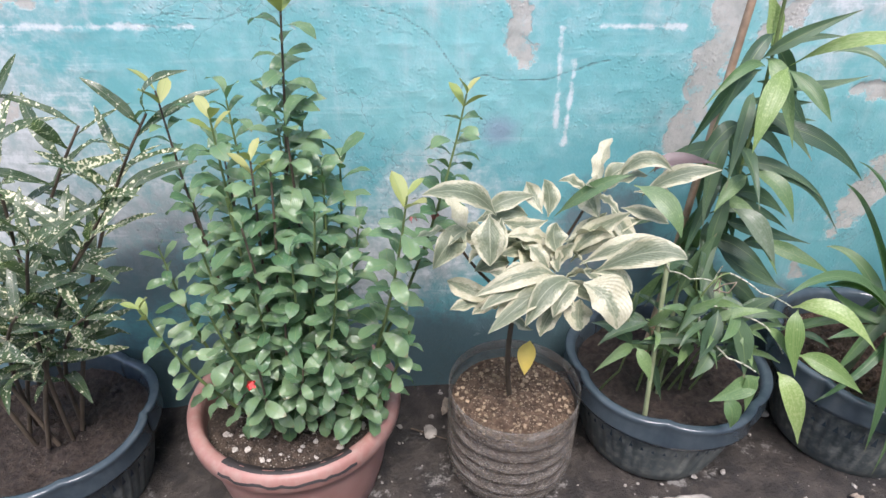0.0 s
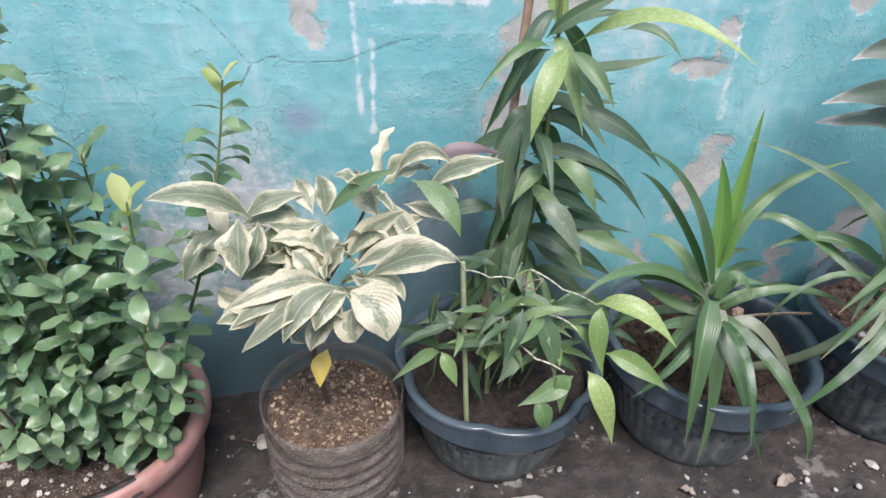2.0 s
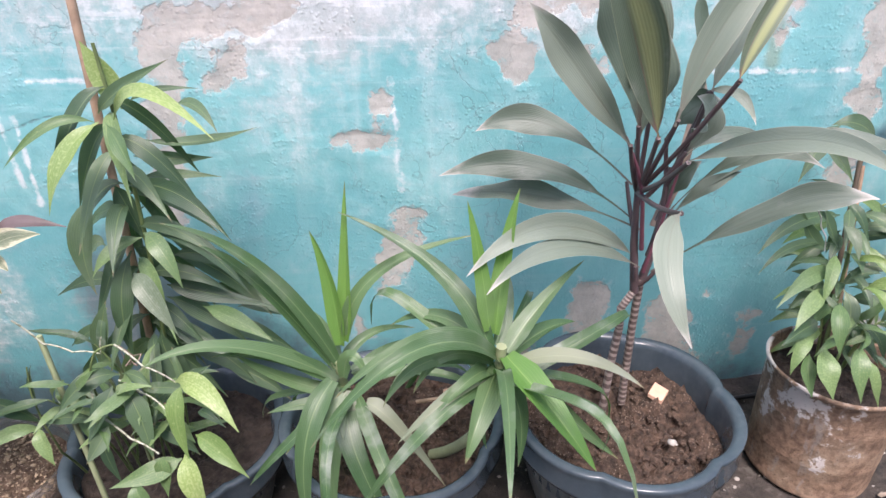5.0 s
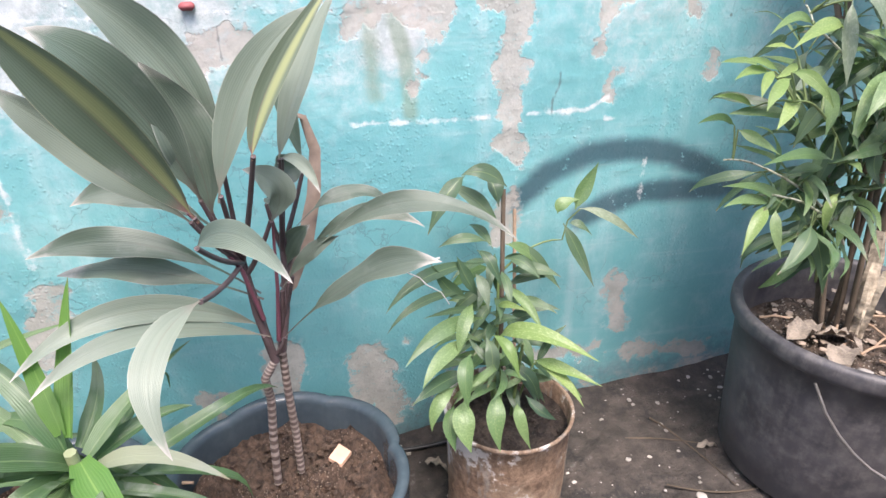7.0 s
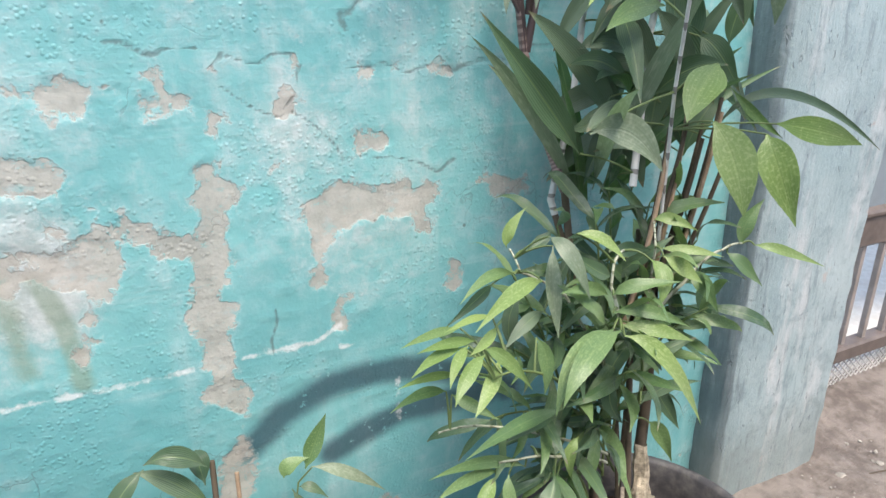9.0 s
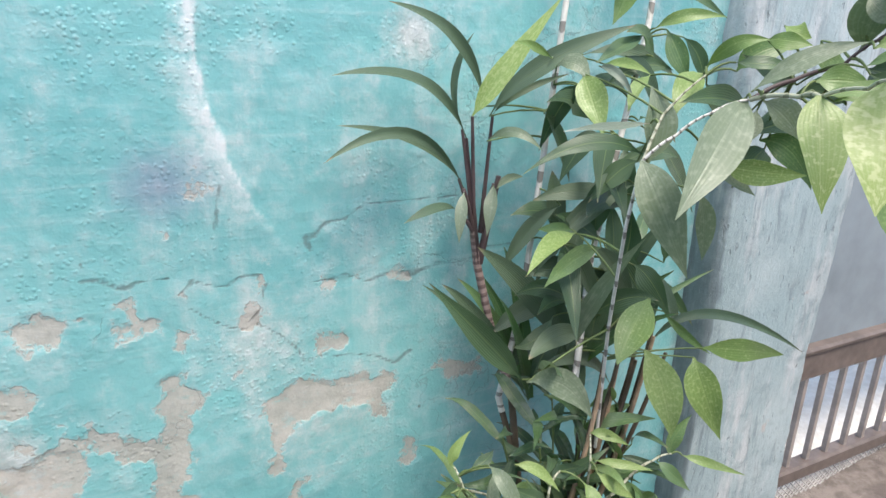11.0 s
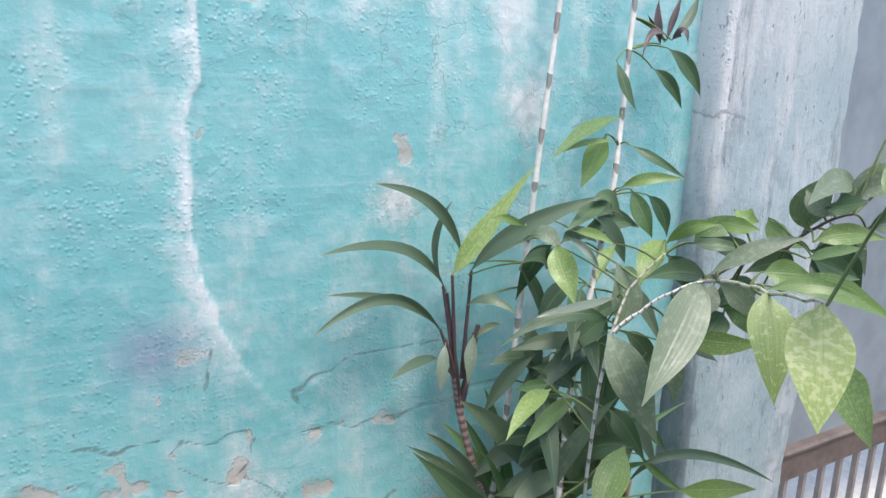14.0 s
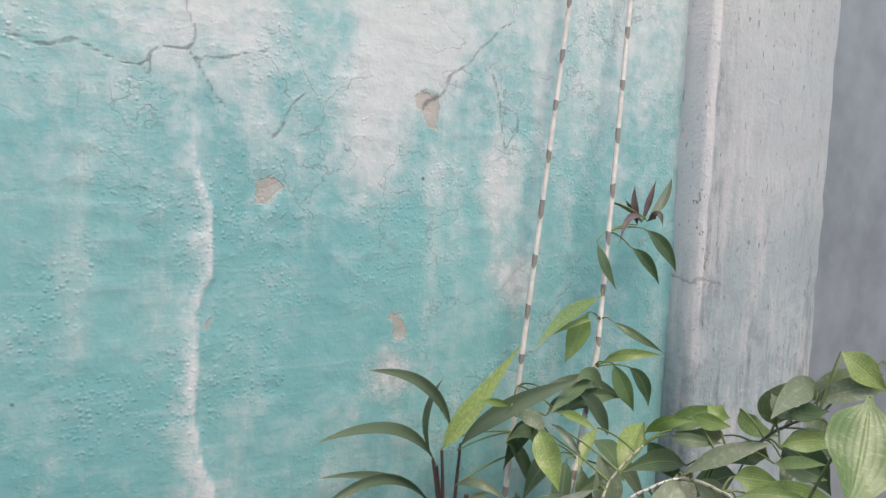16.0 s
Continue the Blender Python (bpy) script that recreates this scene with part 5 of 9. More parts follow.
CORDYLINE += [
    ('big', (1.52, 1.14, 0.544), (1.705, 1.06, 0.712), (1.888, 0.99, 0.66), 0.041),
    ('big', (1.531, 1.16, 0.545), (1.647, 1.14, 0.665), (1.763, 1.1, 0.648), 0.036),
    ('big', (1.549, 1.2, 0.622), (1.636, 1.22, 0.672), (1.721, 1.22, 0.654), 0.038),
    ('big', (1.515, 1.14, 0.533), (1.565, 1.12, 0.607), (1.62, 1.1, 0.648), 0.029),
    ('big', (1.506, 1.13, 0.442), (1.645, 1.03, 0.605), (1.759, 0.96, 0.655), 0.057),
    ('big', (1.524, 1.17, 0.54), (1.539, 1.17, 0.601), (1.577, 1.16, 0.646), 0.045),
]
CORD_TALL = []
CORD_TALL += [
    ('lit', (1.431, 1, 0.736), (1.353, 0.94, 0.897), (1.286, 0.88, 1.022), 0.065),
    ('tal', (1.416, 1.06, 0.706), (1.312, 1.03, 0.835), (1.23, 1, 0.932), 0.052),
    ('tal', (1.429, 1.08, 0.728), (1.368, 1.04, 0.899), (1.287, 1, 0.992), 0.079),
    ('tal', (1.434, 1.1, 0.701), (1.425, 1.08, 0.827), (1.386, 1.06, 0.94), 0.079),
    ('tal', (1.461, 1.12, 0.777), (1.409, 1.1, 0.932), (1.308, 1.07, 1.04), 0.072),
    ('pale', (1.458, 1.02, 0.754), (1.52, 1.03, 0.917), (1.625, 1.06, 1.005), 0.049),
    ('lit', (1.514, 0.97, 0.827), (1.546, 0.99, 0.917), (1.638, 1.02, 1.037), 0.030),
    ('pale', (1.54, 1.1, 0.777), (1.587, 1.12, 0.904), (1.655, 1.15, 1.022), 0.040),
    ('tal', (1.517, 1.1, 0.682), (1.536, 1.08, 0.745), (1.493, 1.04, 0.793), 0.051),
]
CORD_TALL += [
    ('tal', (1.579, 1.2, 0.73), (1.556, 1.2, 0.846), (1.539, 1.2, 0.917), 0.032),
]
CANE_TOP = []
CANE_TOP += [
    ('nar', (2.544, 1.325, 1.493), (2.444, 1.295, 1.588), (2.287, 1.265, 1.6), 0.028),
    ('nar', (2.543, 1.325, 1.403), (2.421, 1.285, 1.508), (2.265, 1.245, 1.477), 0.024),
    ('nar', (2.537, 1.335, 1.42), (2.439, 1.315, 1.492), (2.302, 1.295, 1.525), 0.018),
    ('nar', (2.571, 1.315, 1.548), (2.51, 1.305, 1.656), (2.383, 1.285, 1.706), 0.027),
    ('nar', (2.535, 1.325, 1.509), (2.517, 1.325, 1.591), (2.545, 1.315, 1.667), 0.017),
    ('spl', (2.543, 1.305, 1.533), (2.593, 1.285, 1.608), (2.687, 1.265, 1.734), 0.046),
    ('nar', (2.568, 1.29, 1.534), (2.629, 1.24, 1.616), (2.76, 1.17, 1.685), 0.041),
    ('nar', (2.589, 1.315, 1.534), (2.628, 1.295, 1.571), (2.708, 1.265, 1.605), 0.017),
    ('gry', (2.524, 1.22, 1.503), (2.549, 1.18, 1.522), (2.583, 1.15, 1.495), 0.022),
]
CANE_TOP += [
    ('gry', (2.538, 1.315, 1.401), (2.522, 1.295, 1.366), (2.515, 1.285, 1.315), 0.028),
    ('gry', (2.598, 1.315, 1.411), (2.584, 1.295, 1.374), (2.571, 1.285, 1.322), 0.031),
    ('nar', (2.603, 1.315, 1.397), (2.626, 1.315, 1.416), (2.66, 1.315, 1.42), 0.018),
    ('nar', (2.528, 1.325, 1.366), (2.481, 1.305, 1.378), (2.41, 1.285, 1.362), 0.024),
    ('spl', (2.637, 1.22, 1.631), (2.592, 1.21, 1.649), (2.549, 1.2, 1.653), 0.018),
    ('spk', (2.865, 1.25, 1.82), (2.75, 1.21, 1.794), (2.654, 1.18, 1.748), 0.035),
    ('spl', (2.856, 1.25, 1.775), (2.759, 1.22, 1.773), (2.673, 1.2, 1.753), 0.014),
    ('spl', (2.841, 1.26, 1.787), (2.817, 1.26, 1.742), (2.788, 1.26, 1.688), 0.055),
    ('lan', (2.902, 1.26, 1.767), (2.936, 1.22, 1.741), (2.997, 1.2, 1.705), 0.023),
]
CANE_TOP += [
    ('spl', (2.877, 1.25, 1.685), (2.91, 1.21, 1.706), (2.973, 1.18, 1.706), 0.029),
    ('spk', (2.895, 1.24, 1.684), (2.903, 1.21, 1.64), (2.911, 1.19, 1.596), 0.045),
    ('lan', (2.937, 1.24, 1.672), (2.973, 1.23, 1.637), (2.983, 1.22, 1.587), 0.038),
    ('lan', (2.826, 1.22, 1.673), (2.757, 1.2, 1.65), (2.694, 1.18, 1.625), 0.037),
    ('gry', (2.633, 1.2, 1.62), (2.646, 1.17, 1.624), (2.662, 1.15, 1.598), 0.037),
    ('spl', (2.655, 1.16, 1.61), (2.653, 1.13, 1.572), (2.657, 1.1, 1.521), 0.057),
    ('pale', (2.668, 1.14, 1.622), (2.67, 1.1, 1.612), (2.686, 1.08, 1.581), 0.015),
    ('spl', (2.712, 1.18, 1.624), (2.722, 1.14, 1.625), (2.735, 1.1, 1.612), 0.021),
    ('spl', (2.754, 1.12, 1.61), (2.712, 1.1, 1.589), (2.68, 1.08, 1.559), 0.026),
]
CANE_TOP += [
    ('spl', (2.846, 1.1, 1.614), (2.779, 1.07, 1.596), (2.744, 1.05, 1.555), 0.053),
    ('pale', (2.688, 1.04, 1.547), (2.602, 1.03, 1.546), (2.519, 1.02, 1.543), 0.015),
    ('lan', (2.702, 1.06, 1.497), (2.615, 1.08, 1.516), (2.515, 1.1, 1.472), 0.035),
    ('lan', (2.749, 1.12, 1.476), (2.724, 1.14, 1.453), (2.68, 1.15, 1.405), 0.047),
    ('gry', (2.692, 1.04, 1.488), (2.703, 1.04, 1.546), (2.699, 1.06, 1.598), 0.061),
    ('hgg', (2.777, 0.96, 1.588), (2.687, 0.92, 1.529), (2.6, 0.89, 1.45), 0.080),
    ('hgg', (2.66, 1.02, 1.498), (2.669, 0.98, 1.436), (2.717, 0.96, 1.333), 0.076),
    ('hng', (2.748, 0.84, 1.6), (2.725, 0.81, 1.543), (2.722, 0.79, 1.471), 0.075),
    ('hng', (2.703, 0.74, 1.619), (2.665, 0.71, 1.564), (2.642, 0.69, 1.5), 0.081),
]
CANE_TOP += [
    ('spk', (2.879, 0.82, 1.503), (2.89, 0.79, 1.446), (2.93, 0.77, 1.368), 0.070),
    ('hgs', (2.78, 0.98, 1.492), (2.815, 0.95, 1.486), (2.881, 0.92, 1.481), 0.050),
    ('gry', (2.77, 1, 1.499), (2.801, 0.98, 1.472), (2.833, 0.96, 1.446), 0.034),
    ('gry', (2.76, 0.94, 1.597), (2.8, 0.9, 1.641), (2.857, 0.86, 1.662), 0.035),
    ('spl', (2.781, 1.04, 1.623), (2.786, 1, 1.658), (2.82, 0.97, 1.664), 0.029),
    ('spl', (2.838, 0.99, 1.665), (2.843, 0.96, 1.664), (2.867, 0.94, 1.658), 0.033),
    ('spl', (2.856, 0.98, 1.684), (2.858, 0.96, 1.674), (2.876, 0.95, 1.668), 0.034),
    ('lan', (2.795, 1, 1.633), (2.815, 0.97, 1.632), (2.863, 0.95, 1.628), 0.027),
    ('spl', (2.798, 0.88, 1.614), (2.819, 0.86, 1.616), (2.846, 0.84, 1.612), 0.050),
]
CANE_TOP += [
    ('spl', (2.778, 0.86, 1.596), (2.816, 0.82, 1.609), (2.858, 0.78, 1.597), 0.027),
    ('spk', (2.859, 0.86, 1.632), (2.85, 0.82, 1.65), (2.851, 0.78, 1.663), 0.028),
    ('lan', (2.908, 0.88, 1.623), (2.934, 0.86, 1.609), (2.964, 0.84, 1.595), 0.046),
    ('lan', (2.962, 0.94, 1.68), (2.943, 0.93, 1.698), (2.927, 0.92, 1.715), 0.027),
    ('gry', (2.9, 0.9, 1.722), (2.904, 0.88, 1.702), (2.923, 0.86, 1.691), 0.034),
    ('lan', (2.92, 0.88, 1.702), (2.91, 0.85, 1.705), (2.918, 0.82, 1.716), 0.044),
    ('gry', (2.785, 0.94, 1.585), (2.806, 0.92, 1.567), (2.821, 0.9, 1.536), 0.050),
    ('gry', (2.83, 0.98, 1.569), (2.808, 0.97, 1.546), (2.786, 0.96, 1.523), 0.042),
    ('spl', (2.652, 1.14, 1.359), (2.584, 1.11, 1.356), (2.521, 1.08, 1.324), 0.039),
]
CANE_TOP += [
    ('spk', (2.662, 1.16, 1.359), (2.618, 1.15, 1.367), (2.577, 1.14, 1.373), 0.029),
    ('spk', (2.719, 1.15, 1.324), (2.635, 1.12, 1.319), (2.569, 1.1, 1.29), 0.044),
    ('lan', (2.762, 1.2, 1.313), (2.705, 1.2, 1.354), (2.653, 1.2, 1.376), 0.048),
    ('nar', (2.708, 1.2, 1.101), (2.635, 1.22, 1.221), (2.528, 1.24, 1.32), 0.053),
    ('lan', (2.567, 1.14, 1.109), (2.484, 1.13, 1.205), (2.38, 1.12, 1.319), 0.053),
    ('gry', (2.521, 1.06, 1.156), (2.565, 1.03, 1.159), (2.605, 1, 1.105), 0.058),
    ('pal', (2.785, 1.24, 1.073), (2.774, 1.25, 1.172), (2.75, 1.25, 1.266), 0.078),
    ('lan', (2.764, 1.2, 1.1), (2.787, 1.21, 1.202), (2.857, 1.22, 1.293), 0.069),
    ('nar', (2.709, 1.26, 1.295), (2.705, 1.27, 1.367), (2.692, 1.27, 1.437), 0.043),
]
CANE_TOP += [
    ('lan', (2.752, 1.2, 1.439), (2.754, 1.21, 1.379), (2.761, 1.22, 1.322), 0.058),
    ('hgs', (2.795, 1.1, 1.237), (2.724, 1.06, 1.207), (2.681, 1.04, 1.162), 0.078),
    ('lan', (2.81, 1.16, 1.277), (2.827, 1.13, 1.251), (2.852, 1.1, 1.189), 0.055),
    ('nar', (2.844, 1.14, 1.108), (2.954, 1.1, 1.179), (3.214, 1.07, 1.062), 0.024),
    ('spk', (2.854, 1.12, 1.195), (2.899, 1.1, 1.148), (2.948, 1.08, 1.108), 0.021),
    ('hgs', (2.902, 1.06, 1.139), (3, 1.05, 1.12), (3.123, 1.05, 1.084), 0.061),
    ('hgs', (2.779, 1.08, 1.15), (2.792, 1.04, 1.09), (2.807, 1.02, 1.003), 0.082),
    ('spl', (2.881, 1.06, 1.124), (2.885, 1.03, 1.07), (2.925, 1.01, 0.971), 0.074),
    ('lan', (2.824, 1.2, 1.211), (2.806, 1.2, 1.176), (2.79, 1.2, 1.14), 0.053),
]
CANE_TOP += [
    ('gry', (2.876, 1.1, 1.422), (2.901, 1.1, 1.361), (2.909, 1.1, 1.292), 0.046),
    ('nar', (2.696, 1.22, 1.033), (2.746, 1.24, 1.098), (2.822, 1.25, 1.126), 0.047),
    ('nar', (2.823, 1.2, 1.01), (2.727, 1.18, 1.098), (2.609, 1.16, 1.104), 0.034),
    ('lan', (2.827, 1.18, 1.073), (2.862, 1.18, 1.14), (2.925, 1.19, 1.184), 0.053),
    ('nar', (2.769, 1.24, 1.001), (2.737, 1.26, 1.127), (2.701, 1.27, 1.228), 0.052),
    ('lan', (2.809, 1.2, 1.238), (2.829, 1.2, 1.305), (2.822, 1.2, 1.374), 0.056),
    ('lan', (2.924, 1.2, 1.254), (2.937, 1.2, 1.313), (2.957, 1.19, 1.361), 0.048),
    ('lan', (2.668, 1.2, 1.184), (2.633, 1.2, 1.145), (2.584, 1.2, 1.139), 0.039),
]
CANE_CROWN = []
CANE_CROWN += [
    ('wth', (3.001, 1.3, 1.963), (2.987, 1.3, 2.007), (2.987, 1.3, 2.048), 0.036),
    ('wth', (3.017, 1.3, 1.971), (3.033, 1.3, 2.02), (3.049, 1.3, 2.063), 0.031),
    ('nar', (3.025, 1.3, 1.976), (3.079, 1.31, 2.011), (3.118, 1.32, 2.069), 0.024),
    ('wth', (3.006, 1.29, 1.978), (2.944, 1.27, 1.976), (2.915, 1.26, 1.925), 0.032),
    ('wth', (3.02, 1.29, 1.971), (3.029, 1.27, 1.987), (3.034, 1.26, 1.961), 0.041),
    ('wth', (3.014, 1.3, 1.968), (2.992, 1.31, 1.994), (2.97, 1.31, 2.018), 0.026),
    ('lan', (3.008, 1.29, 1.956), (3.053, 1.27, 1.916), (3.083, 1.26, 1.863), 0.036),
    ('lan', (2.975, 1.29, 1.915), (3.005, 1.27, 1.884), (3.034, 1.26, 1.837), 0.028),
    ('lan', (2.889, 1.3, 1.926), (2.896, 1.28, 1.879), (2.912, 1.26, 1.831), 0.024),
]
CANE_CROWN += [
    ('spk', (2.741, 0.68, 1.802), (2.696, 0.66, 1.753), (2.638, 0.64, 1.71), 0.088),
    ('spl', (2.969, 0.84, 1.796), (2.993, 0.82, 1.773), (3.027, 0.8, 1.739), 0.048),
    ('gry', (2.946, 0.86, 1.711), (2.978, 0.83, 1.737), (3.059, 0.8, 1.738), 0.044),
    ('gry', (2.985, 0.88, 1.733), (2.9, 0.86, 1.739), (2.812, 0.84, 1.712), 0.046),
    ('spl', (2.87, 0.86, 1.655), (2.908, 0.84, 1.668), (2.975, 0.82, 1.658), 0.036),
    ('lan', (2.997, 0.86, 1.664), (3.037, 0.84, 1.674), (3.099, 0.82, 1.654), 0.048),
    ('spk', (3.085, 0.84, 1.77), (3.099, 0.82, 1.746), (3.08, 0.8, 1.709), 0.056),
]
BRANCH_LEAVES = []
BRANCH_LEAVES += [
    ('lan', (2.933, 0.9, 1.628), (2.976, 0.88, 1.61), (3.015, 0.86, 1.551), 0.070),
    ('lan', (3.124, 0.92, 1.604), (2.993, 0.9, 1.612), (2.914, 0.88, 1.569), 0.065),
    ('gry', (2.95, 0.92, 1.654), (2.922, 0.9, 1.7), (2.943, 0.88, 1.745), 0.059),
    ('gry', (2.961, 0.88, 1.705), (2.994, 0.85, 1.741), (3.056, 0.82, 1.757), 0.052),
    ('spl', (3.014, 0.86, 1.779), (3.031, 0.84, 1.767), (3.061, 0.82, 1.732), 0.045),
    ('spl', (2.813, 0.86, 1.59), (2.867, 0.82, 1.595), (2.975, 0.78, 1.54), 0.044),
    ('lan', (2.867, 1.02, 1.562), (2.796, 1.02, 1.582), (2.719, 1.02, 1.577), 0.043),
    ('lan', (2.961, 0.99, 1.54), (2.886, 0.98, 1.547), (2.806, 0.97, 1.534), 0.053),
    ('lan', (2.963, 1.02, 1.601), (2.878, 1, 1.621), (2.792, 0.99, 1.644), 0.040),
]
BRANCH_LEAVES += [
    ('spk', (2.847, 1.04, 1.62), (2.868, 1.02, 1.649), (2.926, 1, 1.662), 0.042),
    ('lan', (2.888, 1, 1.508), (2.85, 0.99, 1.49), (2.803, 0.98, 1.456), 0.049),
    ('lan', (3.001, 0.96, 1.575), (2.939, 0.96, 1.595), (2.87, 0.96, 1.586), 0.048),
    ('spk', (2.942, 0.98, 1.666), (2.961, 0.97, 1.637), (3.01, 0.95, 1.617), 0.039),
    ('lan', (2.81, 1.06, 1.599), (2.831, 1.04, 1.573), (2.868, 1.02, 1.524), 0.044),
    ('gry', (3.051, 0.94, 1.655), (3.07, 0.92, 1.629), (3.094, 0.9, 1.572), 0.051),
    ('spk', (2.873, 1, 1.521), (2.906, 0.97, 1.508), (2.944, 0.95, 1.449), 0.050),
]
STAKED = []
STAKED += [
    ('spl', (0.59, 1.2, 0.751), (0.573, 1.2, 0.804), (0.553, 1.2, 0.854), 0.055),
    ('lan', (0.559, 1.18, 0.75), (0.606, 1.17, 0.79), (0.688, 1.16, 0.832), 0.034),
    ('lan', (0.602, 1.2, 0.762), (0.65, 1.2, 0.782), (0.713, 1.2, 0.781), 0.017),
    ('spl', (0.596, 1.15, 0.747), (0.687, 1.06, 0.814), (0.79, 0.99, 0.764), 0.034),
    ('lan', (0.685, 1.18, 0.761), (0.729, 1.15, 0.766), (0.761, 1.12, 0.733), 0.026),
    ('spl', (0.581, 1.13, 0.75), (0.54, 1.08, 0.711), (0.517, 1.05, 0.639), 0.051),
    ('spk', (0.587, 1.14, 0.743), (0.619, 1.1, 0.718), (0.641, 1.07, 0.681), 0.036),
    ('lan', (0.607, 1.21, 0.695), (0.691, 1.22, 0.685), (0.788, 1.22, 0.707), 0.029),
    ('lan', (0.579, 1.22, 0.662), (0.636, 1.23, 0.652), (0.704, 1.23, 0.653), 0.035),
]
STAKED += [
    ('lan', (0.573, 1.22, 0.618), (0.642, 1.22, 0.626), (0.715, 1.22, 0.618), 0.027),
    ('lan', (0.563, 1.19, 0.617), (0.671, 1.14, 0.622), (0.749, 1.1, 0.556), 0.047),
    ('spk', (0.56, 1.16, 0.741), (0.503, 1.13, 0.747), (0.442, 1.1, 0.693), 0.024),
    ('lan', (0.531, 1.16, 0.617), (0.498, 1.13, 0.547), (0.503, 1.12, 0.453), 0.053),
    ('lan', (0.542, 1.2, 0.616), (0.559, 1.19, 0.578), (0.576, 1.18, 0.524), 0.047),
    ('lan', (0.582, 1.22, 0.588), (0.603, 1.22, 0.552), (0.639, 1.22, 0.503), 0.044),
    ('spk', (0.59, 1.16, 0.54), (0.631, 1.12, 0.526), (0.658, 1.1, 0.467), 0.045),
    ('lan', (0.593, 1.18, 0.522), (0.677, 1.15, 0.527), (0.759, 1.12, 0.437), 0.043),
    ('spk', (0.585, 1.16, 0.531), (0.544, 1.13, 0.52), (0.514, 1.11, 0.484), 0.038),
]
STAKED += [
    ('lan', (0.56, 1.16, 0.505), (0.532, 1.13, 0.416), (0.534, 1.12, 0.311), 0.052),
    ('gry', (0.564, 1.14, 0.47), (0.597, 1.1, 0.45), (0.638, 1.08, 0.383), 0.054),
    ('lan', (0.589, 1.2, 0.408), (0.659, 1.2, 0.387), (0.778, 1.2, 0.351), 0.047),
    ('lan', (0.579, 1.18, 0.355), (0.638, 1.16, 0.312), (0.72, 1.14, 0.276), 0.049),
    ('spk', (0.656, 1.18, 0.368), (0.722, 1.15, 0.356), (0.787, 1.12, 0.328), 0.044),
    ('lan', (0.569, 1.17, 0.324), (0.584, 1.15, 0.251), (0.635, 1.14, 0.177), 0.060),
    ('lan', (0.506, 1.2, 0.414), (0.449, 1.2, 0.423), (0.386, 1.2, 0.392), 0.039),
    ('lan', (0.484, 1.22, 0.486), (0.463, 1.23, 0.488), (0.44, 1.24, 0.45), 0.041),
    ('lan', (0.581, 1.24, 0.46), (0.676, 1.26, 0.396), (0.746, 1.27, 0.291), 0.053),
]
STAKED += [
    ('lan', (0.545, 1.22, 0.52), (0.604, 1.24, 0.435), (0.645, 1.25, 0.334), 0.056),
    ('lan', (0.539, 1.22, 0.341), (0.576, 1.22, 0.254), (0.603, 1.2, 0.161), 0.060),
    ('lan', (0.644, 1.26, 0.369), (0.732, 1.28, 0.328), (0.813, 1.28, 0.254), 0.054),
    ('lan', (0.579, 1.24, 0.509), (0.637, 1.26, 0.461), (0.679, 1.27, 0.377), 0.052),
    ('lan', (0.572, 1.22, 0.368), (0.643, 1.22, 0.327), (0.707, 1.22, 0.254), 0.053),
    ('lan', (0.586, 1.2, 0.269), (0.658, 1.2, 0.24), (0.72, 1.18, 0.179), 0.053),
    ('lan', (0.601, 1.22, 0.459), (0.669, 1.24, 0.447), (0.744, 1.25, 0.389), 0.045),
    ('lan', (0.549, 1.24, 0.409), (0.517, 1.24, 0.313), (0.493, 1.23, 0.216), 0.052),
    ('lan', (0.636, 1.24, 0.283), (0.712, 1.26, 0.254), (0.793, 1.26, 0.191), 0.052),
]
STAKED += [
    ('lan', (0.562, 1.18, 0.256), (0.552, 1.16, 0.197), (0.576, 1.14, 0.136), 0.052),
    ('lan', (0.687, 1.28, 0.299), (0.752, 1.3, 0.285), (0.832, 1.3, 0.239), 0.045),
    ('lan', (0.566, 1.24, 0.556), (0.536, 1.24, 0.509), (0.549, 1.24, 0.422), 0.043),
    ('lan', (0.661, 1.2, 0.209), (0.723, 1.2, 0.177), (0.786, 1.18, 0.131), 0.047),
]
VINES = []
VINES += [
    ('lan', (0.53, 1.06, 0.305), (0.484, 1.03, 0.314), (0.448, 1, 0.274), 0.049),
    ('lan', (0.534, 1.06, 0.307), (0.565, 1.05, 0.307), (0.593, 1.03, 0.295), 0.029),
    ('lan', (0.529, 1.03, 0.306), (0.515, 1, 0.273), (0.491, 0.98, 0.229), 0.051),
    ('lan', (0.548, 1.03, 0.298), (0.576, 1, 0.256), (0.587, 0.98, 0.185), 0.056),
    ('lan', (0.519, 1, 0.242), (0.505, 0.98, 0.219), (0.481, 0.97, 0.187), 0.042),
    ('lan', (0.378, 1.04, 0.21), (0.338, 1.03, 0.264), (0.291, 1.03, 0.274), 0.043),
    ('spk', (0.379, 1.03, 0.212), (0.338, 1, 0.227), (0.293, 0.98, 0.201), 0.034),
    ('lan', (0.384, 1.03, 0.225), (0.44, 1.02, 0.245), (0.495, 1.01, 0.242), 0.034),
    ('spk', (0.38, 1.02, 0.222), (0.393, 1, 0.204), (0.405, 0.99, 0.166), 0.037),
]
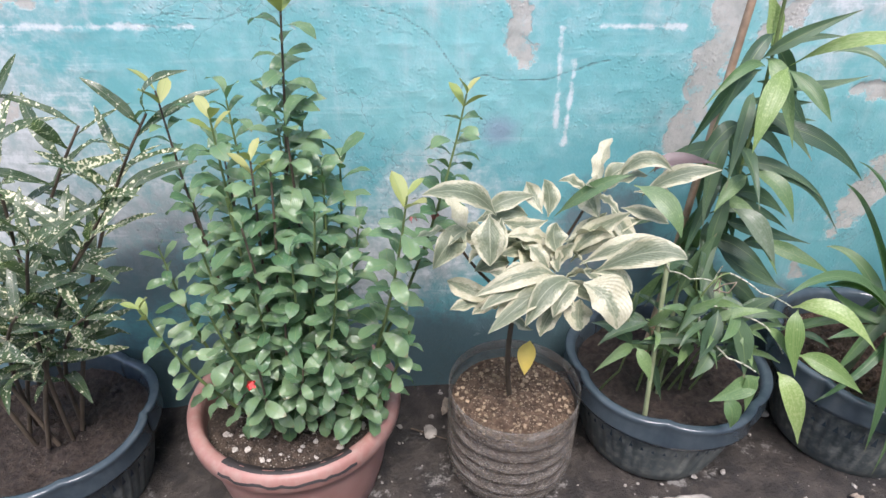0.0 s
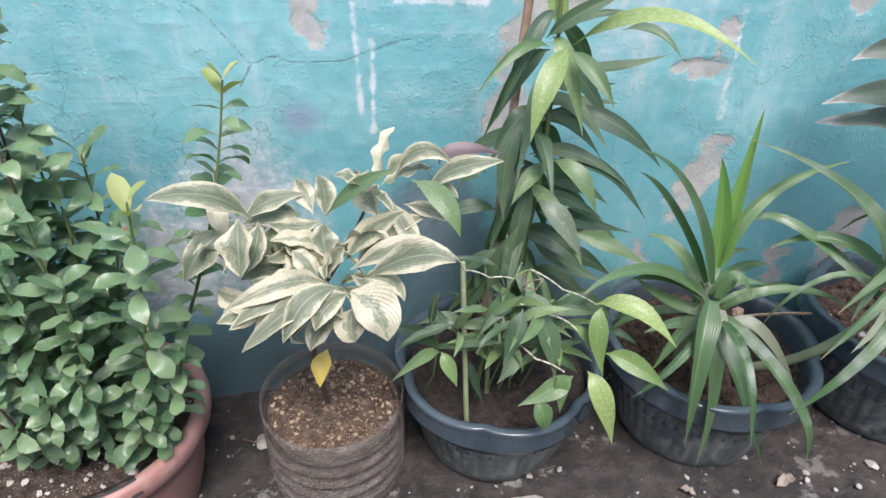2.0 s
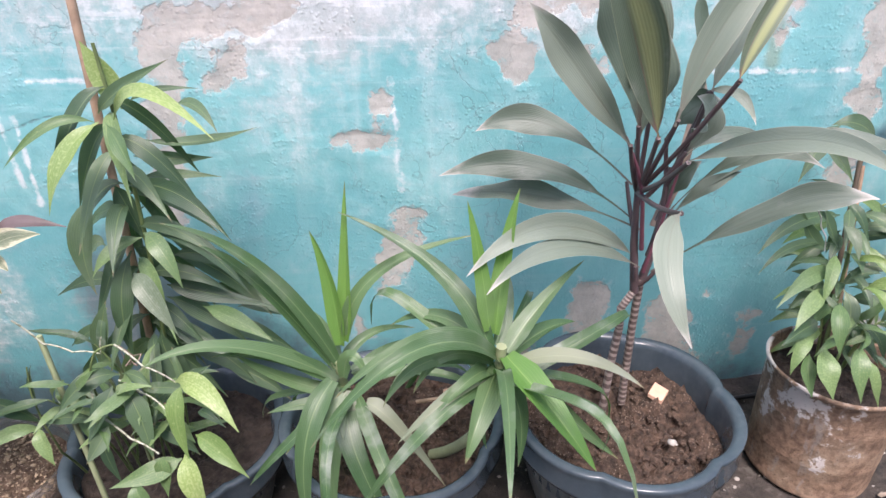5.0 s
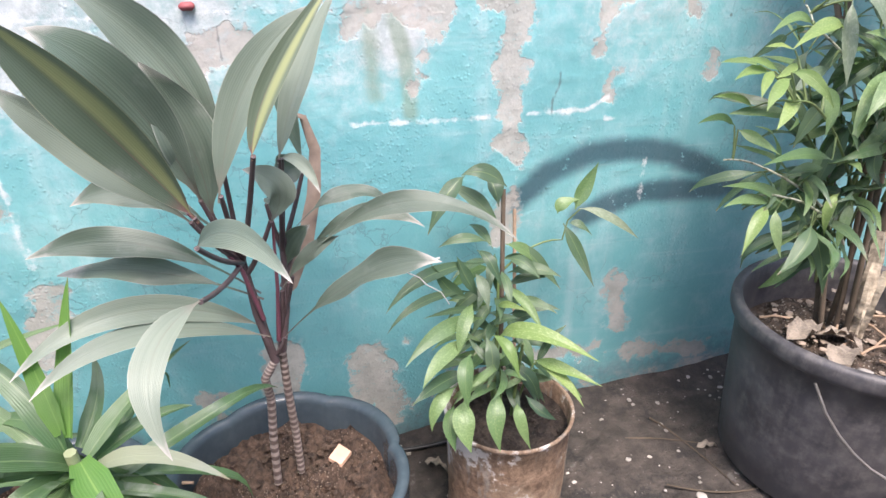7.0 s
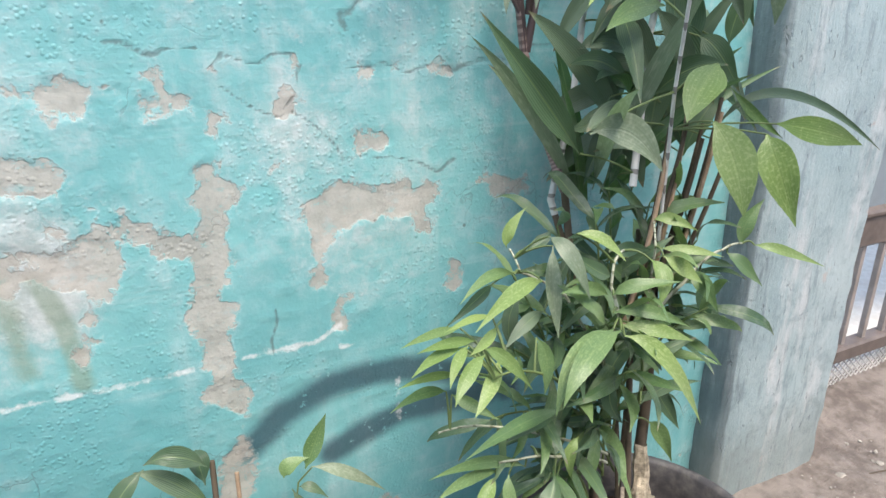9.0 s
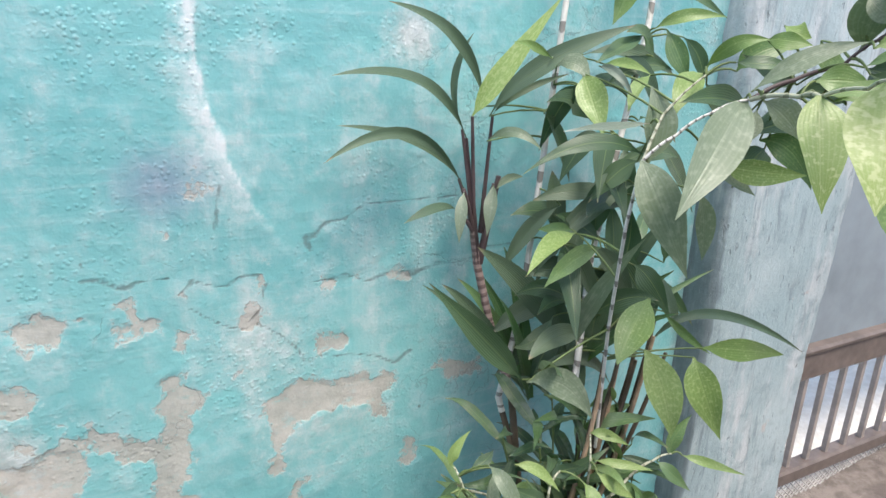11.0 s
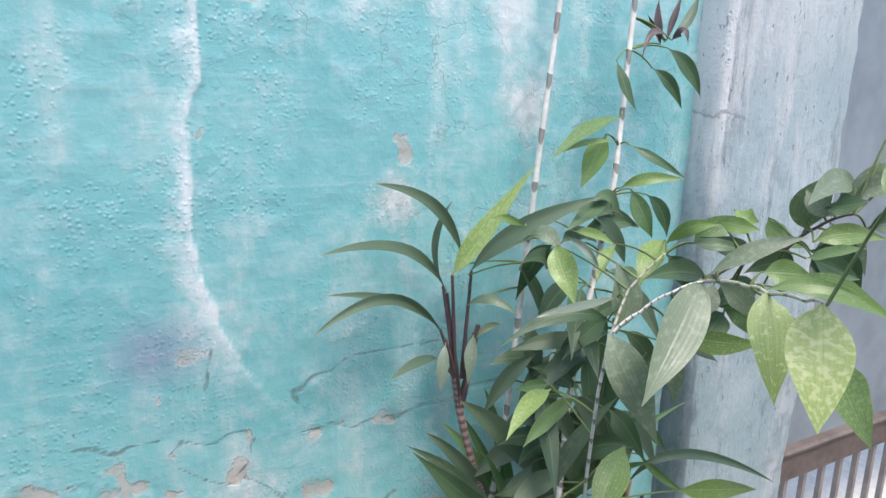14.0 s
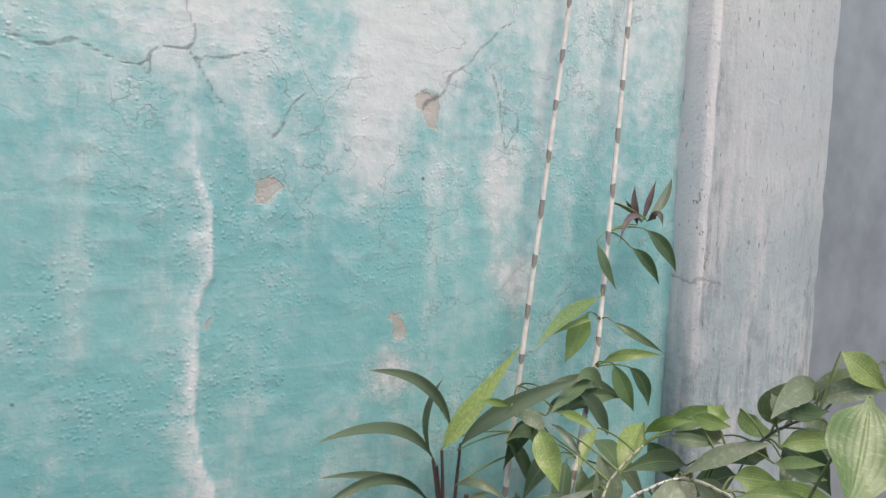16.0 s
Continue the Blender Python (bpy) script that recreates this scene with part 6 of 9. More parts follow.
VINES += [
    ('lan', (0.477, 1.1, 0.29), (0.497, 1.1, 0.371), (0.519, 1.1, 0.426), 0.048),
    ('lan', (0.423, 1.12, 0.329), (0.461, 1.12, 0.358), (0.486, 1.12, 0.374), 0.036),
    ('lan', (0.364, 1.06, 0.251), (0.369, 1.06, 0.296), (0.38, 1.06, 0.329), 0.023),
    ('lan', (0.438, 1.1, 0.261), (0.456, 1.1, 0.292), (0.469, 1.1, 0.323), 0.033),
    ('spl', (0.666, 1, 0.327), (0.654, 0.97, 0.286), (0.669, 0.95, 0.216), 0.047),
    ('spl', (0.653, 1, 0.332), (0.711, 0.96, 0.35), (0.765, 0.92, 0.298), 0.049),
    ('spl', (0.678, 0.97, 0.238), (0.722, 0.94, 0.233), (0.771, 0.91, 0.202), 0.050),
    ('spl', (0.651, 0.97, 0.194), (0.671, 0.93, 0.163), (0.695, 0.91, 0.072), 0.056),
    ('spk', (0.613, 1, 0.284), (0.644, 0.99, 0.266), (0.659, 0.97, 0.233), 0.025),
]
VINES += [
    ('lan', (0.68, 1, 0.265), (0.702, 0.98, 0.276), (0.73, 0.97, 0.255), 0.021),
    ('spk', (0.633, 0.99, 0.163), (0.587, 0.97, 0.155), (0.527, 0.95, 0.144), 0.055),
    ('spk', (0.553, 0.96, 0.138), (0.566, 0.94, 0.119), (0.571, 0.94, 0.079), 0.050),
    ('spk', (0.597, 0.98, 0.177), (0.604, 0.97, 0.155), (0.605, 0.96, 0.106), 0.039),
    ('lan', (0.447, 1.08, 0.134), (0.454, 1.06, 0.102), (0.472, 1.05, 0.049), 0.028),
    ('lan', (0.568, 1.04, 0.202), (0.612, 1.03, 0.182), (0.646, 1.02, 0.146), 0.044),
    ('lan', (0.447, 1.12, 0.186), (0.401, 1.13, 0.208), (0.354, 1.13, 0.193), 0.039),
    ('lan', (0.603, 1.08, 0.223), (0.633, 1.08, 0.267), (0.678, 1.08, 0.295), 0.039),
]
CARICATURE = []
CARICATURE += [
    ('var', (0.081, 1.02, 0.529), (0.029, 1, 0.584), (-0.047, 0.97, 0.597), 0.044),
    ('var', (0.067, 1, 0.542), (0.066, 0.97, 0.514), (0.066, 0.95, 0.472), 0.059),
    ('vgr', (0.034, 1.03, 0.495), (0.004, 1.01, 0.487), (-0.029, 0.99, 0.44), 0.051),
    ('var', (0.09, 1.02, 0.524), (0.084, 1, 0.491), (0.064, 0.98, 0.455), 0.041),
    ('vgr', (0.062, 1.06, 0.503), (0.1, 1.07, 0.53), (0.156, 1.08, 0.535), 0.034),
    ('var', (0.17, 1.06, 0.509), (0.157, 1.09, 0.53), (0.143, 1.1, 0.554), 0.038),
    ('var', (0.185, 1.08, 0.49), (0.188, 1.1, 0.523), (0.177, 1.11, 0.553), 0.038),
    ('grn', (0.19, 1.05, 0.51), (0.246, 1.03, 0.575), (0.306, 1.02, 0.604), 0.024),
    ('var', (0.276, 1.06, 0.496), (0.257, 1.08, 0.523), (0.247, 1.09, 0.546), 0.049),
]
CARICATURE += [
    ('var', (0.196, 1, 0.455), (0.185, 1.02, 0.484), (0.19, 1.03, 0.508), 0.046),
    ('var', (0.176, 0.98, 0.438), (0.155, 0.99, 0.467), (0.138, 1, 0.48), 0.034),
    ('var', (0.189, 0.99, 0.432), (0.201, 1, 0.464), (0.219, 1, 0.482), 0.032),
    ('var', (0.22, 1.02, 0.445), (0.258, 1.02, 0.493), (0.316, 1.02, 0.532), 0.041),
    ('vgr', (0.255, 1.06, 0.452), (0.297, 1.06, 0.477), (0.354, 1.06, 0.495), 0.035),
    ('var', (0.226, 0.98, 0.452), (0.296, 0.97, 0.495), (0.36, 0.96, 0.508), 0.039),
    ('vgr', (0.248, 0.97, 0.441), (0.324, 0.94, 0.501), (0.384, 0.92, 0.5), 0.050),
    ('var', (0.245, 0.97, 0.441), (0.289, 0.95, 0.448), (0.307, 0.93, 0.423), 0.027),
    ('var', (0.189, 0.98, 0.429), (0.127, 0.95, 0.455), (0.038, 0.92, 0.432), 0.042),
]
CARICATURE += [
    ('var', (0.19, 0.97, 0.431), (0.118, 0.94, 0.438), (0.048, 0.91, 0.409), 0.040),
    ('var', (0.199, 0.96, 0.439), (0.128, 0.92, 0.424), (0.061, 0.89, 0.376), 0.040),
    ('var', (0.207, 0.95, 0.441), (0.16, 0.92, 0.443), (0.122, 0.89, 0.389), 0.044),
    ('var', (0.223, 0.95, 0.429), (0.19, 0.92, 0.431), (0.17, 0.9, 0.4), 0.039),
    ('var', (0.209, 0.96, 0.4), (0.174, 0.94, 0.372), (0.157, 0.92, 0.341), 0.041),
    ('crm', (0.225, 0.94, 0.44), (0.26, 0.91, 0.428), (0.278, 0.89, 0.38), 0.070),
    ('crm', (0.228, 0.95, 0.399), (0.222, 0.93, 0.377), (0.228, 0.92, 0.355), 0.053),
    ('yel', (0.171, 1.05, 0.219), (0.161, 1.02, 0.207), (0.155, 1, 0.173), 0.036),
    ('var', (0.307, 1.1, 0.553), (0.346, 1.09, 0.6), (0.394, 1.07, 0.587), 0.032),
]
CARICATURE += [
    ('vgr', (0.298, 1.12, 0.535), (0.314, 1.13, 0.556), (0.352, 1.13, 0.569), 0.034),
    ('mar', (0.379, 1.11, 0.565), (0.41, 1.11, 0.59), (0.494, 1.11, 0.579), 0.028),
    ('var', (0.357, 1.09, 0.527), (0.403, 1.07, 0.576), (0.478, 1.06, 0.592), 0.037),
    ('grn', (0.33, 1.07, 0.559), (0.374, 1.02, 0.546), (0.4, 0.99, 0.496), 0.036),
    ('vgr', (0.298, 1.08, 0.514), (0.316, 1.05, 0.482), (0.341, 1.03, 0.447), 0.036),
    ('var', (0.318, 1.08, 0.508), (0.36, 1.06, 0.505), (0.397, 1.04, 0.496), 0.032),
    ('var', (0.34, 1.09, 0.535), (0.381, 1.07, 0.542), (0.406, 1.06, 0.526), 0.023),
    ('vgr', (0.147, 1.08, 0.494), (0.108, 1.08, 0.504), (0.053, 1.08, 0.483), 0.039),
    ('vgr', (0.181, 1.06, 0.496), (0.141, 1.06, 0.484), (0.098, 1.05, 0.502), 0.034),
]
CARICATURE += [
    ('vgr', (0.106, 1.08, 0.483), (0.101, 1.07, 0.445), (0.121, 1.06, 0.423), 0.052),
    ('var', (0.114, 1.04, 0.416), (0.088, 1.03, 0.426), (0.047, 1.02, 0.413), 0.045),
    ('var', (0.218, 1.06, 0.438), (0.255, 1.07, 0.464), (0.294, 1.08, 0.499), 0.036),
    ('vgr', (0.124, 1.06, 0.404), (0.145, 1.08, 0.438), (0.14, 1.09, 0.479), 0.042),
    ('var', (0.233, 1.06, 0.403), (0.276, 1.07, 0.445), (0.319, 1.07, 0.454), 0.038),
]
STRAP_A = []
STRAP_A += [
    ('young', (0.926, 1.09, 0.33), (0.915, 1.11, 0.453), (0.889, 1.12, 0.553), 0.039),
    ('young', (0.936, 1.09, 0.338), (0.944, 1.12, 0.472), (0.955, 1.14, 0.635), 0.033),
    ('drac', (0.937, 1.09, 0.352), (1.005, 1.12, 0.467), (1.185, 1.16, 0.515), 0.033),
    ('drac', (0.919, 1.08, 0.295), (0.812, 1.06, 0.51), (0.684, 1.02, 0.624), 0.035),
    ('drac', (0.915, 1.08, 0.281), (0.806, 1.08, 0.463), (0.716, 1.07, 0.558), 0.035),
    ('drac', (0.907, 1.07, 0.273), (0.746, 1.02, 0.387), (0.612, 0.97, 0.381), 0.038),
    ('drac', (0.915, 1.07, 0.262), (0.82, 1.05, 0.336), (0.716, 1.02, 0.367), 0.036),
    ('drac', (0.916, 1.07, 0.233), (0.821, 1.06, 0.282), (0.743, 1.05, 0.35), 0.033),
    ('drac', (0.911, 1.06, 0.22), (0.847, 1.05, 0.225), (0.785, 1.04, 0.216), 0.030),
]
STRAP_A += [
    ('drac', (0.911, 1.05, 0.28), (0.863, 0.96, 0.197), (0.866, 0.92, 0.012), 0.051),
    ('drac', (0.923, 1.05, 0.251), (0.903, 0.95, 0.14), (0.9, 0.91, -0.055), 0.051),
    ('drac', (0.933, 1.05, 0.222), (0.96, 0.96, 0.151), (1.049, 0.91, -0.058), 0.056),
    ('drac', (0.93, 1.06, 0.278), (0.95, 1.05, 0.334), (0.982, 1.03, 0.292), 0.033),
    ('pdr', (0.941, 1.05, 0.254), (0.936, 1.03, 0.212), (0.947, 1.02, 0.165), 0.030),
    ('pdr', (0.97, 1.04, 0.232), (1.026, 1, 0.21), (1.114, 0.97, 0.079), 0.031),
    ('drac', (0.943, 1.08, 0.278), (1.003, 1.1, 0.281), (1.081, 1.11, 0.255), 0.026),
    ('drac', (0.924, 1.09, 0.272), (0.976, 1.14, 0.315), (1.063, 1.18, 0.299), 0.028),
    ('drac', (0.918, 1.1, 0.264), (0.879, 1.16, 0.328), (0.831, 1.2, 0.34), 0.035),
]
STRAP_A += [
    ('drac', (0.943, 1.1, 0.249), (1.036, 1.16, 0.271), (1.14, 1.2, 0.239), 0.035),
    ('drac', (0.908, 1.06, 0.256), (0.859, 1.04, 0.202), (0.812, 1.02, 0.13), 0.035),
]
STRAP_B = []
STRAP_B += [
    ('young', (1.189, 0.98, 0.43), (1.174, 1, 0.545), (1.154, 1.02, 0.646), 0.031),
    ('young', (1.198, 0.98, 0.423), (1.217, 1.02, 0.55), (1.238, 1.04, 0.656), 0.035),
    ('drac', (1.191, 0.97, 0.395), (1.11, 1.04, 0.51), (0.941, 1.13, 0.582), 0.043),
    ('drac', (1.2, 0.96, 0.393), (1.085, 0.87, 0.498), (0.953, 0.82, 0.439), 0.036),
    ('drac', (1.204, 0.96, 0.385), (1.071, 0.84, 0.504), (0.919, 0.78, 0.386), 0.040),
    ('young', (1.214, 0.95, 0.4), (1.274, 0.86, 0.363), (1.332, 0.8, 0.296), 0.055),
    ('drac', (1.199, 0.95, 0.374), (1.164, 0.87, 0.354), (1.137, 0.82, 0.302), 0.053),
    ('drac', (1.217, 0.97, 0.392), (1.285, 1.03, 0.448), (1.367, 1.09, 0.494), 0.041),
    ('drac', (1.223, 0.98, 0.374), (1.29, 1.03, 0.39), (1.354, 1.06, 0.385), 0.038),
]
STRAP_B += [
    ('pdr', (1.23, 0.96, 0.378), (1.329, 0.92, 0.414), (1.423, 0.89, 0.374), 0.032),
    ('pdr', (1.191, 0.95, 0.368), (1.116, 0.88, 0.378), (1.037, 0.84, 0.33), 0.029),
    ('drac', (1.193, 0.96, 0.38), (1.117, 0.92, 0.429), (1.062, 0.88, 0.391), 0.031),
    ('drac', (1.214, 0.95, 0.348), (1.237, 0.92, 0.295), (1.234, 0.9, 0.202), 0.035),
    ('drac', (1.234, 0.98, 0.343), (1.313, 0.96, 0.271), (1.426, 0.95, 0.156), 0.047),
    ('drac', (1.179, 0.97, 0.376), (1.081, 0.9, 0.433), (1.017, 0.85, 0.393), 0.033),
    ('drac', (1.187, 0.99, 0.382), (1.109, 1.05, 0.414), (1.021, 1.08, 0.377), 0.037),
    ('drac', (1.202, 0.99, 0.392), (1.226, 1.05, 0.449), (1.22, 1.08, 0.499), 0.033),
    ('drac', (1.187, 0.96, 0.36), (1.148, 0.9, 0.395), (1.073, 0.86, 0.342), 0.033),
]
STRAP_B += [
    ('drac', (1.208, 0.96, 0.381), (1.171, 0.92, 0.339), (1.179, 0.9, 0.248), 0.033),
    ('drac', (1.221, 0.98, 0.357), (1.273, 1, 0.315), (1.326, 1, 0.244), 0.035),
]
TIN = []
TIN += [
    ('spl', (1.903, 1.1, 0.404), (1.947, 1.04, 0.447), (2.033, 0.98, 0.414), 0.049),
    ('spl', (1.959, 1.06, 0.368), (1.993, 1.02, 0.376), (2.049, 0.98, 0.357), 0.035),
    ('spl', (1.963, 1.05, 0.368), (1.995, 1.01, 0.358), (2.021, 0.98, 0.318), 0.031),
    ('spl', (1.882, 1.08, 0.425), (1.899, 1.04, 0.418), (1.912, 1.02, 0.372), 0.032),
    ('spk', (1.835, 1.06, 0.405), (1.814, 1.02, 0.388), (1.816, 1, 0.339), 0.042),
    ('spk', (1.82, 1.04, 0.319), (1.809, 1, 0.299), (1.815, 0.98, 0.256), 0.058),
    ('spk', (1.886, 1.04, 0.324), (1.865, 1, 0.297), (1.871, 0.98, 0.246), 0.050),
    ('spk', (1.801, 1.05, 0.3), (1.787, 1.02, 0.279), (1.792, 1, 0.244), 0.040),
    ('spk', (1.931, 1.06, 0.271), (1.927, 1.03, 0.252), (1.946, 1.02, 0.194), 0.036),
]
TIN += [
    ('lan', (1.955, 1.08, 0.27), (1.973, 1.05, 0.253), (2.002, 1.04, 0.236), 0.031),
    ('lan', (1.89, 1.2, 0.512), (1.773, 1.15, 0.523), (1.706, 1.12, 0.482), 0.039),
    ('lan', (1.877, 1.18, 0.461), (1.765, 1.13, 0.484), (1.703, 1.1, 0.45), 0.026),
    ('lan', (1.896, 1.18, 0.415), (1.831, 1.15, 0.443), (1.769, 1.12, 0.454), 0.021),
    ('spk', (1.888, 1.16, 0.41), (1.792, 1.1, 0.438), (1.726, 1.06, 0.403), 0.043),
    ('spk', (1.85, 1.12, 0.396), (1.781, 1.06, 0.406), (1.746, 1.03, 0.374), 0.042),
    ('lan', (1.839, 1.1, 0.332), (1.776, 1.05, 0.356), (1.725, 1.02, 0.347), 0.043),
    ('lan', (1.884, 1.2, 0.54), (1.902, 1.17, 0.528), (1.918, 1.15, 0.482), 0.031),
    ('gry', (1.871, 1.16, 0.511), (1.877, 1.13, 0.499), (1.881, 1.11, 0.464), 0.032),
]
TIN += [
    ('lan', (1.901, 1.14, 0.403), (1.922, 1.13, 0.422), (1.943, 1.12, 0.424), 0.024),
    ('spl', (1.917, 1.16, 0.431), (1.928, 1.13, 0.454), (1.957, 1.11, 0.446), 0.020),
    ('spk', (1.861, 1.14, 0.459), (1.833, 1.1, 0.441), (1.818, 1.08, 0.395), 0.039),
    ('lan', (1.882, 1.12, 0.393), (1.887, 1.09, 0.361), (1.871, 1.07, 0.319), 0.041),
    ('lan', (1.855, 1.16, 0.461), (1.818, 1.16, 0.488), (1.79, 1.16, 0.538), 0.038),
    ('lan', (1.878, 1.16, 0.459), (1.853, 1.17, 0.505), (1.842, 1.18, 0.537), 0.039),
    ('spk', (1.809, 1.06, 0.337), (1.766, 1.03, 0.325), (1.756, 1.02, 0.282), 0.037),
    ('lan', (1.942, 1.12, 0.308), (1.97, 1.1, 0.292), (1.986, 1.09, 0.242), 0.042),
    ('lan', (1.995, 1.27, 0.506), (2.028, 1.25, 0.474), (2.073, 1.23, 0.417), 0.045),
]
TIN += [
    ('lan', (2.087, 1.26, 0.548), (2.111, 1.23, 0.496), (2.14, 1.21, 0.428), 0.039),
    ('spk', (2.077, 1.27, 0.567), (2.089, 1.27, 0.588), (2.12, 1.27, 0.592), 0.039),
    ('spk', (2.115, 1.27, 0.572), (2.138, 1.28, 0.613), (2.159, 1.28, 0.66), 0.044),
    ('gry', (2.125, 1.27, 0.573), (2.182, 1.25, 0.558), (2.237, 1.23, 0.514), 0.034),
    ('lan', (2.1, 1.26, 0.547), (2.119, 1.25, 0.545), (2.141, 1.24, 0.525), 0.026),
]
BUCKET_LOW = []
BUCKET_LOW += [
    ('spl', (2.438, 1.14, 0.974), (2.442, 1.14, 1.004), (2.469, 1.14, 1.03), 0.029),
    ('lan', (2.46, 1.12, 0.972), (2.49, 1.12, 0.983), (2.502, 1.12, 0.998), 0.033),
    ('spk', (2.429, 1.1, 0.946), (2.375, 1.08, 0.96), (2.325, 1.06, 0.939), 0.027),
    ('lan', (2.401, 1.12, 0.927), (2.364, 1.1, 0.918), (2.308, 1.08, 0.898), 0.027),
    ('spl', (2.453, 1.06, 0.945), (2.388, 1.03, 0.953), (2.32, 1, 0.928), 0.037),
    ('spl', (2.362, 1.05, 0.915), (2.318, 1.03, 0.926), (2.277, 1.01, 0.929), 0.019),
    ('spk', (2.327, 1.08, 0.888), (2.276, 1.06, 0.9), (2.227, 1.04, 0.903), 0.022),
    ('spl', (2.331, 1.04, 0.886), (2.282, 1.02, 0.905), (2.234, 1, 0.913), 0.023),
    ('spl', (2.306, 1.03, 0.886), (2.259, 1.01, 0.894), (2.22, 0.99, 0.888), 0.024),
]
BUCKET_LOW += [
    ('spl', (2.315, 1.03, 0.888), (2.287, 1.01, 0.879), (2.27, 0.99, 0.86), 0.025),
    ('spl', (2.329, 1.01, 0.889), (2.348, 0.98, 0.883), (2.369, 0.96, 0.847), 0.031),
    ('spl', (2.331, 1.01, 0.88), (2.293, 0.99, 0.869), (2.269, 0.97, 0.846), 0.033),
    ('spl', (2.364, 1.03, 0.854), (2.333, 1, 0.835), (2.302, 0.98, 0.813), 0.034),
    ('spl', (2.371, 1.05, 0.896), (2.342, 1.03, 0.887), (2.315, 1.02, 0.881), 0.024),
    ('spl', (2.315, 1.06, 0.823), (2.264, 1.04, 0.848), (2.213, 1.02, 0.854), 0.019),
    ('spk', (2.303, 1.08, 0.788), (2.256, 1.06, 0.808), (2.208, 1.04, 0.808), 0.026),
    ('spk', (2.312, 1.08, 0.78), (2.335, 1.06, 0.768), (2.364, 1.04, 0.748), 0.031),
    ('gry', (2.474, 1.08, 1.006), (2.484, 1.04, 0.987), (2.504, 1.02, 0.93), 0.043),
]
BUCKET_LOW += [
    ('gry', (2.497, 1.1, 0.981), (2.48, 1.07, 0.926), (2.479, 1.05, 0.862), 0.039),
    ('spl', (2.509, 1.06, 1.011), (2.541, 1.04, 1.002), (2.564, 1.02, 0.974), 0.030),
    ('lan', (2.564, 1.04, 0.939), (2.533, 1.04, 0.956), (2.494, 1.04, 0.987), 0.036),
    ('spk', (2.553, 1.02, 0.919), (2.581, 1, 0.936), (2.634, 0.98, 0.938), 0.033),
    ('spk', (2.561, 1.04, 0.909), (2.515, 1.03, 0.933), (2.465, 1.02, 0.939), 0.032),
    ('lan', (2.585, 1.06, 0.96), (2.611, 1.06, 0.968), (2.652, 1.06, 0.959), 0.038),
    ('spl', (2.629, 1.03, 0.959), (2.628, 1, 0.94), (2.615, 0.99, 0.906), 0.041),
    ('spl', (2.676, 1.05, 0.949), (2.7, 1.03, 0.931), (2.729, 1.02, 0.906), 0.040),
    ('spl', (2.694, 1.08, 0.949), (2.732, 1.05, 0.951), (2.775, 1.03, 0.938), 0.025),
]
BUCKET_LOW += [
    ('spl', (2.695, 1.1, 0.993), (2.716, 1.08, 0.996), (2.746, 1.06, 0.979), 0.031),
    ('spk', (2.722, 1.12, 0.997), (2.761, 1.12, 1.009), (2.802, 1.12, 1.012), 0.035),
    ('spk', (2.737, 1.05, 0.905), (2.747, 1.03, 0.893), (2.763, 1.01, 0.853), 0.044),
    ('lan', (2.792, 1.08, 0.869), (2.792, 1.06, 0.84), (2.786, 1.05, 0.798), 0.044),
    ('spk', (2.84, 1.04, 0.945), (2.839, 1.04, 0.979), (2.873, 1.04, 1.013), 0.044),
    ('spl', (2.857, 1.03, 0.944), (2.89, 1, 0.937), (2.959, 0.98, 0.907), 0.027),
    ('spk', (2.818, 1.05, 0.93), (2.836, 1.03, 0.911), (2.872, 1.02, 0.874), 0.040),
    ('spk', (2.539, 0.98, 0.881), (2.452, 0.94, 0.883), (2.407, 0.92, 0.837), 0.051),
    ('spk', (2.542, 1, 0.873), (2.45, 0.96, 0.868), (2.411, 0.94, 0.812), 0.046),
]
BUCKET_LOW += [
    ('spk', (2.556, 1.02, 0.888), (2.598, 0.99, 0.894), (2.653, 0.97, 0.866), 0.033),
    ('spl', (2.561, 1.01, 0.871), (2.604, 0.98, 0.866), (2.652, 0.96, 0.848), 0.037),
    ('spl', (2.546, 0.98, 0.871), (2.593, 0.94, 0.837), (2.643, 0.92, 0.738), 0.043),
    ('spk', (2.596, 1.02, 0.857), (2.607, 1, 0.832), (2.617, 0.98, 0.794), 0.055),
    ('lan', (2.651, 1.04, 0.684), (2.683, 1.02, 0.721), (2.73, 1, 0.727), 0.033),
    ('lan', (2.679, 1.06, 0.724), (2.703, 1.04, 0.673), (2.731, 1.03, 0.624), 0.046),
    ('spk', (2.736, 1.1, 0.582), (2.758, 1.09, 0.555), (2.782, 1.08, 0.496), 0.048),
    ('lan', (2.61, 1.06, 0.738), (2.592, 1.05, 0.703), (2.616, 1.04, 0.663), 0.045),
    ('spk', (2.485, 1.04, 0.724), (2.385, 1, 0.755), (2.294, 0.97, 0.754), 0.034),
]
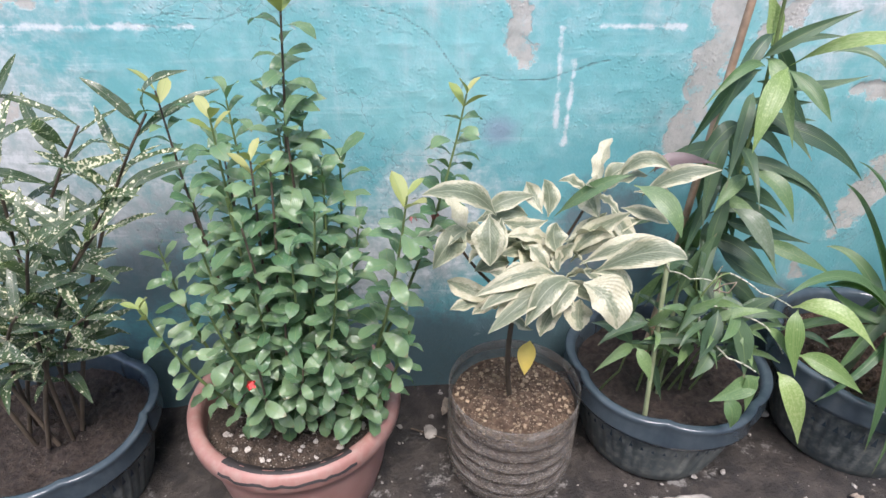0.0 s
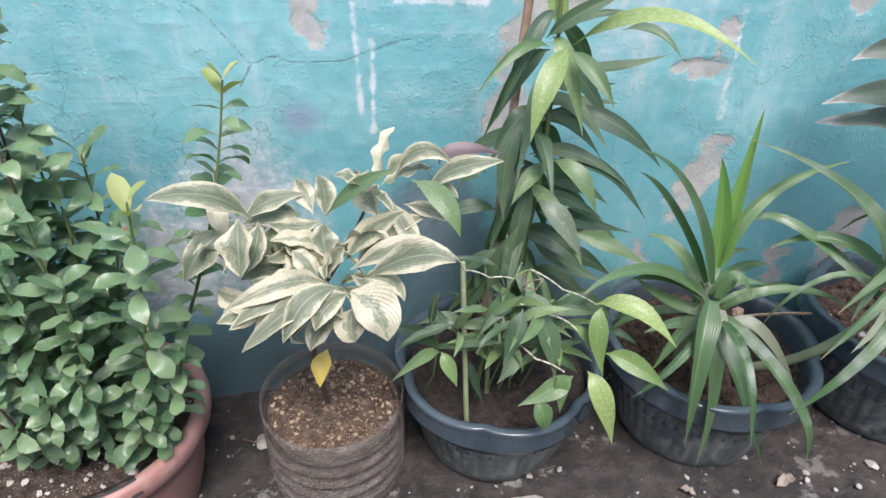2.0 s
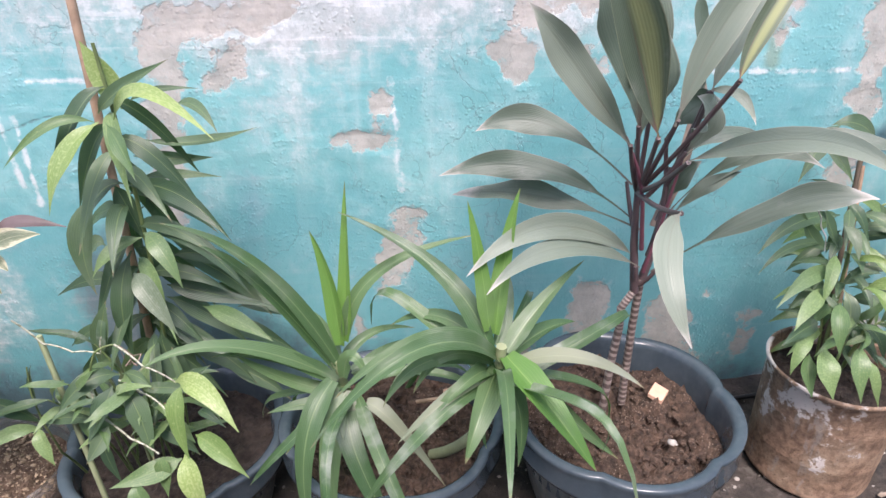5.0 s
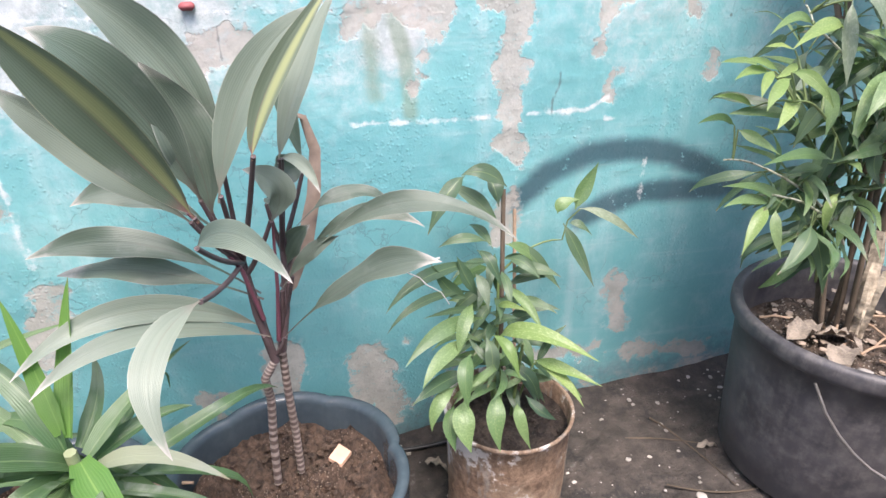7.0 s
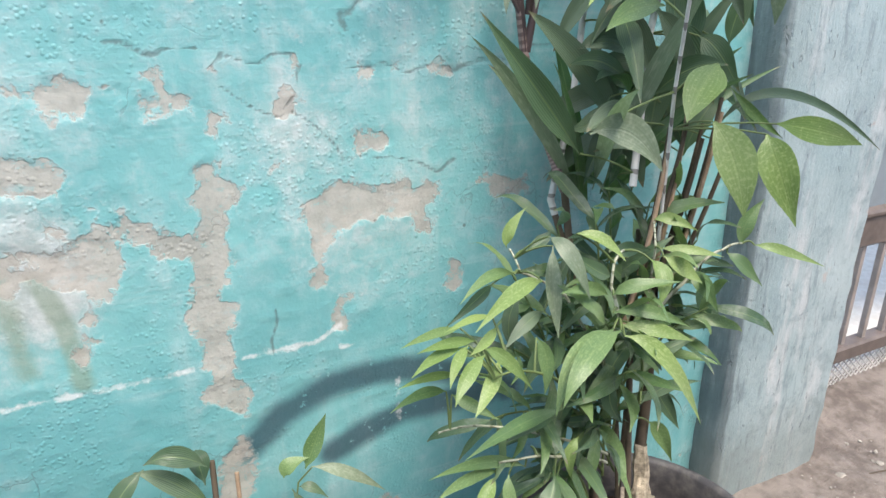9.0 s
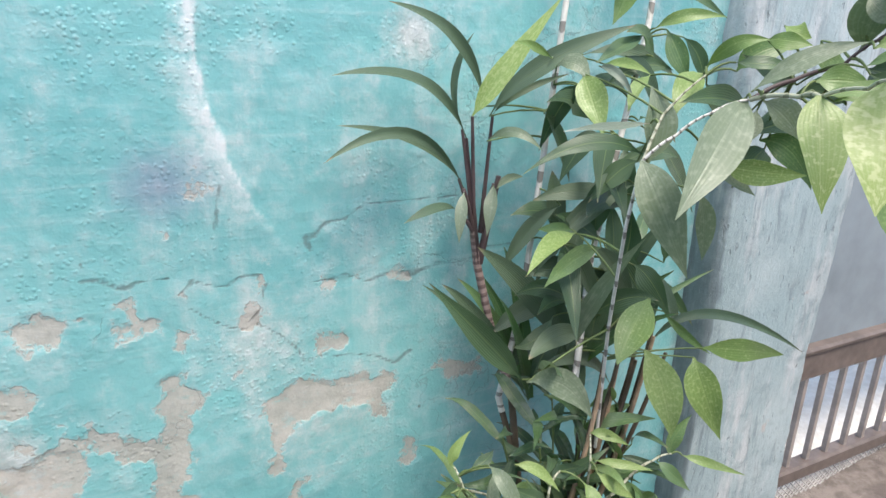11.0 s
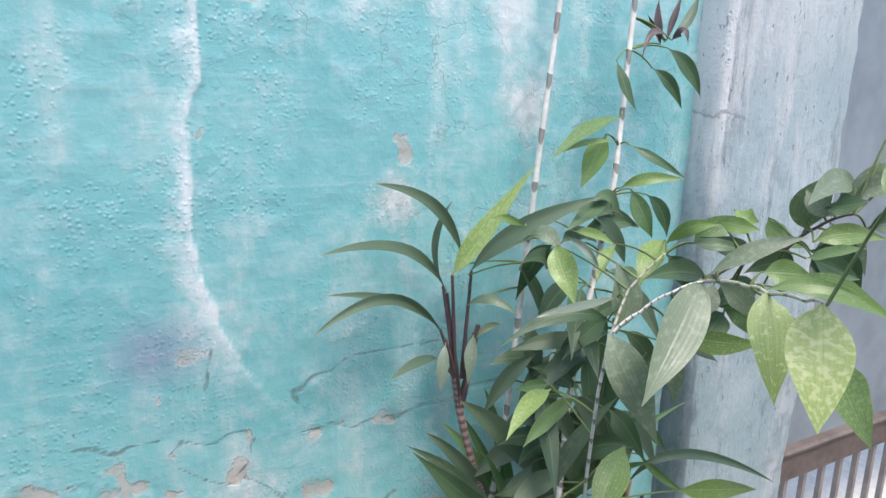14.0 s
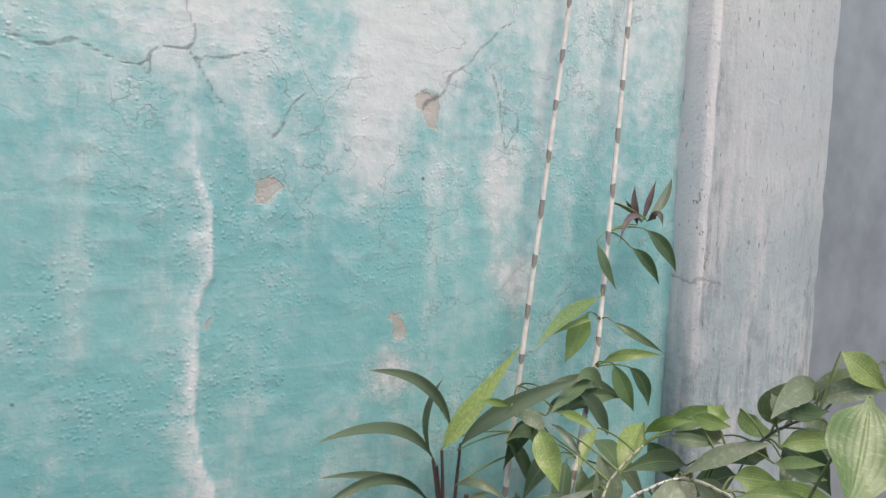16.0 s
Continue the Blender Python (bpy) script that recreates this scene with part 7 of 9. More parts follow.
BUCKET_LOW += [
    ('lan', (2.491, 1.06, 0.703), (2.438, 1.04, 0.71), (2.378, 1.02, 0.715), 0.033),
    ('spk', (2.421, 1.04, 0.637), (2.339, 1.02, 0.69), (2.252, 1, 0.707), 0.030),
    ('spk', (2.37, 1.03, 0.654), (2.305, 1.01, 0.681), (2.25, 0.99, 0.678), 0.028),
    ('spl', (2.356, 1.02, 0.658), (2.323, 1, 0.638), (2.294, 0.98, 0.598), 0.037),
    ('spk', (2.385, 1.03, 0.643), (2.376, 1.01, 0.615), (2.39, 1, 0.569), 0.031),
    ('lan', (2.48, 1.04, 0.598), (2.446, 1.01, 0.569), (2.399, 1, 0.534), 0.053),
    ('lan', (2.493, 1.05, 0.588), (2.514, 1.03, 0.532), (2.527, 1.02, 0.462), 0.042),
    ('lan', (2.444, 1.06, 0.654), (2.47, 1.06, 0.622), (2.479, 1.05, 0.597), 0.036),
    ('spl', (2.533, 1.05, 0.652), (2.508, 1.04, 0.629), (2.518, 1.04, 0.578), 0.030),
]
BUCKET_LOW += [
    ('lan', (2.512, 1.1, 0.818), (2.479, 1.1, 0.784), (2.458, 1.1, 0.736), 0.044),
    ('lan', (2.566, 1.1, 0.765), (2.545, 1.1, 0.704), (2.524, 1.1, 0.642), 0.045),
    ('lan', (2.734, 1.12, 0.868), (2.785, 1.12, 0.815), (2.801, 1.11, 0.746), 0.050),
    ('lan', (2.454, 1.12, 0.901), (2.433, 1.12, 0.856), (2.446, 1.12, 0.804), 0.041),
    ('lan', (2.486, 1.1, 0.872), (2.445, 1.09, 0.863), (2.407, 1.08, 0.836), 0.036),
    ('lan', (2.593, 1.1, 0.874), (2.558, 1.1, 0.86), (2.524, 1.1, 0.826), 0.043),
    ('lan', (2.676, 1.08, 0.792), (2.626, 1.08, 0.759), (2.606, 1.08, 0.697), 0.052),
    ('lan', (2.793, 1.12, 0.768), (2.866, 1.13, 0.775), (2.956, 1.14, 0.717), 0.046),
    ('lan', (2.619, 1.12, 0.926), (2.677, 1.12, 0.876), (2.755, 1.12, 0.82), 0.048),
]
BUCKET_LOW += [
    ('spk', (2.446, 1.06, 0.854), (2.454, 1.04, 0.821), (2.443, 1.03, 0.779), 0.036),
]


# ---- plants ----
def local(parent, p):
    return parent.matrix_world.inverted() @ Vector(p)


def stem(parent, pts, r0, r1, mat, name="stem", k=7, label=""):
    """Stem through world points, tapering."""
    g = Geo()
    n = len(pts)
    g.tube([local(parent, p) for p in pts], [r0 + (r1 - r0) * i / (n - 1) for i in range(n)], k)
    return part(name, g, mat, parent, label)


def blade(parent, me, base, tip, up=(0, 0, 1), width=1.0, roll=0.0, name="leaf", label=""):
    ob = new(name, me)
    ob.parent = parent
    ob.matrix_local = parent.matrix_world.inverted() @ lay(base, tip, up, width, roll)
    if label:
        tagged(ob, label)
    return ob


# -- ixora bush
rg = random.Random(21)
IX = [leaf_mesh("ixora_leaf", IXORA, stalked(0.45, 0.06, 0.42, 0.80), 0.04 + 0.05 * i, 0.5, 0.12 + 0.08 * (i % 3), 0.06, 0.1 * i, segs=7, cross=2, seed=i, sway=0.03 * (i - 2)) for i in range(5)]
IXT = [leaf_mesh("ixora_tip_leaf", IXORA_TIP, stalked(0.42, 0.06, 0.6, 0.75), 0.04, 0.5, 0.4, segs=5, cross=2, seed=i) for i in range(2)]
root = Vector((-0.34, 1.14, -0.04))
IX_TIPS = [
    (-0.261, 1.12, 0.865), (0.038, 1.19, 0.686), (-0.07, 0.97, 0.595), (-0.518, 1.20, 0.691), (-0.391, 1.08, 0.683), (-0.545, 0.98, 0.371), (-0.323, 1.03, 0.63), (-0.396, 1.20, 0.673), (-0.196, 1.16, 0.578),
    (-0.457, 1.10, 0.518), (-0.55, 1.12, 0.407), (-0.254, 1.14, 0.666), (-0.291, 1.02, 0.616), (-0.224, 1.0, 0.552), (-0.167, 1.12, 0.448), (-0.341, 0.98, 0.534), (-0.261, 0.95, 0.507), 
    (-0.418, 0.96, 0.368), (-0.346, 0.94, 0.266), (-0.216, 0.95, 0.31), (-0.166, 0.99, 0.15), (-0.266, 0.94, 0.259), (-0.33, 0.95, 0.421), (-0.221, 1.10, 0.577), (-0.27, 1.08, 0.67), (-0.073, 1.02, 0.277),
]
IX_TIPS += [(-0.43, 1.02, 0.46), (-0.29, 0.96, 0.36), (-0.37, 1.02, 0.57), (-0.19, 0.96, 0.46), (-0.40, 1.14, 0.58), (-0.30, 1.14, 0.72)]
for q, (x, y, z) in enumerate(IX_TIPS):
    tip = Vector((x, y, z))
    foot = root + Vector((rg.uniform(-0.07, 0.07) + 0.35 * (x + 0.34), rg.uniform(-0.05, 0.05) + 0.25 * (y - 1.14), 0))
    out = Vector((tip.x - foot.x, tip.y - foot.y, 0))
    pts = bend(foot, tip, out * (0.12 if q else 0.04) + Vector((0, 0, -0.1 * out.length)), 10)
    stem(ixora, pts, 0.0048, 0.0018, STEM_BROWN if q % 3 == 0 else STEM_GREEN)
    length = (tip - foot).length
    if q == 1:
        old_bloom = along(pts, 0.70)[0]
    nodes = int(length / 0.027)
    for i in range(nodes + 1):
        t = 0.16 + 0.84 * i / nodes
        p, d = along(pts, t)
        turn = i * 1.571 + q + rg.uniform(-0.4, 0.4)
        side = d.cross(Vector((math.cos(turn), math.sin(turn), 0.2))).normalized()
        size = (0.054 if t < 0.85 else 0.046) * rg.uniform(0.7, 1.2)
        if t > 0.5 and z > 0.54:
            size *= 1.22
        for s in (1, -1):
            if rg.random() < 0.08:
                continue
            top = i >= nodes - 1
            lift = 0.9 if top else rg.uniform(-0.1, 0.5)
            way = (side * s + d * lift + Vector((0, 0, -0.04))).normalized()
            me = IXT[i % 2] if top and q in (0, 1, 2, 3, 4, 5, 6) else rg.choice(IX)
            blade(ixora, me, p, p + way * size, (d + Vector((rg.uniform(-0.4, 0.4), rg.uniform(-0.5, 0.3), 0.3))).normalized(), rg.uniform(0.9, 1.15), rg.uniform(-0.3, 0.3))


def bloom(parent, at, mat, size, n, label):
    g = Geo()
    r2 = random.Random(int(at[0] * 1000))
    for i in range(n):
        d = Vector((r2.uniform(-1, 1), r2.uniform(-1, 1), r2.uniform(-0.2, 1))).normalized()
        c = Vector(local(parent, at)) + d * size * r2.uniform(0.3, 1)
        for j in range(4):
            a = j * 1.571 + r2.random()
            e = d.orthogonal().normalized()
            f = d.cross(e)
            w = (e * math.cos(a) + f * math.sin(a)) * size * 0.6
            v = d.cross(w) * 0.45
            g.grid([[c - v * 0.2, c + v * 0.2], [c + w * 0.6 - v, c + w * 0.6 + v], [c + w - v * 0.3, c + w + v * 0.3]])
    part("flower", g, mat, parent, label)


bloom(ixora, (-0.365, 0.945, 0.215), PETAL, 0.012, 7, "small red flower cluster")
bloom(ixora, tuple(old_bloom), PETAL_OLD, 0.010, 6, "faded pink flower cluster")
bloom(ixora, (-0.06, 0.93, 0.575), PETAL_OLD, 0.007, 4, "faded pink flower cluster")

# -- gold-flecked narrow croton
rg = random.Random(31)
GD = [leaf_mesh("croton_leaf", GOLD, stalked(0.155, 0.08, 0.8, 0.6), 0.03 + 0.05 * i, 0.5, 0.3, 0.12, segs=9, cross=4, seed=i) for i in range(4)]
CROTON_TIPS = [(-0.544, 1.20, 0.649), (-0.60, 1.12, 0.52), (-0.62, 1.05, 0.484), (-0.66, 1.0, 0.337), (-0.671, 1.20, 0.626), (-0.70, 1.0, 0.505), (-0.86, 1.08, 0.55), (-0.95, 1.05, 0.42), (-0.80, 1.16, 0.66), (-0.76, 0.98, 0.36), (-1.05, 1.15, 0.5)]
for q, tip in enumerate(CROTON_TIPS):
    a = q * 2.4
    foot = Vector((-0.93 + 0.06 * math.cos(a), 1.16 + 0.05 * math.sin(a), -0.13))
    pts = bend(foot, tip, (-0.02, 0, 0.05), 8)
    stem(gold_plant, pts, 0.0055, 0.0025, STEM_BROWN)
    for i in range(19):
        t = 0.30 + 0.70 * i / 18
        p, d = along(pts, t)
        b = i * 2.4 + q
        out = Vector((math.cos(b), 0.7 * math.sin(b) - 0.1, 0.05 + 0.7 * t * rg.random())) + d * 0.4 * t
        L = rg.uniform(0.10, 0.18)
        if p.y + out.y * L > 1.36:
            out.y = -abs(out.y) * 0.4
        blade(gold_plant, rg.choice(GD), p, p + out.normalized() * L, (0, -0.5, 1), rg.uniform(0.8, 1.2), rg.uniform(-0.5, 0.5))


# -- blades set one by one
GREY_LEAF = leaf_speckled("dusty_grey_green_leaf", (0.115, 0.165, 0.105), (0.20, 0.25, 0.165), (0.36, 0.41, 0.31), 0.55, 5.0, stretch=3.4, strength=0.42, soft=0.16)
# brighter copy for hanging leaves, sunlight on them put into the colour
HANG_LIGHT = leaf_speckled("sunlit_mottled_leaf", (0.24, 0.34, 0.10), (0.36, 0.45, 0.16), (0.62, 0.66, 0.36), 0.55, 5.5, stretch=3.4, strength=0.65, soft=0.12, trans=0.35)
DARK_STRAP = leaf_green("dark_narrow_leaf", (0.060, 0.105, 0.068), (0.13, 0.185, 0.115), (0.08, 0.16, 0.06), 0.42, (0.10, 0.15, 0.07), True, 0.15, 0.2)
ARCH = (0.02, 0.07, 0.14, 0.22, 0.32)
KINDS = {
    "drac": (DRAC, strap(0.088), 0.45, 0.02, 12), "lan": (LANCE, stalked(0.175, 0.03, 1.0, 0.68), 0.26, 0.10, 10), "spk": (SPECK, stalked(0.20, 0.03, 1.0, 0.66), 0.24, 0.10, 10),
    "var": (VARIEG, stalked(0.40, 0.05, 0.82, 0.72), 0.32, 0.34, 11), "vgr": (VARIEG_GREEN, stalked(0.40, 0.05, 0.82, 0.72), 0.32, 0.34, 11), "crm": (VARIEG_CREAM, stalked(0.40, 0.05, 0.82, 0.72), 0.32, 0.34, 11),
}
BLADES = {}


def kind_mesh(kind, arch, variant):
    key = (kind, arch, variant)
    if key not in BLADES:
        mat, outline, fold, wave, segs = KINDS[kind]
        vr = random.Random(variant * 7 + arch)
        BLADES[key] = leaf_mesh(kind + "_blade", mat, outline, ARCH[arch], 0.42 + 0.1 * variant, fold * vr.uniform(0.7, 1.3), wave, 0.05 * variant + (0.22 if kind == "drac" else 0.0), vr.uniform(-0.3, 0.3), segs, 4, variant, vr.uniform(-0.06, 0.06))
    return BLADES[key]


# outline of a blade along its length, 0.5 at its broadest
FORMS = {
    "big": (CORD, leafy(0.50, 1.0, 0.20), 0.30, 0.42, 22), "tal": (CORD_MID, leafy(0.50, 0.88, 0.06), 0.35, 0.30, 20), "lit": (CORD_LIT, leafy(0.48, 0.80, 0.05), 0.40, 0.10, 18), "pale": (CORD_PALE, leafy(0.42, 0.95, 0.06), 0.30, 0.16, 18),
    "drac": (DRAC, tapering, 0.40, 0.05, 16), "young": (DRAC_YOUNG, tapering, 0.50, 0.03, 16), "pdr": (DRAC_PALE, tapering, 0.40, 0.05, 16),
    "var": (VARIEG, leafy(0.50, 0.95, 0.04), 0.28, 0.30, 13), "vgr": (VARIEG_GREEN, leafy(0.50, 0.95, 0.04), 0.28, 0.30, 13), "crm": (VARIEG_CREAM, leafy(0.46, 0.80, 0.04), 0.22, 0.30, 13),
    "grn": (SPECK, leafy(0.45, 1.1, 0.05), 0.25, 0.08, 12), "mar": (MAROON, leafy(0.45, 1.1, 0.05), 0.25, 0.12, 12), "wth": (MAROON, leafy(0.40, 1.3, 0.0), 0.4, 0.2, 12), "yel": (YELLOW_LEAF, leafy(0.45, 1.0, 0.05), 0.35, 0.14, 10),
    "lan": (LANCE, leafy(0.42, 1.15, 0.05), 0.28, 0.12, 13), "spk": (SPECK, leafy(0.42, 1.10, 0.05), 0.26, 0.12, 13), "spl": (SPECK_LIGHT, leafy(0.42, 1.10, 0.05), 0.26, 0.12, 13),
    "hng": (HANG_LIGHT, leafy(0.38, 1.0, 0.02), 0.16, 0.07, 18), "hgg": (GREY_LEAF, leafy(0.42, 1.08, 0.02), 0.14, 0.08, 18), "hgs": (SPECK_LIGHT, leafy(0.44, 1.0, 0.03), 0.16, 0.07, 15),
    "gry": (GREY_LEAF, leafy(0.45, 1.1, 0.05), 0.22, 0.09, 13), "nar": (DARK_STRAP, leafy(0.50, 0.85, 0.08), 0.35, 0.08, 15), "pal": (DARK_STRAP, leafy(0.62, 0.8, 0.0), 0.15, 0.25, 13),
}


def ribbon(parent, kind, foot, mid, tip, width, face, rg):
    """One blade that runs from foot over mid to tip, its flat turned to face."""
    mat, outline, fold, wave, segs = FORMS[kind]
    a, m, b = local(parent, foot), local(parent, mid), local(parent, tip)
    c = 2 * m - (a + b) / 2
    turn = parent.matrix_world.to_3x3().inverted()
    n0 = (turn @ (Vector(face) + Vector((rg.uniform(-0.35, 0.35), rg.uniform(-0.1, 0.2), rg.uniform(-0.25, 0.35))))).normalized()
    ph, tw, lean, fold = rg.uniform(0, 6.3), rg.uniform(-0.5, 0.5), rg.uniform(-0.16, 0.16), fold * rg.uniform(0.6, 1.5)
    freq = rg.uniform(9, 14)
    rows = []
    for i in range(segs + 1):
        s = i / segs
        p = a * (1 - s) ** 2 + c * (2 * s * (1 - s)) + b * s * s
        d = ((c - a) * (1 - s) + (b - c) * s).normalized()
        side = d.cross(n0)
        side = side.normalized() if side.length > 0.08 else d.orthogonal().normalized()
        up = side.cross(d)
        q = tw * (s - 0.4)
        side, up = side * math.cos(q) + up * math.sin(q), up * math.cos(q) - side * math.sin(q)
        h = width * outline(s)
        row = []
        for k in range(5):
            u = k / 2 - 1
            e = h * u * (1 + lean * u)
            lift = fold * abs(u) * h + wave * h * math.sin(s * freq + ph + (1.9 if u > 0 else 0)) * u * u
            row.append(p + side * e + up * lift)
        rows.append(row)
    g = Geo()
    g.grid(rows)
    return part("leaf", g, mat, parent)


SLIM = {"wth": 0.45, "hgs": 0.80, "hgg": 0.86, "hng": 0.90, "gry": 0.86, "pal": 0.45, "lan": 0.86, "spk": 0.88, "spl": 0.88, "var": 0.95, "nar": 0.9, "drac": 0.92}


def set_ribbons(parent, rows, seed, face, slim=1.0, reach=1.0):
    rg = random.Random(seed)
    for kind, foot, mid, tip, width in rows:
        tip = Vector(foot).lerp(Vector(tip), reach)
        tip.y = min(tip.y, 1.37)
        ribbon(parent, kind, foot, mid, tip, width * SLIM.get(kind, 1.0) * slim, face, rg)


def twig(parent, foot, tip, kinds, n, size, seed, bow=(0, 0, 0.03), start=0.35, mat=None, r=0.0032, droop=0.5, spread=1.0):
    """A shoot with alternating blades along its outer part."""
    r2 = random.Random(seed)
    pts = bend(foot, tip, bow, 8)
    stem(parent, pts, r, r * 0.5, mat or STEM_GREEN)
    for i in range(n):
        t = start + (1 - start) * i / max(1, n - 1)
        p, d = along(pts, t)
        a = i * 2.5 + r2.uniform(-0.5, 0.5)
        e = d.orthogonal().normalized()
        f = d.cross(e)
        way = (e * math.cos(a) + f * math.sin(a)) * spread + d * (0.5 + 0.5 * t) + Vector((0, -0.15, -droop * r2.random()))
        L = size * r2.uniform(0.7, 1.2)
        q = p + way.normalized() * L
        if q.y > 1.365:
            q.y = 1.365
        blade(parent, kind_mesh(r2.choice(kinds), r2.choice((1, 2, 2, 3)), r2.randrange(4)), p, q, (0, -0.55, 1), r2.uniform(0.85, 1.2), r2.uniform(-0.6, 0.6))


# -- cordyline
set_ribbons(cordyline, CORDYLINE, 41, (-0.05, -0.75, 0.65), 0.88)
set_ribbons(cordyline, CORD_TALL, 42, (-0.15, -0.8, 0.5))
# thin dark petioles from the crown to every blade
CROWN = [Vector(p) for a, b in (((1.489, 1.15, 0.40), (1.462, 1.14, 0.60)), ((1.502, 1.16, 0.41), (1.526, 1.17, 0.60))) for p in bend(a, b, (0, 0, 0), 8)]
for kind, foot, mid, tip, width in CORDYLINE + CORD_TALL:
    f = Vector(foot)
    near = min(CROWN, key=lambda p: (p - f + Vector((0, 0, 0.09))).length)
    stem(cordyline, bend(near, f.lerp(Vector(mid), 0.06), (0, 0, -0.008), 7), 0.0048, 0.0036, STEM_DARK, "leaf_stalk", 7)
for pts in ([(1.458, 1.145, 0.09), (1.463, 1.15, 0.208), (1.470, 1.15, 0.30), (1.466, 1.145, 0.353), (1.489, 1.15, 0.390)], [(1.505, 1.165, 0.09), (1.505, 1.17, 0.187), (1.502, 1.165, 0.30), (1.502, 1.16, 0.41)]):
    stem(cordyline, [p for a, b in zip(pts, pts[1:]) for p in bend(a, b, (0, 0, 0), 4)[:4]] + [pts[-1]], 0.0085, 0.0078, RINGED, k=10, label="dark-ringed cordyline stem")
for pts, r, mat in (([(1.489, 1.15, 0.385), (1.470, 1.14, 0.50), (1.464, 1.14, 0.58), (1.460, 1.14, 0.64)], 0.0085, STEM_DARK), ([(1.502, 1.16, 0.40), (1.520, 1.16, 0.49), (1.526, 1.17, 0.58), (1.526, 1.175, 0.63)], 0.0085, STEM_DARK),
                    ([(1.482, 1.13, 0.49), (1.462, 1.11, 0.60), (1.436, 1.085, 0.665), (1.406, 1.07, 0.723)], 0.0044, STEM_RED), ([(1.50, 1.15, 0.43), (1.512, 1.13, 0.55), (1.520, 1.11, 0.68)], 0.0044, STEM_RED)):
    stem(cordyline, [p for a, b in zip(pts, pts[1:]) for p in bend(a, b, (0, 0, 0), 4)[:4]] + [Vector(pts[-1])], r, r * 0.5, mat, "leaf_stalk", 8)
g = Geo()
pts = [local(cordyline, p) for p in ((1.53, 1.20, 0.50), (1.565, 1.22, 0.58), (1.59, 1.25, 0.66), (1.60, 1.26, 0.74), (1.585, 1.26, 0.80), (1.57, 1.25, 0.81))]
g.grid([[p + Vector((-w, 0, 0.004)), p + Vector((0, -0.006, 0)), p + Vector((w, 0, 0.006))] for p, w in zip(pts, (0.012, 0.016, 0.013, 0.010, 0.006, 0.002))])
part("dry_leaf", g, DRY, cordyline, "withered brown curled leaf")
g = Geo()
c = local(cordyline, (1.586, 1.174, 0.108))
q = [(-0.024, -0.004), (-0.002, -0.026), (0.024, -0.002), (0.003, 0.022)]
lo = [(c.x + x, c.y + y, c.z - 0.005 + 0.25 * y) for x, y in q]
hi = [(c.x + x, c.y + y, c.z + 0.004 + 0.25 * y) for x, y in q]
g.grid([lo, hi], True)
g.cap(lo, True)
g.cap(hi)
part("tile_chip", g, TILE_MAT, cordyline, "salmon square tile chip on the soil", False)
for i, (x, y) in enumerate(((1.346, 1.098), (1.565, 1.028))):
    g = Geo()
    g.blob(local(cordyline, (x, y, 0.108)), 0.012, 70 + i, 0.5, 8, 6, 0.45)
    part("pebble", g, STONE, cordyline, "pale pebble on the soil")

# -- strap-leaved pair
set_ribbons(straps, STRAP_A, 43, (0, -0.6, 0.8))
set_ribbons(straps, STRAP_B, 44, (0.05, -0.55, 0.85))
r2 = random.Random(45)
for hub_at, count in (((0.945, 1.08, 0.24), 8), ((1.205, 0.97, 0.35), 9)):
    for i in range(count):
        a = i * 2.4 + 0.4
        f = Vector(hub_at) + Vector((0.008 * math.cos(a), 0.008 * math.sin(a), -0.004 * i))
        L = r2.uniform(0.22, 0.35)
        fall = r2.uniform(-0.75, 0.45)
        q = f + Vector((math.cos(a), 0.8 * math.sin(a) - 0.1, fall)).normalized() * L
        q.y, q.z = min(q.y, 1.33), max(q.z, 0.02)
        blade(straps, kind_mesh("drac", r2.choice((2, 3, 3, 4)), r2.randrange(4)), f, q, (0, -0.3, 1), r2.uniform(0.85, 1.15), r2.uniform(-0.3, 0.3))
stem(straps, bend((0.93, 1.12, 0.05), (0.912, 1.084, 0.30), (0.01, 0, 0), 6), 0.010, 0.009, BAMBOO)
stem(straps, bend((1.09, 1.08, 0.05), (1.205, 0.95, 0.42), (0.03, -0.02, -0.03), 8), 0.011, 0.009, BAMBOO)
stem(straps, bend((1.06, 1.20, 0.085), (1.30, 1.15, 0.125), (0, 0, 0.012), 6), 0.0045, 0.003, STAKE, "dry_twig")
g = Geo()
g.blob(local(straps, (1.132, 1.235, 0.075)), 0.022, 91, 0.7, 6, 4)
part("brick_chip", g, TILE_MAT, straps, "pale brick chip on the soil", False)

# -- variegated shrub
set_ribbons(bottle_plant, CARICATURE, 47, (0, -0.75, 0.65))
hub = (0.145, 1.09, 0.30)
stem(bottle_plant, bend((0.155, 1.125, -0.02), hub, (-0.012, 0, 0), 8), 0.0065, 0.005, STEM_BROWN)
for tip in ((0.02, 1.03, 0.46), (0.10, 1.04, 0.46), (0.14, 1.0, 0.42), (0.20, 0.98, 0.40), (0.10, 1.0, 0.36), (0.27, 1.10, 0.53), (0.19, 1.04, 0.46)):
    stem(bottle_plant, bend(hub, tip, (0, 0, -0.02), 6), 0.0042, 0.0025, STEM_BROWN)

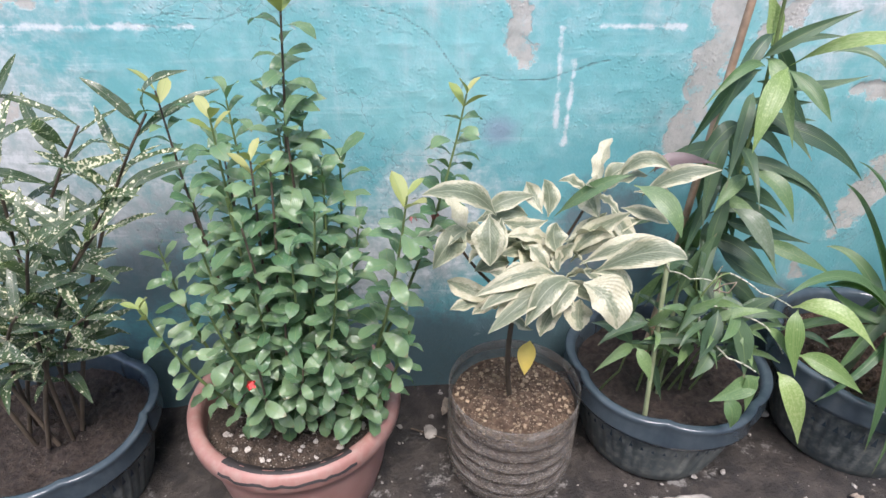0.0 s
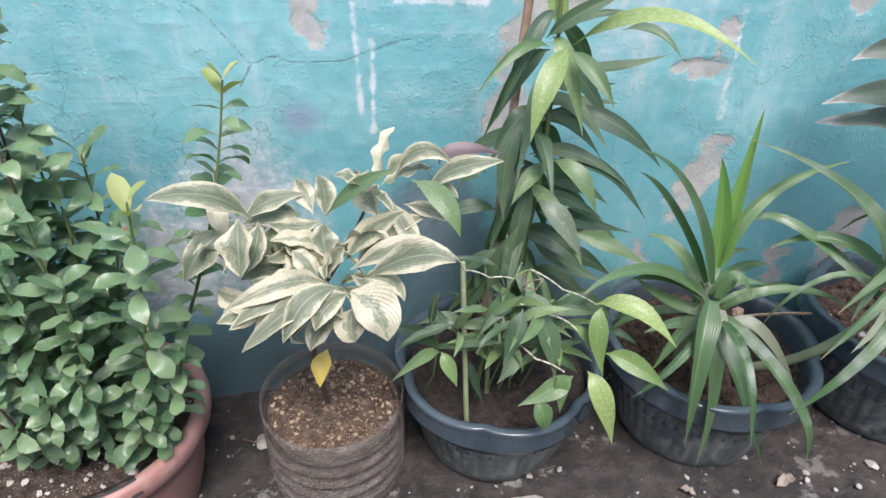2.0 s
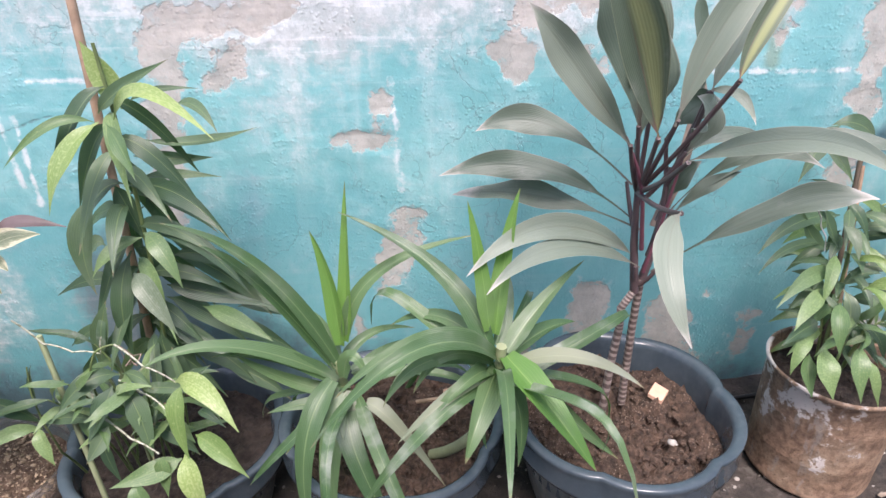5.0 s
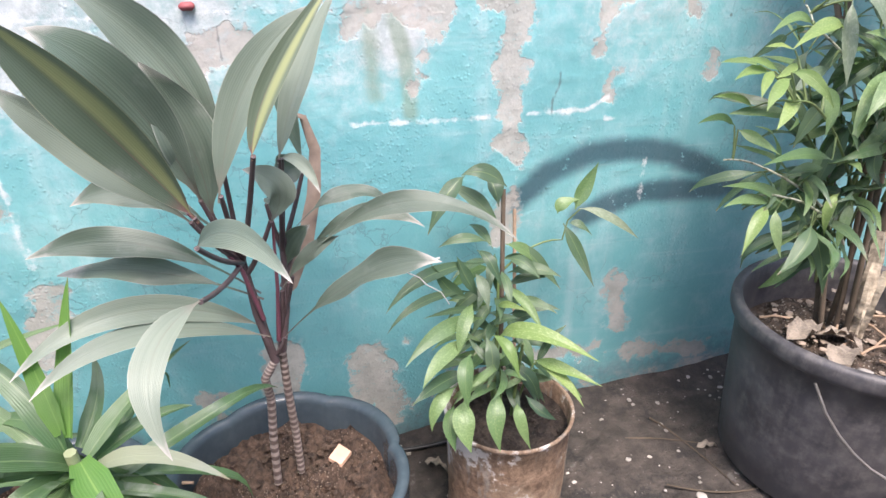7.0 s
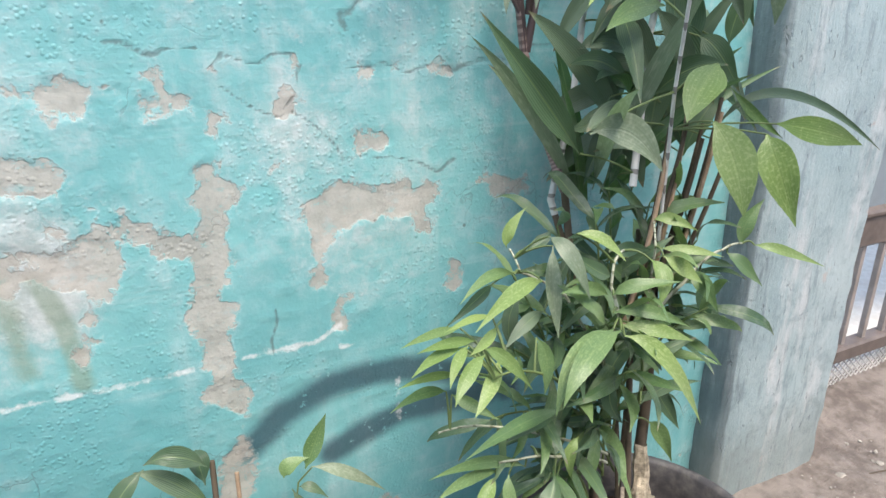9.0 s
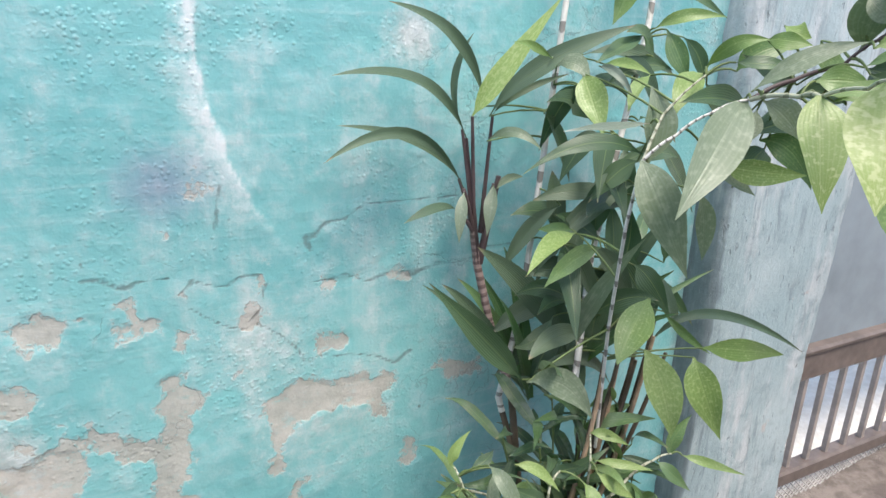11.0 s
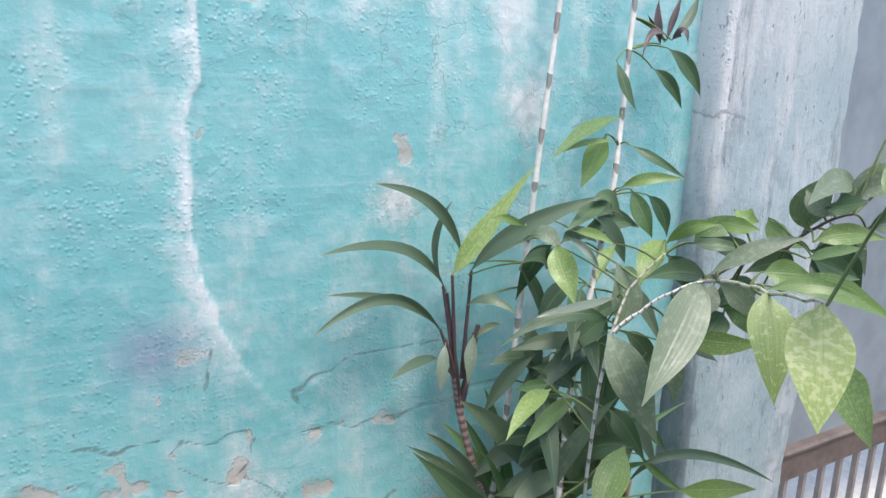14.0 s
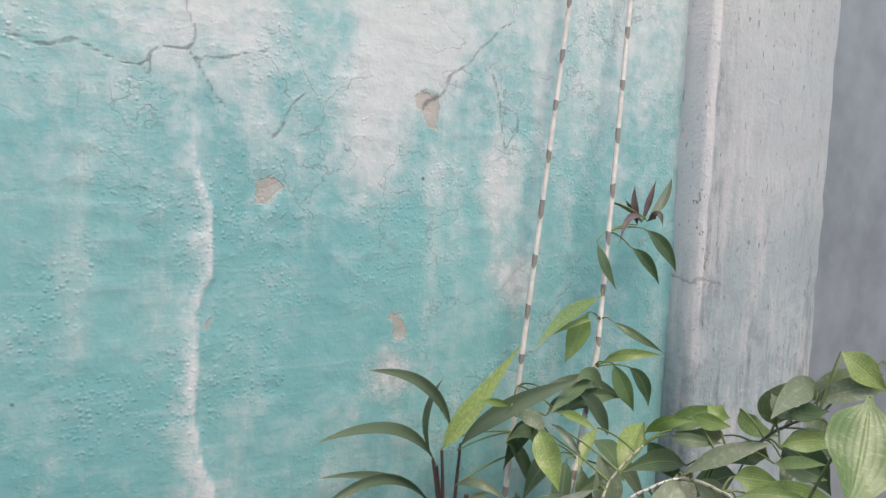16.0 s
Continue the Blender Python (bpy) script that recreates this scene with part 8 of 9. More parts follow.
r2 = random.Random(9)
for c in ((0.03, 1.04, 0.46), (0.10, 1.05, 0.44), (0.15, 1.0, 0.40), (0.20, 1.0, 0.41), (0.10, 1.0, 0.36), (0.27, 1.10, 0.53), (0.20, 1.04, 0.46), (0.15, 1.08, 0.43)):
    for i in range(6):
        a = i * 2.4 + c[0] * 30
        way = Vector((math.cos(a), math.sin(a) * 0.8 - 0.2, r2.uniform(-0.35, 0.7))).normalized()
        p = Vector(c) + way * 0.012
        blade(bottle_plant, kind_mesh(r2.choice(("var", "var", "vgr", "crm", "var")), r2.choice((1, 2, 3)), r2.randrange(4)), p, p + way * r2.uniform(0.055, 0.10), (r2.uniform(-0.5, 0.5), -0.6, 1), r2.uniform(0.75, 1.05), r2.uniform(-0.9, 0.9))

# -- staked dracaena
set_ribbons(surculosa, STAKED, 53, (0, -0.75, 0.6), 0.86, 1.08)
set_ribbons(surculosa, VINES, 54, (0, -0.75, 0.65), 0.85, 1.1)
twig(surculosa, (0.47, 1.12, 0.02), (0.46, 1.12, 0.28), ("lan", "lan", "spk"), 6, 0.085, 55, (0.02, 0, 0), 0.3, STEM_GREEN, 0.003, 0.8)
twig(surculosa, (0.58, 1.14, 0.02), (0.62, 1.10, 0.26), ("lan", "lan", "spk"), 6, 0.09, 57, (0, 0, 0.03), 0.3, STEM_GREEN, 0.003, 0.9)
for q, tip in enumerate(((0.40, 1.04, 0.27), (0.46, 1.02, 0.32), (0.52, 1.03, 0.28), (0.57, 1.04, 0.30), (0.49, 1.08, 0.36), (0.60, 1.05, 0.22))):
    twig(surculosa, (0.45 + 0.025 * q, 1.12, 0.0), tip, ("lan", "spk", "spk"), 7, 0.095, 300 + q, (0.01, 0, 0.03), 0.45, STEM_GREEN, 0.0028, 0.95)
r2 = random.Random(71)
for i in range(26):
    t = 0.30 + 0.62 * i / 25
    p = Vector((0.52 + 0.06 * t, 1.20 - 0.01 * t, 0.86 * t))
    a = i * 2.4
    q = p + Vector((0.8 * math.cos(a) + 0.15, 0.5 * math.sin(a) - 0.25, r2.uniform(-1.1, 0.0))).normalized() * r2.uniform(0.13, 0.20)
    q.y = min(q.y, 1.35)
    ribbon(surculosa, r2.choice(("lan", "lan", "lan", "spk")), p, p.lerp(q, 0.45) + Vector((0, 0, 0.03)), q, r2.uniform(0.026, 0.036), (0, -0.75, 0.6), r2)
stem(surculosa, bend((0.500, 1.235, 0.0), (0.545, 1.225, 0.98), (0, 0, 0), 8), 0.0085, 0.0075, STAKE, "stake", 8, "weathered wooden stake")
stem(surculosa, bend((0.515, 1.20, 0.0), (0.575, 1.19, 0.86), (0.03, -0.01, 0), 10), 0.0055, 0.003, STEM_GREEN)
stem(surculosa, bend((0.441, 1.033, -0.01), (0.418, 1.055, 0.40), (0, 0, 0), 4), 0.0055, 0.005, BAMBOO, "cane", 8, "grey-green cut cane")
stem(surculosa, bend((0.50, 1.12, -0.01), (0.49, 1.13, 0.30), (0, 0, 0), 4), 0.005, 0.0045, BAMBOO, "cane", 8, "grey-green cut cane")
for pts, r, mat in (([(0.386, 1.05, 0.437), (0.423, 1.05, 0.386), (0.468, 1.05, 0.366), (0.514, 1.05, 0.360), (0.524, 1.05, 0.396)], 0.0017, TWIG_CANE), ([(0.542, 1.05, 0.379), (0.596, 1.02, 0.353), (0.655, 1.0, 0.331)], 0.0019, TWIG_CANE),
                    ([(0.47, 1.10, 0.0), (0.478, 1.06, 0.20), (0.487, 1.04, 0.316), (0.510, 1.04, 0.37), (0.542, 1.05, 0.379)], 0.0024, STEM_GREEN), ([(0.487, 1.04, 0.316), (0.497, 1.01, 0.261), (0.554, 0.99, 0.216), (0.606, 0.97, 0.197)], 0.0024, TWIG_CANE),
                    ([(0.53, 1.05, 0.30), (0.580, 1.02, 0.295), (0.618, 1.0, 0.284), (0.655, 0.98, 0.234)], 0.002, TWIG_CANE), ([(0.36, 1.12, 0.0), (0.372, 1.06, 0.12), (0.376, 1.04, 0.215)], 0.0026, STEM_GREEN), ([(0.376, 1.04, 0.215), (0.364, 1.055, 0.27), (0.372, 1.06, 0.33)], 0.0018, STEM_GREEN)):
    stem(surculosa, [p for a, b in zip(pts, pts[1:]) for p in bend(a, b, (0, 0, 0.004), 4)[:4]] + [Vector(pts[-1])], r, r * 0.7, mat, "runner", 6)
r2 = random.Random(8)
knot = [Vector((0.553, 1.075, 0.335)) + Vector((r2.uniform(-0.02, 0.02), r2.uniform(-0.012, 0.012), r2.uniform(-0.03, 0.03))) for i in range(9)]
stem(surculosa, knot, 0.0016, 0.0012, DRY, "dry_tendril", 5)

# -- tin
set_ribbons(tin_plant, TIN, 59, (-0.1, -0.75, 0.65), 0.80, 1.08)
for a, b in (((1.958, 1.28, 0.541), (1.85, 1.3, 0.639)), ((1.872, 1.25, 0.675), (1.788, 1.2, 0.583)), ((1.96, 1.26, 0.641), (1.87, 1.27, 0.668)), ((1.952, 1.28, 0.591), (1.94, 1.32, 0.632))):
    ribbon(tin_plant, "lan", a, Vector(a).lerp(Vector(b), 0.5) + Vector((0, 0, 0.018)), b, 0.034, (-0.1, -0.75, 0.65), random.Random(int(a[0] * 1000)))
stem(tin_plant, bend((1.945, 1.20, 0.17), (1.968, 1.30, 0.62), (0, 0, 0), 6), 0.0055, 0.005, STEM_BROWN, "stake", 7, "thin brown wooden stake")
stem(tin_plant, bend((1.985, 1.22, 0.17), (2.005, 1.33, 0.56), (0, 0, 0), 6), 0.0045, 0.004, STAKE, "stake", 7, "thin weathered stake")
stem(tin_plant, bend((1.92, 1.16, 0.17), (1.93, 1.20, 0.47), (0, 0, 0), 6), 0.005, 0.003, STEM_GREEN)
stem(tin_plant, bend((1.95, 1.14, 0.17), (1.95, 1.10, 0.38), (0, 0, 0.0), 6), 0.004, 0.003, STEM_GREEN)
stem(tin_plant, bend((1.965, 1.27, 0.45), (2.092, 1.27, 0.505), (0, 0, 0.02), 6) + [Vector((2.101, 1.27, 0.549)), Vector((2.127, 1.27, 0.572))], 0.0026, 0.0016, STEM_GREEN)
for q in range(3):
    a = q * 2.1
    twig(tin_plant, (1.935 + 0.03 * math.cos(a), 1.15 + 0.03 * math.sin(a), 0.18), (1.935 + 0.07 * math.cos(a), 1.14 + 0.06 * math.sin(a), 0.30 + 0.025 * q), ("lan", "spk", "spk"), 7, 0.095, 100 + q, droop=0.9)
r2 = random.Random(77)
for i in range(44):
    z = 0.22 + 0.30 * (i / 43)
    a = i * 2.4
    p = Vector((1.945 + 0.02 * math.cos(a), 1.18 + 0.25 * (z - 0.2) + 0.02 * math.sin(a), z))
    q = p + Vector((math.cos(a), 0.8 * math.sin(a) - 0.35, r2.uniform(-0.9, 0.35))).normalized() * r2.uniform(0.075, 0.125)
    q.y = min(q.y, 1.36)
    ribbon(tin_plant, r2.choice(("lan", "lan", "lan", "spk")), p, p.lerp(q, 0.5) + Vector((0, 0, 0.014)), q, r2.uniform(0.019, 0.028), (-0.1, -0.75, 0.65), r2)
stem(tin_plant, [(1.765, 1.0, 0.640), (1.735, 1.01, 0.632), (1.711, 1.02, 0.614), (1.74, 1.045, 0.585), (1.755, 1.06, 0.561), (1.785, 1.08, 0.53), (1.805, 1.10, 0.491)], 0.0016, 0.001, WHITE_SCUFF, "string", 5, "pale loose string")

# -- bucket: trunk, canes, shoots
g = Geo()
rg = random.Random(12)
pts = bend((2.712, 1.075, 0.25), (2.732, 1.11, 0.53), (0.008, 0, 0), 16)
rows = []
for i, p in enumerate(pts):
    r = (0.027 - 0.0145 * (i / 16) ** 0.7) * rg.uniform(0.85, 1.12)
    rows.append([local(bucket_plant, p + Vector((r * math.cos(a), r * math.sin(a), 0)) * (1 + 0.12 * math.sin(3 * a + 0.4 * i) + rg.uniform(-0.12, 0.12))) for a in (j * 0.4488 for j in range(14))])
g.grid(rows, True)
part("trunk", g, TRUNK, bucket_plant, "pale peeling trunk", False)
stem(bucket_plant, bend((2.731, 1.11, 0.51), (2.75, 1.15, 0.95), (0.01, 0, 0), 8), 0.0115, 0.006, STEM_BROWN, "upper_trunk", 9)
for a, b, r in (((2.690, 1.10, 0.27), (2.668, 1.15, 0.75), 0.006), ((2.70, 1.13, 0.27), (2.73, 1.17, 0.95), 0.006)):
    stem(bucket_plant, bend(a, b, (0.01, 0, 0), 8), r, r * 0.8, STEM_BROWN, "trunk", 9)
for x, z0, z1, w in ((2.694, 0.36, 0.47, 0.006), (2.688, 0.30, 0.38, 0.005)):
    g = Geo()
    g.grid([[local(bucket_plant, (x - w * math.sin(3.1 * q), 1.044 - 0.01 * q * (1 - q), z0 + (z1 - z0) * q)), local(bucket_plant, (x + w * 0.9, 1.040 - 0.012 * q, z0 + (z1 - z0) * q + 0.008))] for q in (0, 0.2, 0.4, 0.6, 0.8, 1.0)])
    part("bark_strip", g, TRUNK, bucket_plant, "loose strip of pale bark")
CANES = ([(2.655, 1.10, 0.27), (2.62, 1.21, 0.87), (2.60, 1.26, 1.00), (2.665, 1.30, 1.16), (2.741, 1.335, 1.724), (2.835, 1.365, 2.41), (2.86, 1.37, 2.75)],
         [(2.70, 1.08, 0.27), (2.689, 1.15, 1.039), (2.759, 1.22, 1.281), (2.885, 1.275, 1.703), (2.998, 1.36, 2.438), (3.02, 1.365, 2.75)])
for pts in CANES:
    fine = [p for a, b in zip(pts, pts[1:]) for p in bend(a, b, (0, 0, 0), 5)[:5]] + [Vector(pts[-1])]
    low = [p for p in fine if Vector(p).z < 1.02]
    high = [p for p in fine if Vector(p).z > 0.95]
    stem(bucket_plant, low, 0.0065, 0.006, STEM_BROWN, "cane_foot", 8)
    stem(bucket_plant, high, 0.0066, 0.0048, CANE, "cane", 9, "tall white cane with short dark sheaths")
stem(bucket_plant, bend((2.66, 1.12, 0.27), (2.615, 1.24, 1.018), (0, 0, 0), 6), 0.0075, 0.007, STEM_BROWN, "stem", 8)
stem(bucket_plant, bend((2.615, 1.24, 1.018), (2.60, 1.31, 1.143), (0, 0, 0), 3) + [Vector((2.582, 1.335, 1.253)), Vector((2.568, 1.335, 1.344))], 0.0085, 0.008, RINGED_FINE, "stem", 9, "ringed cordyline stem")
for a, b in (((2.582, 1.335, 1.253), (2.559, 1.33, 1.415)), ((2.586, 1.335, 1.253), (2.614, 1.325, 1.422))):
    stem(bucket_plant, bend(a, b, (0, 0, 0), 4), 0.008, 0.005, STEM_DARK)
for q in range(9):
    x = 2.69 + 0.012 * q
    stem(bucket_plant, bend((x - 0.03, 1.11 + 0.01 * (q % 3), 0.80), (x + 0.02 + 0.006 * q, 1.10 + 0.02 * (q % 2), 1.12 + 0.02 * (q % 4)), (0.01, 0, 0), 5), 0.0052, 0.0035, STEM_BROWN if q % 3 else STAKE, "leaf_stalk")
BRANCHES = (
    ([(2.72, 1.11, 0.95), (2.70, 1.09, 1.20), (2.655, 1.03, 1.40), (2.663, 1.02, 1.498), (2.698, 1.0, 1.534), (2.730, 0.975, 1.566), (2.774, 0.95, 1.586)], 0.0034, CANE),
    ([(2.774, 0.95, 1.586), (2.773, 0.88, 1.595), (2.754, 0.84, 1.598), (2.723, 0.77, 1.612), (2.693, 0.73, 1.622)], 0.0034, TWIG_CANE),
    ([(2.774, 0.95, 1.586), (2.84, 0.94, 1.612), (2.906, 0.92, 1.630), (2.925, 0.89, 1.667), (2.939, 0.85, 1.692)], 0.0034, STEM_DARK),
    ([(2.663, 1.02, 1.498), (2.70, 1.03, 1.56), (2.762, 1.02, 1.615)], 0.0026, TWIG_CANE),
    ([(2.70, 1.10, 0.80), (2.732, 1.05, 0.896), (2.762, 1.05, 0.922), (2.80, 1.045, 0.94), (2.839, 1.04, 0.947)], 0.0034, TWIG_CANE),
    ([(2.62, 1.10, 0.78), (2.569, 1.02, 0.876), (2.565, 1.04, 0.923), (2.576, 1.05, 0.956), (2.602, 1.06, 0.969)], 0.0034, TWIG_CANE),
    ([(2.66, 1.12, 0.50), (2.56, 1.07, 0.58), (2.488, 1.05, 0.625), (2.40, 1.03, 0.665), (2.319, 1.02, 0.680)], 0.0030, TWIG_CANE),
    ([(2.65, 1.13, 0.70), (2.54, 1.12, 0.88), (2.452, 1.12, 0.938), (2.443, 1.14, 0.972)], 0.0030, TWIG_CANE),
    ([(2.70, 1.10, 0.82), (2.676, 1.07, 0.958), (2.696, 1.10, 0.989)], 0.0026, TWIG_CANE),
    ([(2.65, 1.13, 0.62), (2.50, 1.06, 0.76), (2.40, 1.02, 0.83), (2.34, 1.0, 0.845)], 0.0030, STEM_GREEN),
    ([(2.66, 1.12, 0.52), (2.50, 1.08, 0.64), (2.36, 1.07, 0.715), (2.28, 1.06, 0.735)], 0.0028, TWIG_CANE),
    ([(2.70, 1.10, 0.60), (2.66, 1.05, 0.72), (2.60, 1.0, 0.83)], 0.0040, STEM_GREEN),
)
NEAR = [Vector(p) for pts in CANES for a, b in zip(pts, pts[1:]) for p in bend(a, b, (0, 0, 0), 12)]
for pts, r, mat in BRANCHES:
    fine = [p for a, b in zip(pts, pts[1:]) for p in bend(a, b, (0, 0, 0.004), 4)[:4]] + [Vector(pts[-1])]
    NEAR += fine
    stem(bucket_plant, fine, r, r * 0.55, mat, "branch", 7)
set_ribbons(bucket_plant, CANE_TOP, 61, (-0.6, -0.75, 0.35), 0.92)
set_ribbons(bucket_plant, CANE_CROWN, 63, (-0.6, -0.75, 0.2))
set_ribbons(bucket_plant, BRANCH_LEAVES, 64, (-0.6, -0.75, 0.35))
set_ribbons(bucket_plant, BUCKET_LOW, 62, (-0.5, -0.75, 0.5), 0.74, 1.10)
# stalks that join the leaves to the nearest cane, branch or stem
for kind, foot, mid, tip, width in CANE_TOP + CANE_CROWN + BRANCH_LEAVES + BUCKET_LOW:
    f = Vector(foot)
    if (f - Vector((2.575, 1.33, 1.40))).length < 0.14 and f.y > 1.25:
        stem(bucket_plant, bend((2.571 + 0.014 * (f.x > 2.585), 1.333, 1.315), f, (0, 0, 0.005), 5), 0.0046, 0.0028, STEM_DARK, "leaf_stalk", 6)
        continue
    near = min(NEAR, key=lambda p: (p - f).length)
    if 0.01 < (near - f).length < 0.25:
        stem(bucket_plant, bend(near, f, (0, 0, 0.006), 4), 0.0022, 0.0014, STEM_GREEN, "leaf_stalk", 5)
SHOOTS = [(2.44, 1.14, 0.80), (2.40, 1.12, 0.68), (2.70, 1.10, 0.92), (2.80, 1.10, 0.94), (2.60, 1.14, 0.80), (2.46, 1.16, 0.92), (2.52, 1.14, 0.84), (2.74, 1.18, 0.88), (2.50, 1.12, 0.66), (2.78, 1.14, 0.76), (2.64, 1.14, 0.92), (2.84, 1.14, 0.86), (2.58, 1.16, 0.60), (2.58, 1.06, 0.62), (2.52, 1.08, 0.52), (2.62, 1.05, 0.76), (2.48, 1.06, 0.58), (2.78, 1.04, 0.84), (2.56, 1.04, 0.86), (2.62, 1.16, 1.0), (2.56, 1.18, 0.98), (2.68, 1.2, 1.03), (2.74, 1.16, 1.0)]
for q, tip in enumerate(SHOOTS):
    foot = (2.70 - 0.03 * (q % 3), 1.14 + 0.02 * (q % 2), min(tip[2] - 0.12, 0.45 + 0.04 * (q % 5)))
    twig(bucket_plant, foot, tip, ("lan", "spk", "lan"), 10, 0.12, 200 + q, (0, 0, 0.05), 0.38, STEM_GREEN, 0.003, 0.9)
# dark crown of strap leaves among the canes
r2 = random.Random(505)
for i in range(15):
    a = i * 2.4
    p = Vector((2.70 + 0.03 * math.cos(a), 1.27 + 0.02 * math.sin(a), 0.98 + 0.01 * (i % 4)))
    way = Vector((0.75 * math.cos(a), 0.5 * math.sin(a) - 0.12, r2.uniform(0.35, 1.3))).normalized()
    q = p + way * r2.uniform(0.26, 0.46)
    q.y = min(q.y, 1.34)
    ribbon(bucket_plant, r2.choice(("nar", "drac", "gry")), p, p.lerp(q, 0.5) + Vector((0, 0, 0.03)), q, r2.uniform(0.024, 0.036), (-0.5, -0.75, 0.5), r2)
# shaded leaves close to the canes
for i in range(50):
    c = Vector((r2.uniform(2.66, 2.94), r2.uniform(1.16, 1.28), r2.uniform(1.12, 1.66)))
    a = r2.uniform(0, 6.283)
    q = c + Vector((0.8 * math.cos(a), 0.3 * math.sin(a), r2.uniform(-1.0, 0.3))).normalized() * r2.uniform(0.12, 0.20)
    q.y = min(q.y, 1.34)
    ribbon(bucket_plant, r2.choice(("lan", "lan", "nar")), c, c.lerp(q, 0.5) + Vector((0, 0, 0.02)), q, r2.uniform(0.03, 0.045), (-0.5, -0.75, 0.5), r2)
    near = min(NEAR, key=lambda p: (p - c).length)
    stem(bucket_plant, bend(near, c, (0, 0, 0.006), 4), 0.0022, 0.0015, STEM_GREEN, "leaf_stalk", 5)


# ---- loose things on the ground ----
def on_ground(x, y, lift=0.0):
    return Vector((x, y, ground_z(x) + lift + (max(0.0, y - 1.3) * 0.14)))


r3 = random.Random(77)
g = Geo()
for i in range(900):
    x, y = r3.uniform(-1.2, 3.9), r3.uniform(0.75, 1.38)
    s = r3.choice((0.003, 0.004, 0.006, 0.010))
    g.blob(on_ground(x, y, s * 0.2), s, i, 0.6, 5, 3)
solid("gravel", g, RUBBLE, "scattered grit and crumbs of concrete on the earth", "gravel", kind="stuff", smooth=False)
g = Geo()
for i in range(260):
    x, y = r3.uniform(1.6, 4.2), r3.uniform(0.75, 1.37)
    g.blob(on_ground(x, y, 0.001), r3.choice((0.003, 0.005, 0.008)), 4000 + i, 0.6, 5, 3)
solid("pale_grit", g, STONE, "pale chips scattered on brown earth", "gravel", kind="stuff", smooth=False)
for i in range(26):
    x, y = (r3.uniform(-0.1, 2.4), r3.uniform(0.82, 1.34)) if i < 14 else (r3.uniform(2.9, 4.2), r3.uniform(0.8, 1.25))
    g = Geo()
    s = r3.uniform(0.012, 0.03)
    g.blob((0, 0, 0), s, 900 + i, 0.45, 8, 5, 0.3)
    solid("stone", g, r3.choice((RUBBLE, STONE, RUBBLE)), "rough grey lump of concrete on the ground", "stone", Matrix.Translation(on_ground(x, y, s * 0.15)), "stones on the ground", smooth=False)
g = Geo()
r4 = random.Random(6)
rows = [[], [], [], []]
for k in range(26):
    a = 2 * math.pi * k / 26
    r = 0.062 * (1 + 0.25 * math.cos(2 * a) + r4.uniform(-0.16, 0.16))
    for row, f, z in zip(rows, (1.06, 1.0, 0.86, 0.4), (-0.012, 0.005, 0.010, 0.011)):
        row.append((r * f * math.cos(a), r * f * 0.75 * math.sin(a), z + r4.uniform(-0.003, 0.003)))
g.grid(rows, True)
g.cap(rows[-1])
solid("slab_piece", g, plain("pale_broken_slab", (0.36, 0.34, 0.31), 0.9, vary=0.45, scale=60, bump=0.8).m, "pale broken piece of slab on the earth", "stone", Matrix.Translation(on_ground(0.56, 0.94)), smooth=False)
LITTER = plain("bleached_dead_leaf", (0.27, 0.225, 0.18), 0.9, vary=0.45).m
DEAD = [leaf_mesh("dead_leaf", LITTER, oval(0.45, 0.7, 0.7), 0.12, 0.5, 0.4, 0.5, 0.4, 0.6, 8, 4, i) for i in range(3)]
for i in range(22):
    x, y = (r3.uniform(-0.15, 0.45), r3.uniform(1.22, 1.36)) if i < 6 else (r3.uniform(1.7, 2.5), r3.uniform(0.9, 1.33)) if i < 14 else (r3.uniform(-0.1, 1.3), r3.uniform(0.8, 1.0))
    a, L = r3.random() * 6.283, r3.uniform(0.03, 0.07)
    p = on_ground(x, y, 0.006)
    ob = new("fallen_leaf", DEAD[i % 3])
    ob.matrix_world = lay(p, p + Vector((L * math.cos(a), L * math.sin(a), 0.006)), (0.2, 0, 1))
    tagged(ob, "dry brown fallen leaf on the earth", "leaf", "fallen leaves")
for i, (a, b, s) in enumerate((((2.37, 1.25), (2.44, 1.0), 0.03), ((2.30, 1.05), (2.50, 0.98), -0.02), ((2.2, 1.22), (2.46, 1.12), 0.02), ((-0.08, 1.25), (0.02, 1.2), 0.0), ((3.75, 1.2), (4.0, 1.12), 0.01))):
    g = Geo()
    pts = [on_ground(p.x, p.y, 0.006) for p in bend((*a, 0), (*b, 0), (0, s, 0), 8)]
    g.tube(pts, [0.0026 - 0.00015 * k for k in range(9)], 6)
    solid("twig", g, STEM_BROWN, "thin dry twig lying on the earth", "twig", group="twigs on the ground")
g = Geo()
pts = [on_ground(p.x, p.y, 0.012) for p in bend((1.70, 1.345, 0), (2.05, 1.355, 0), (0, -0.02, 0), 10)]
g.tube(pts, 0.006, 8)
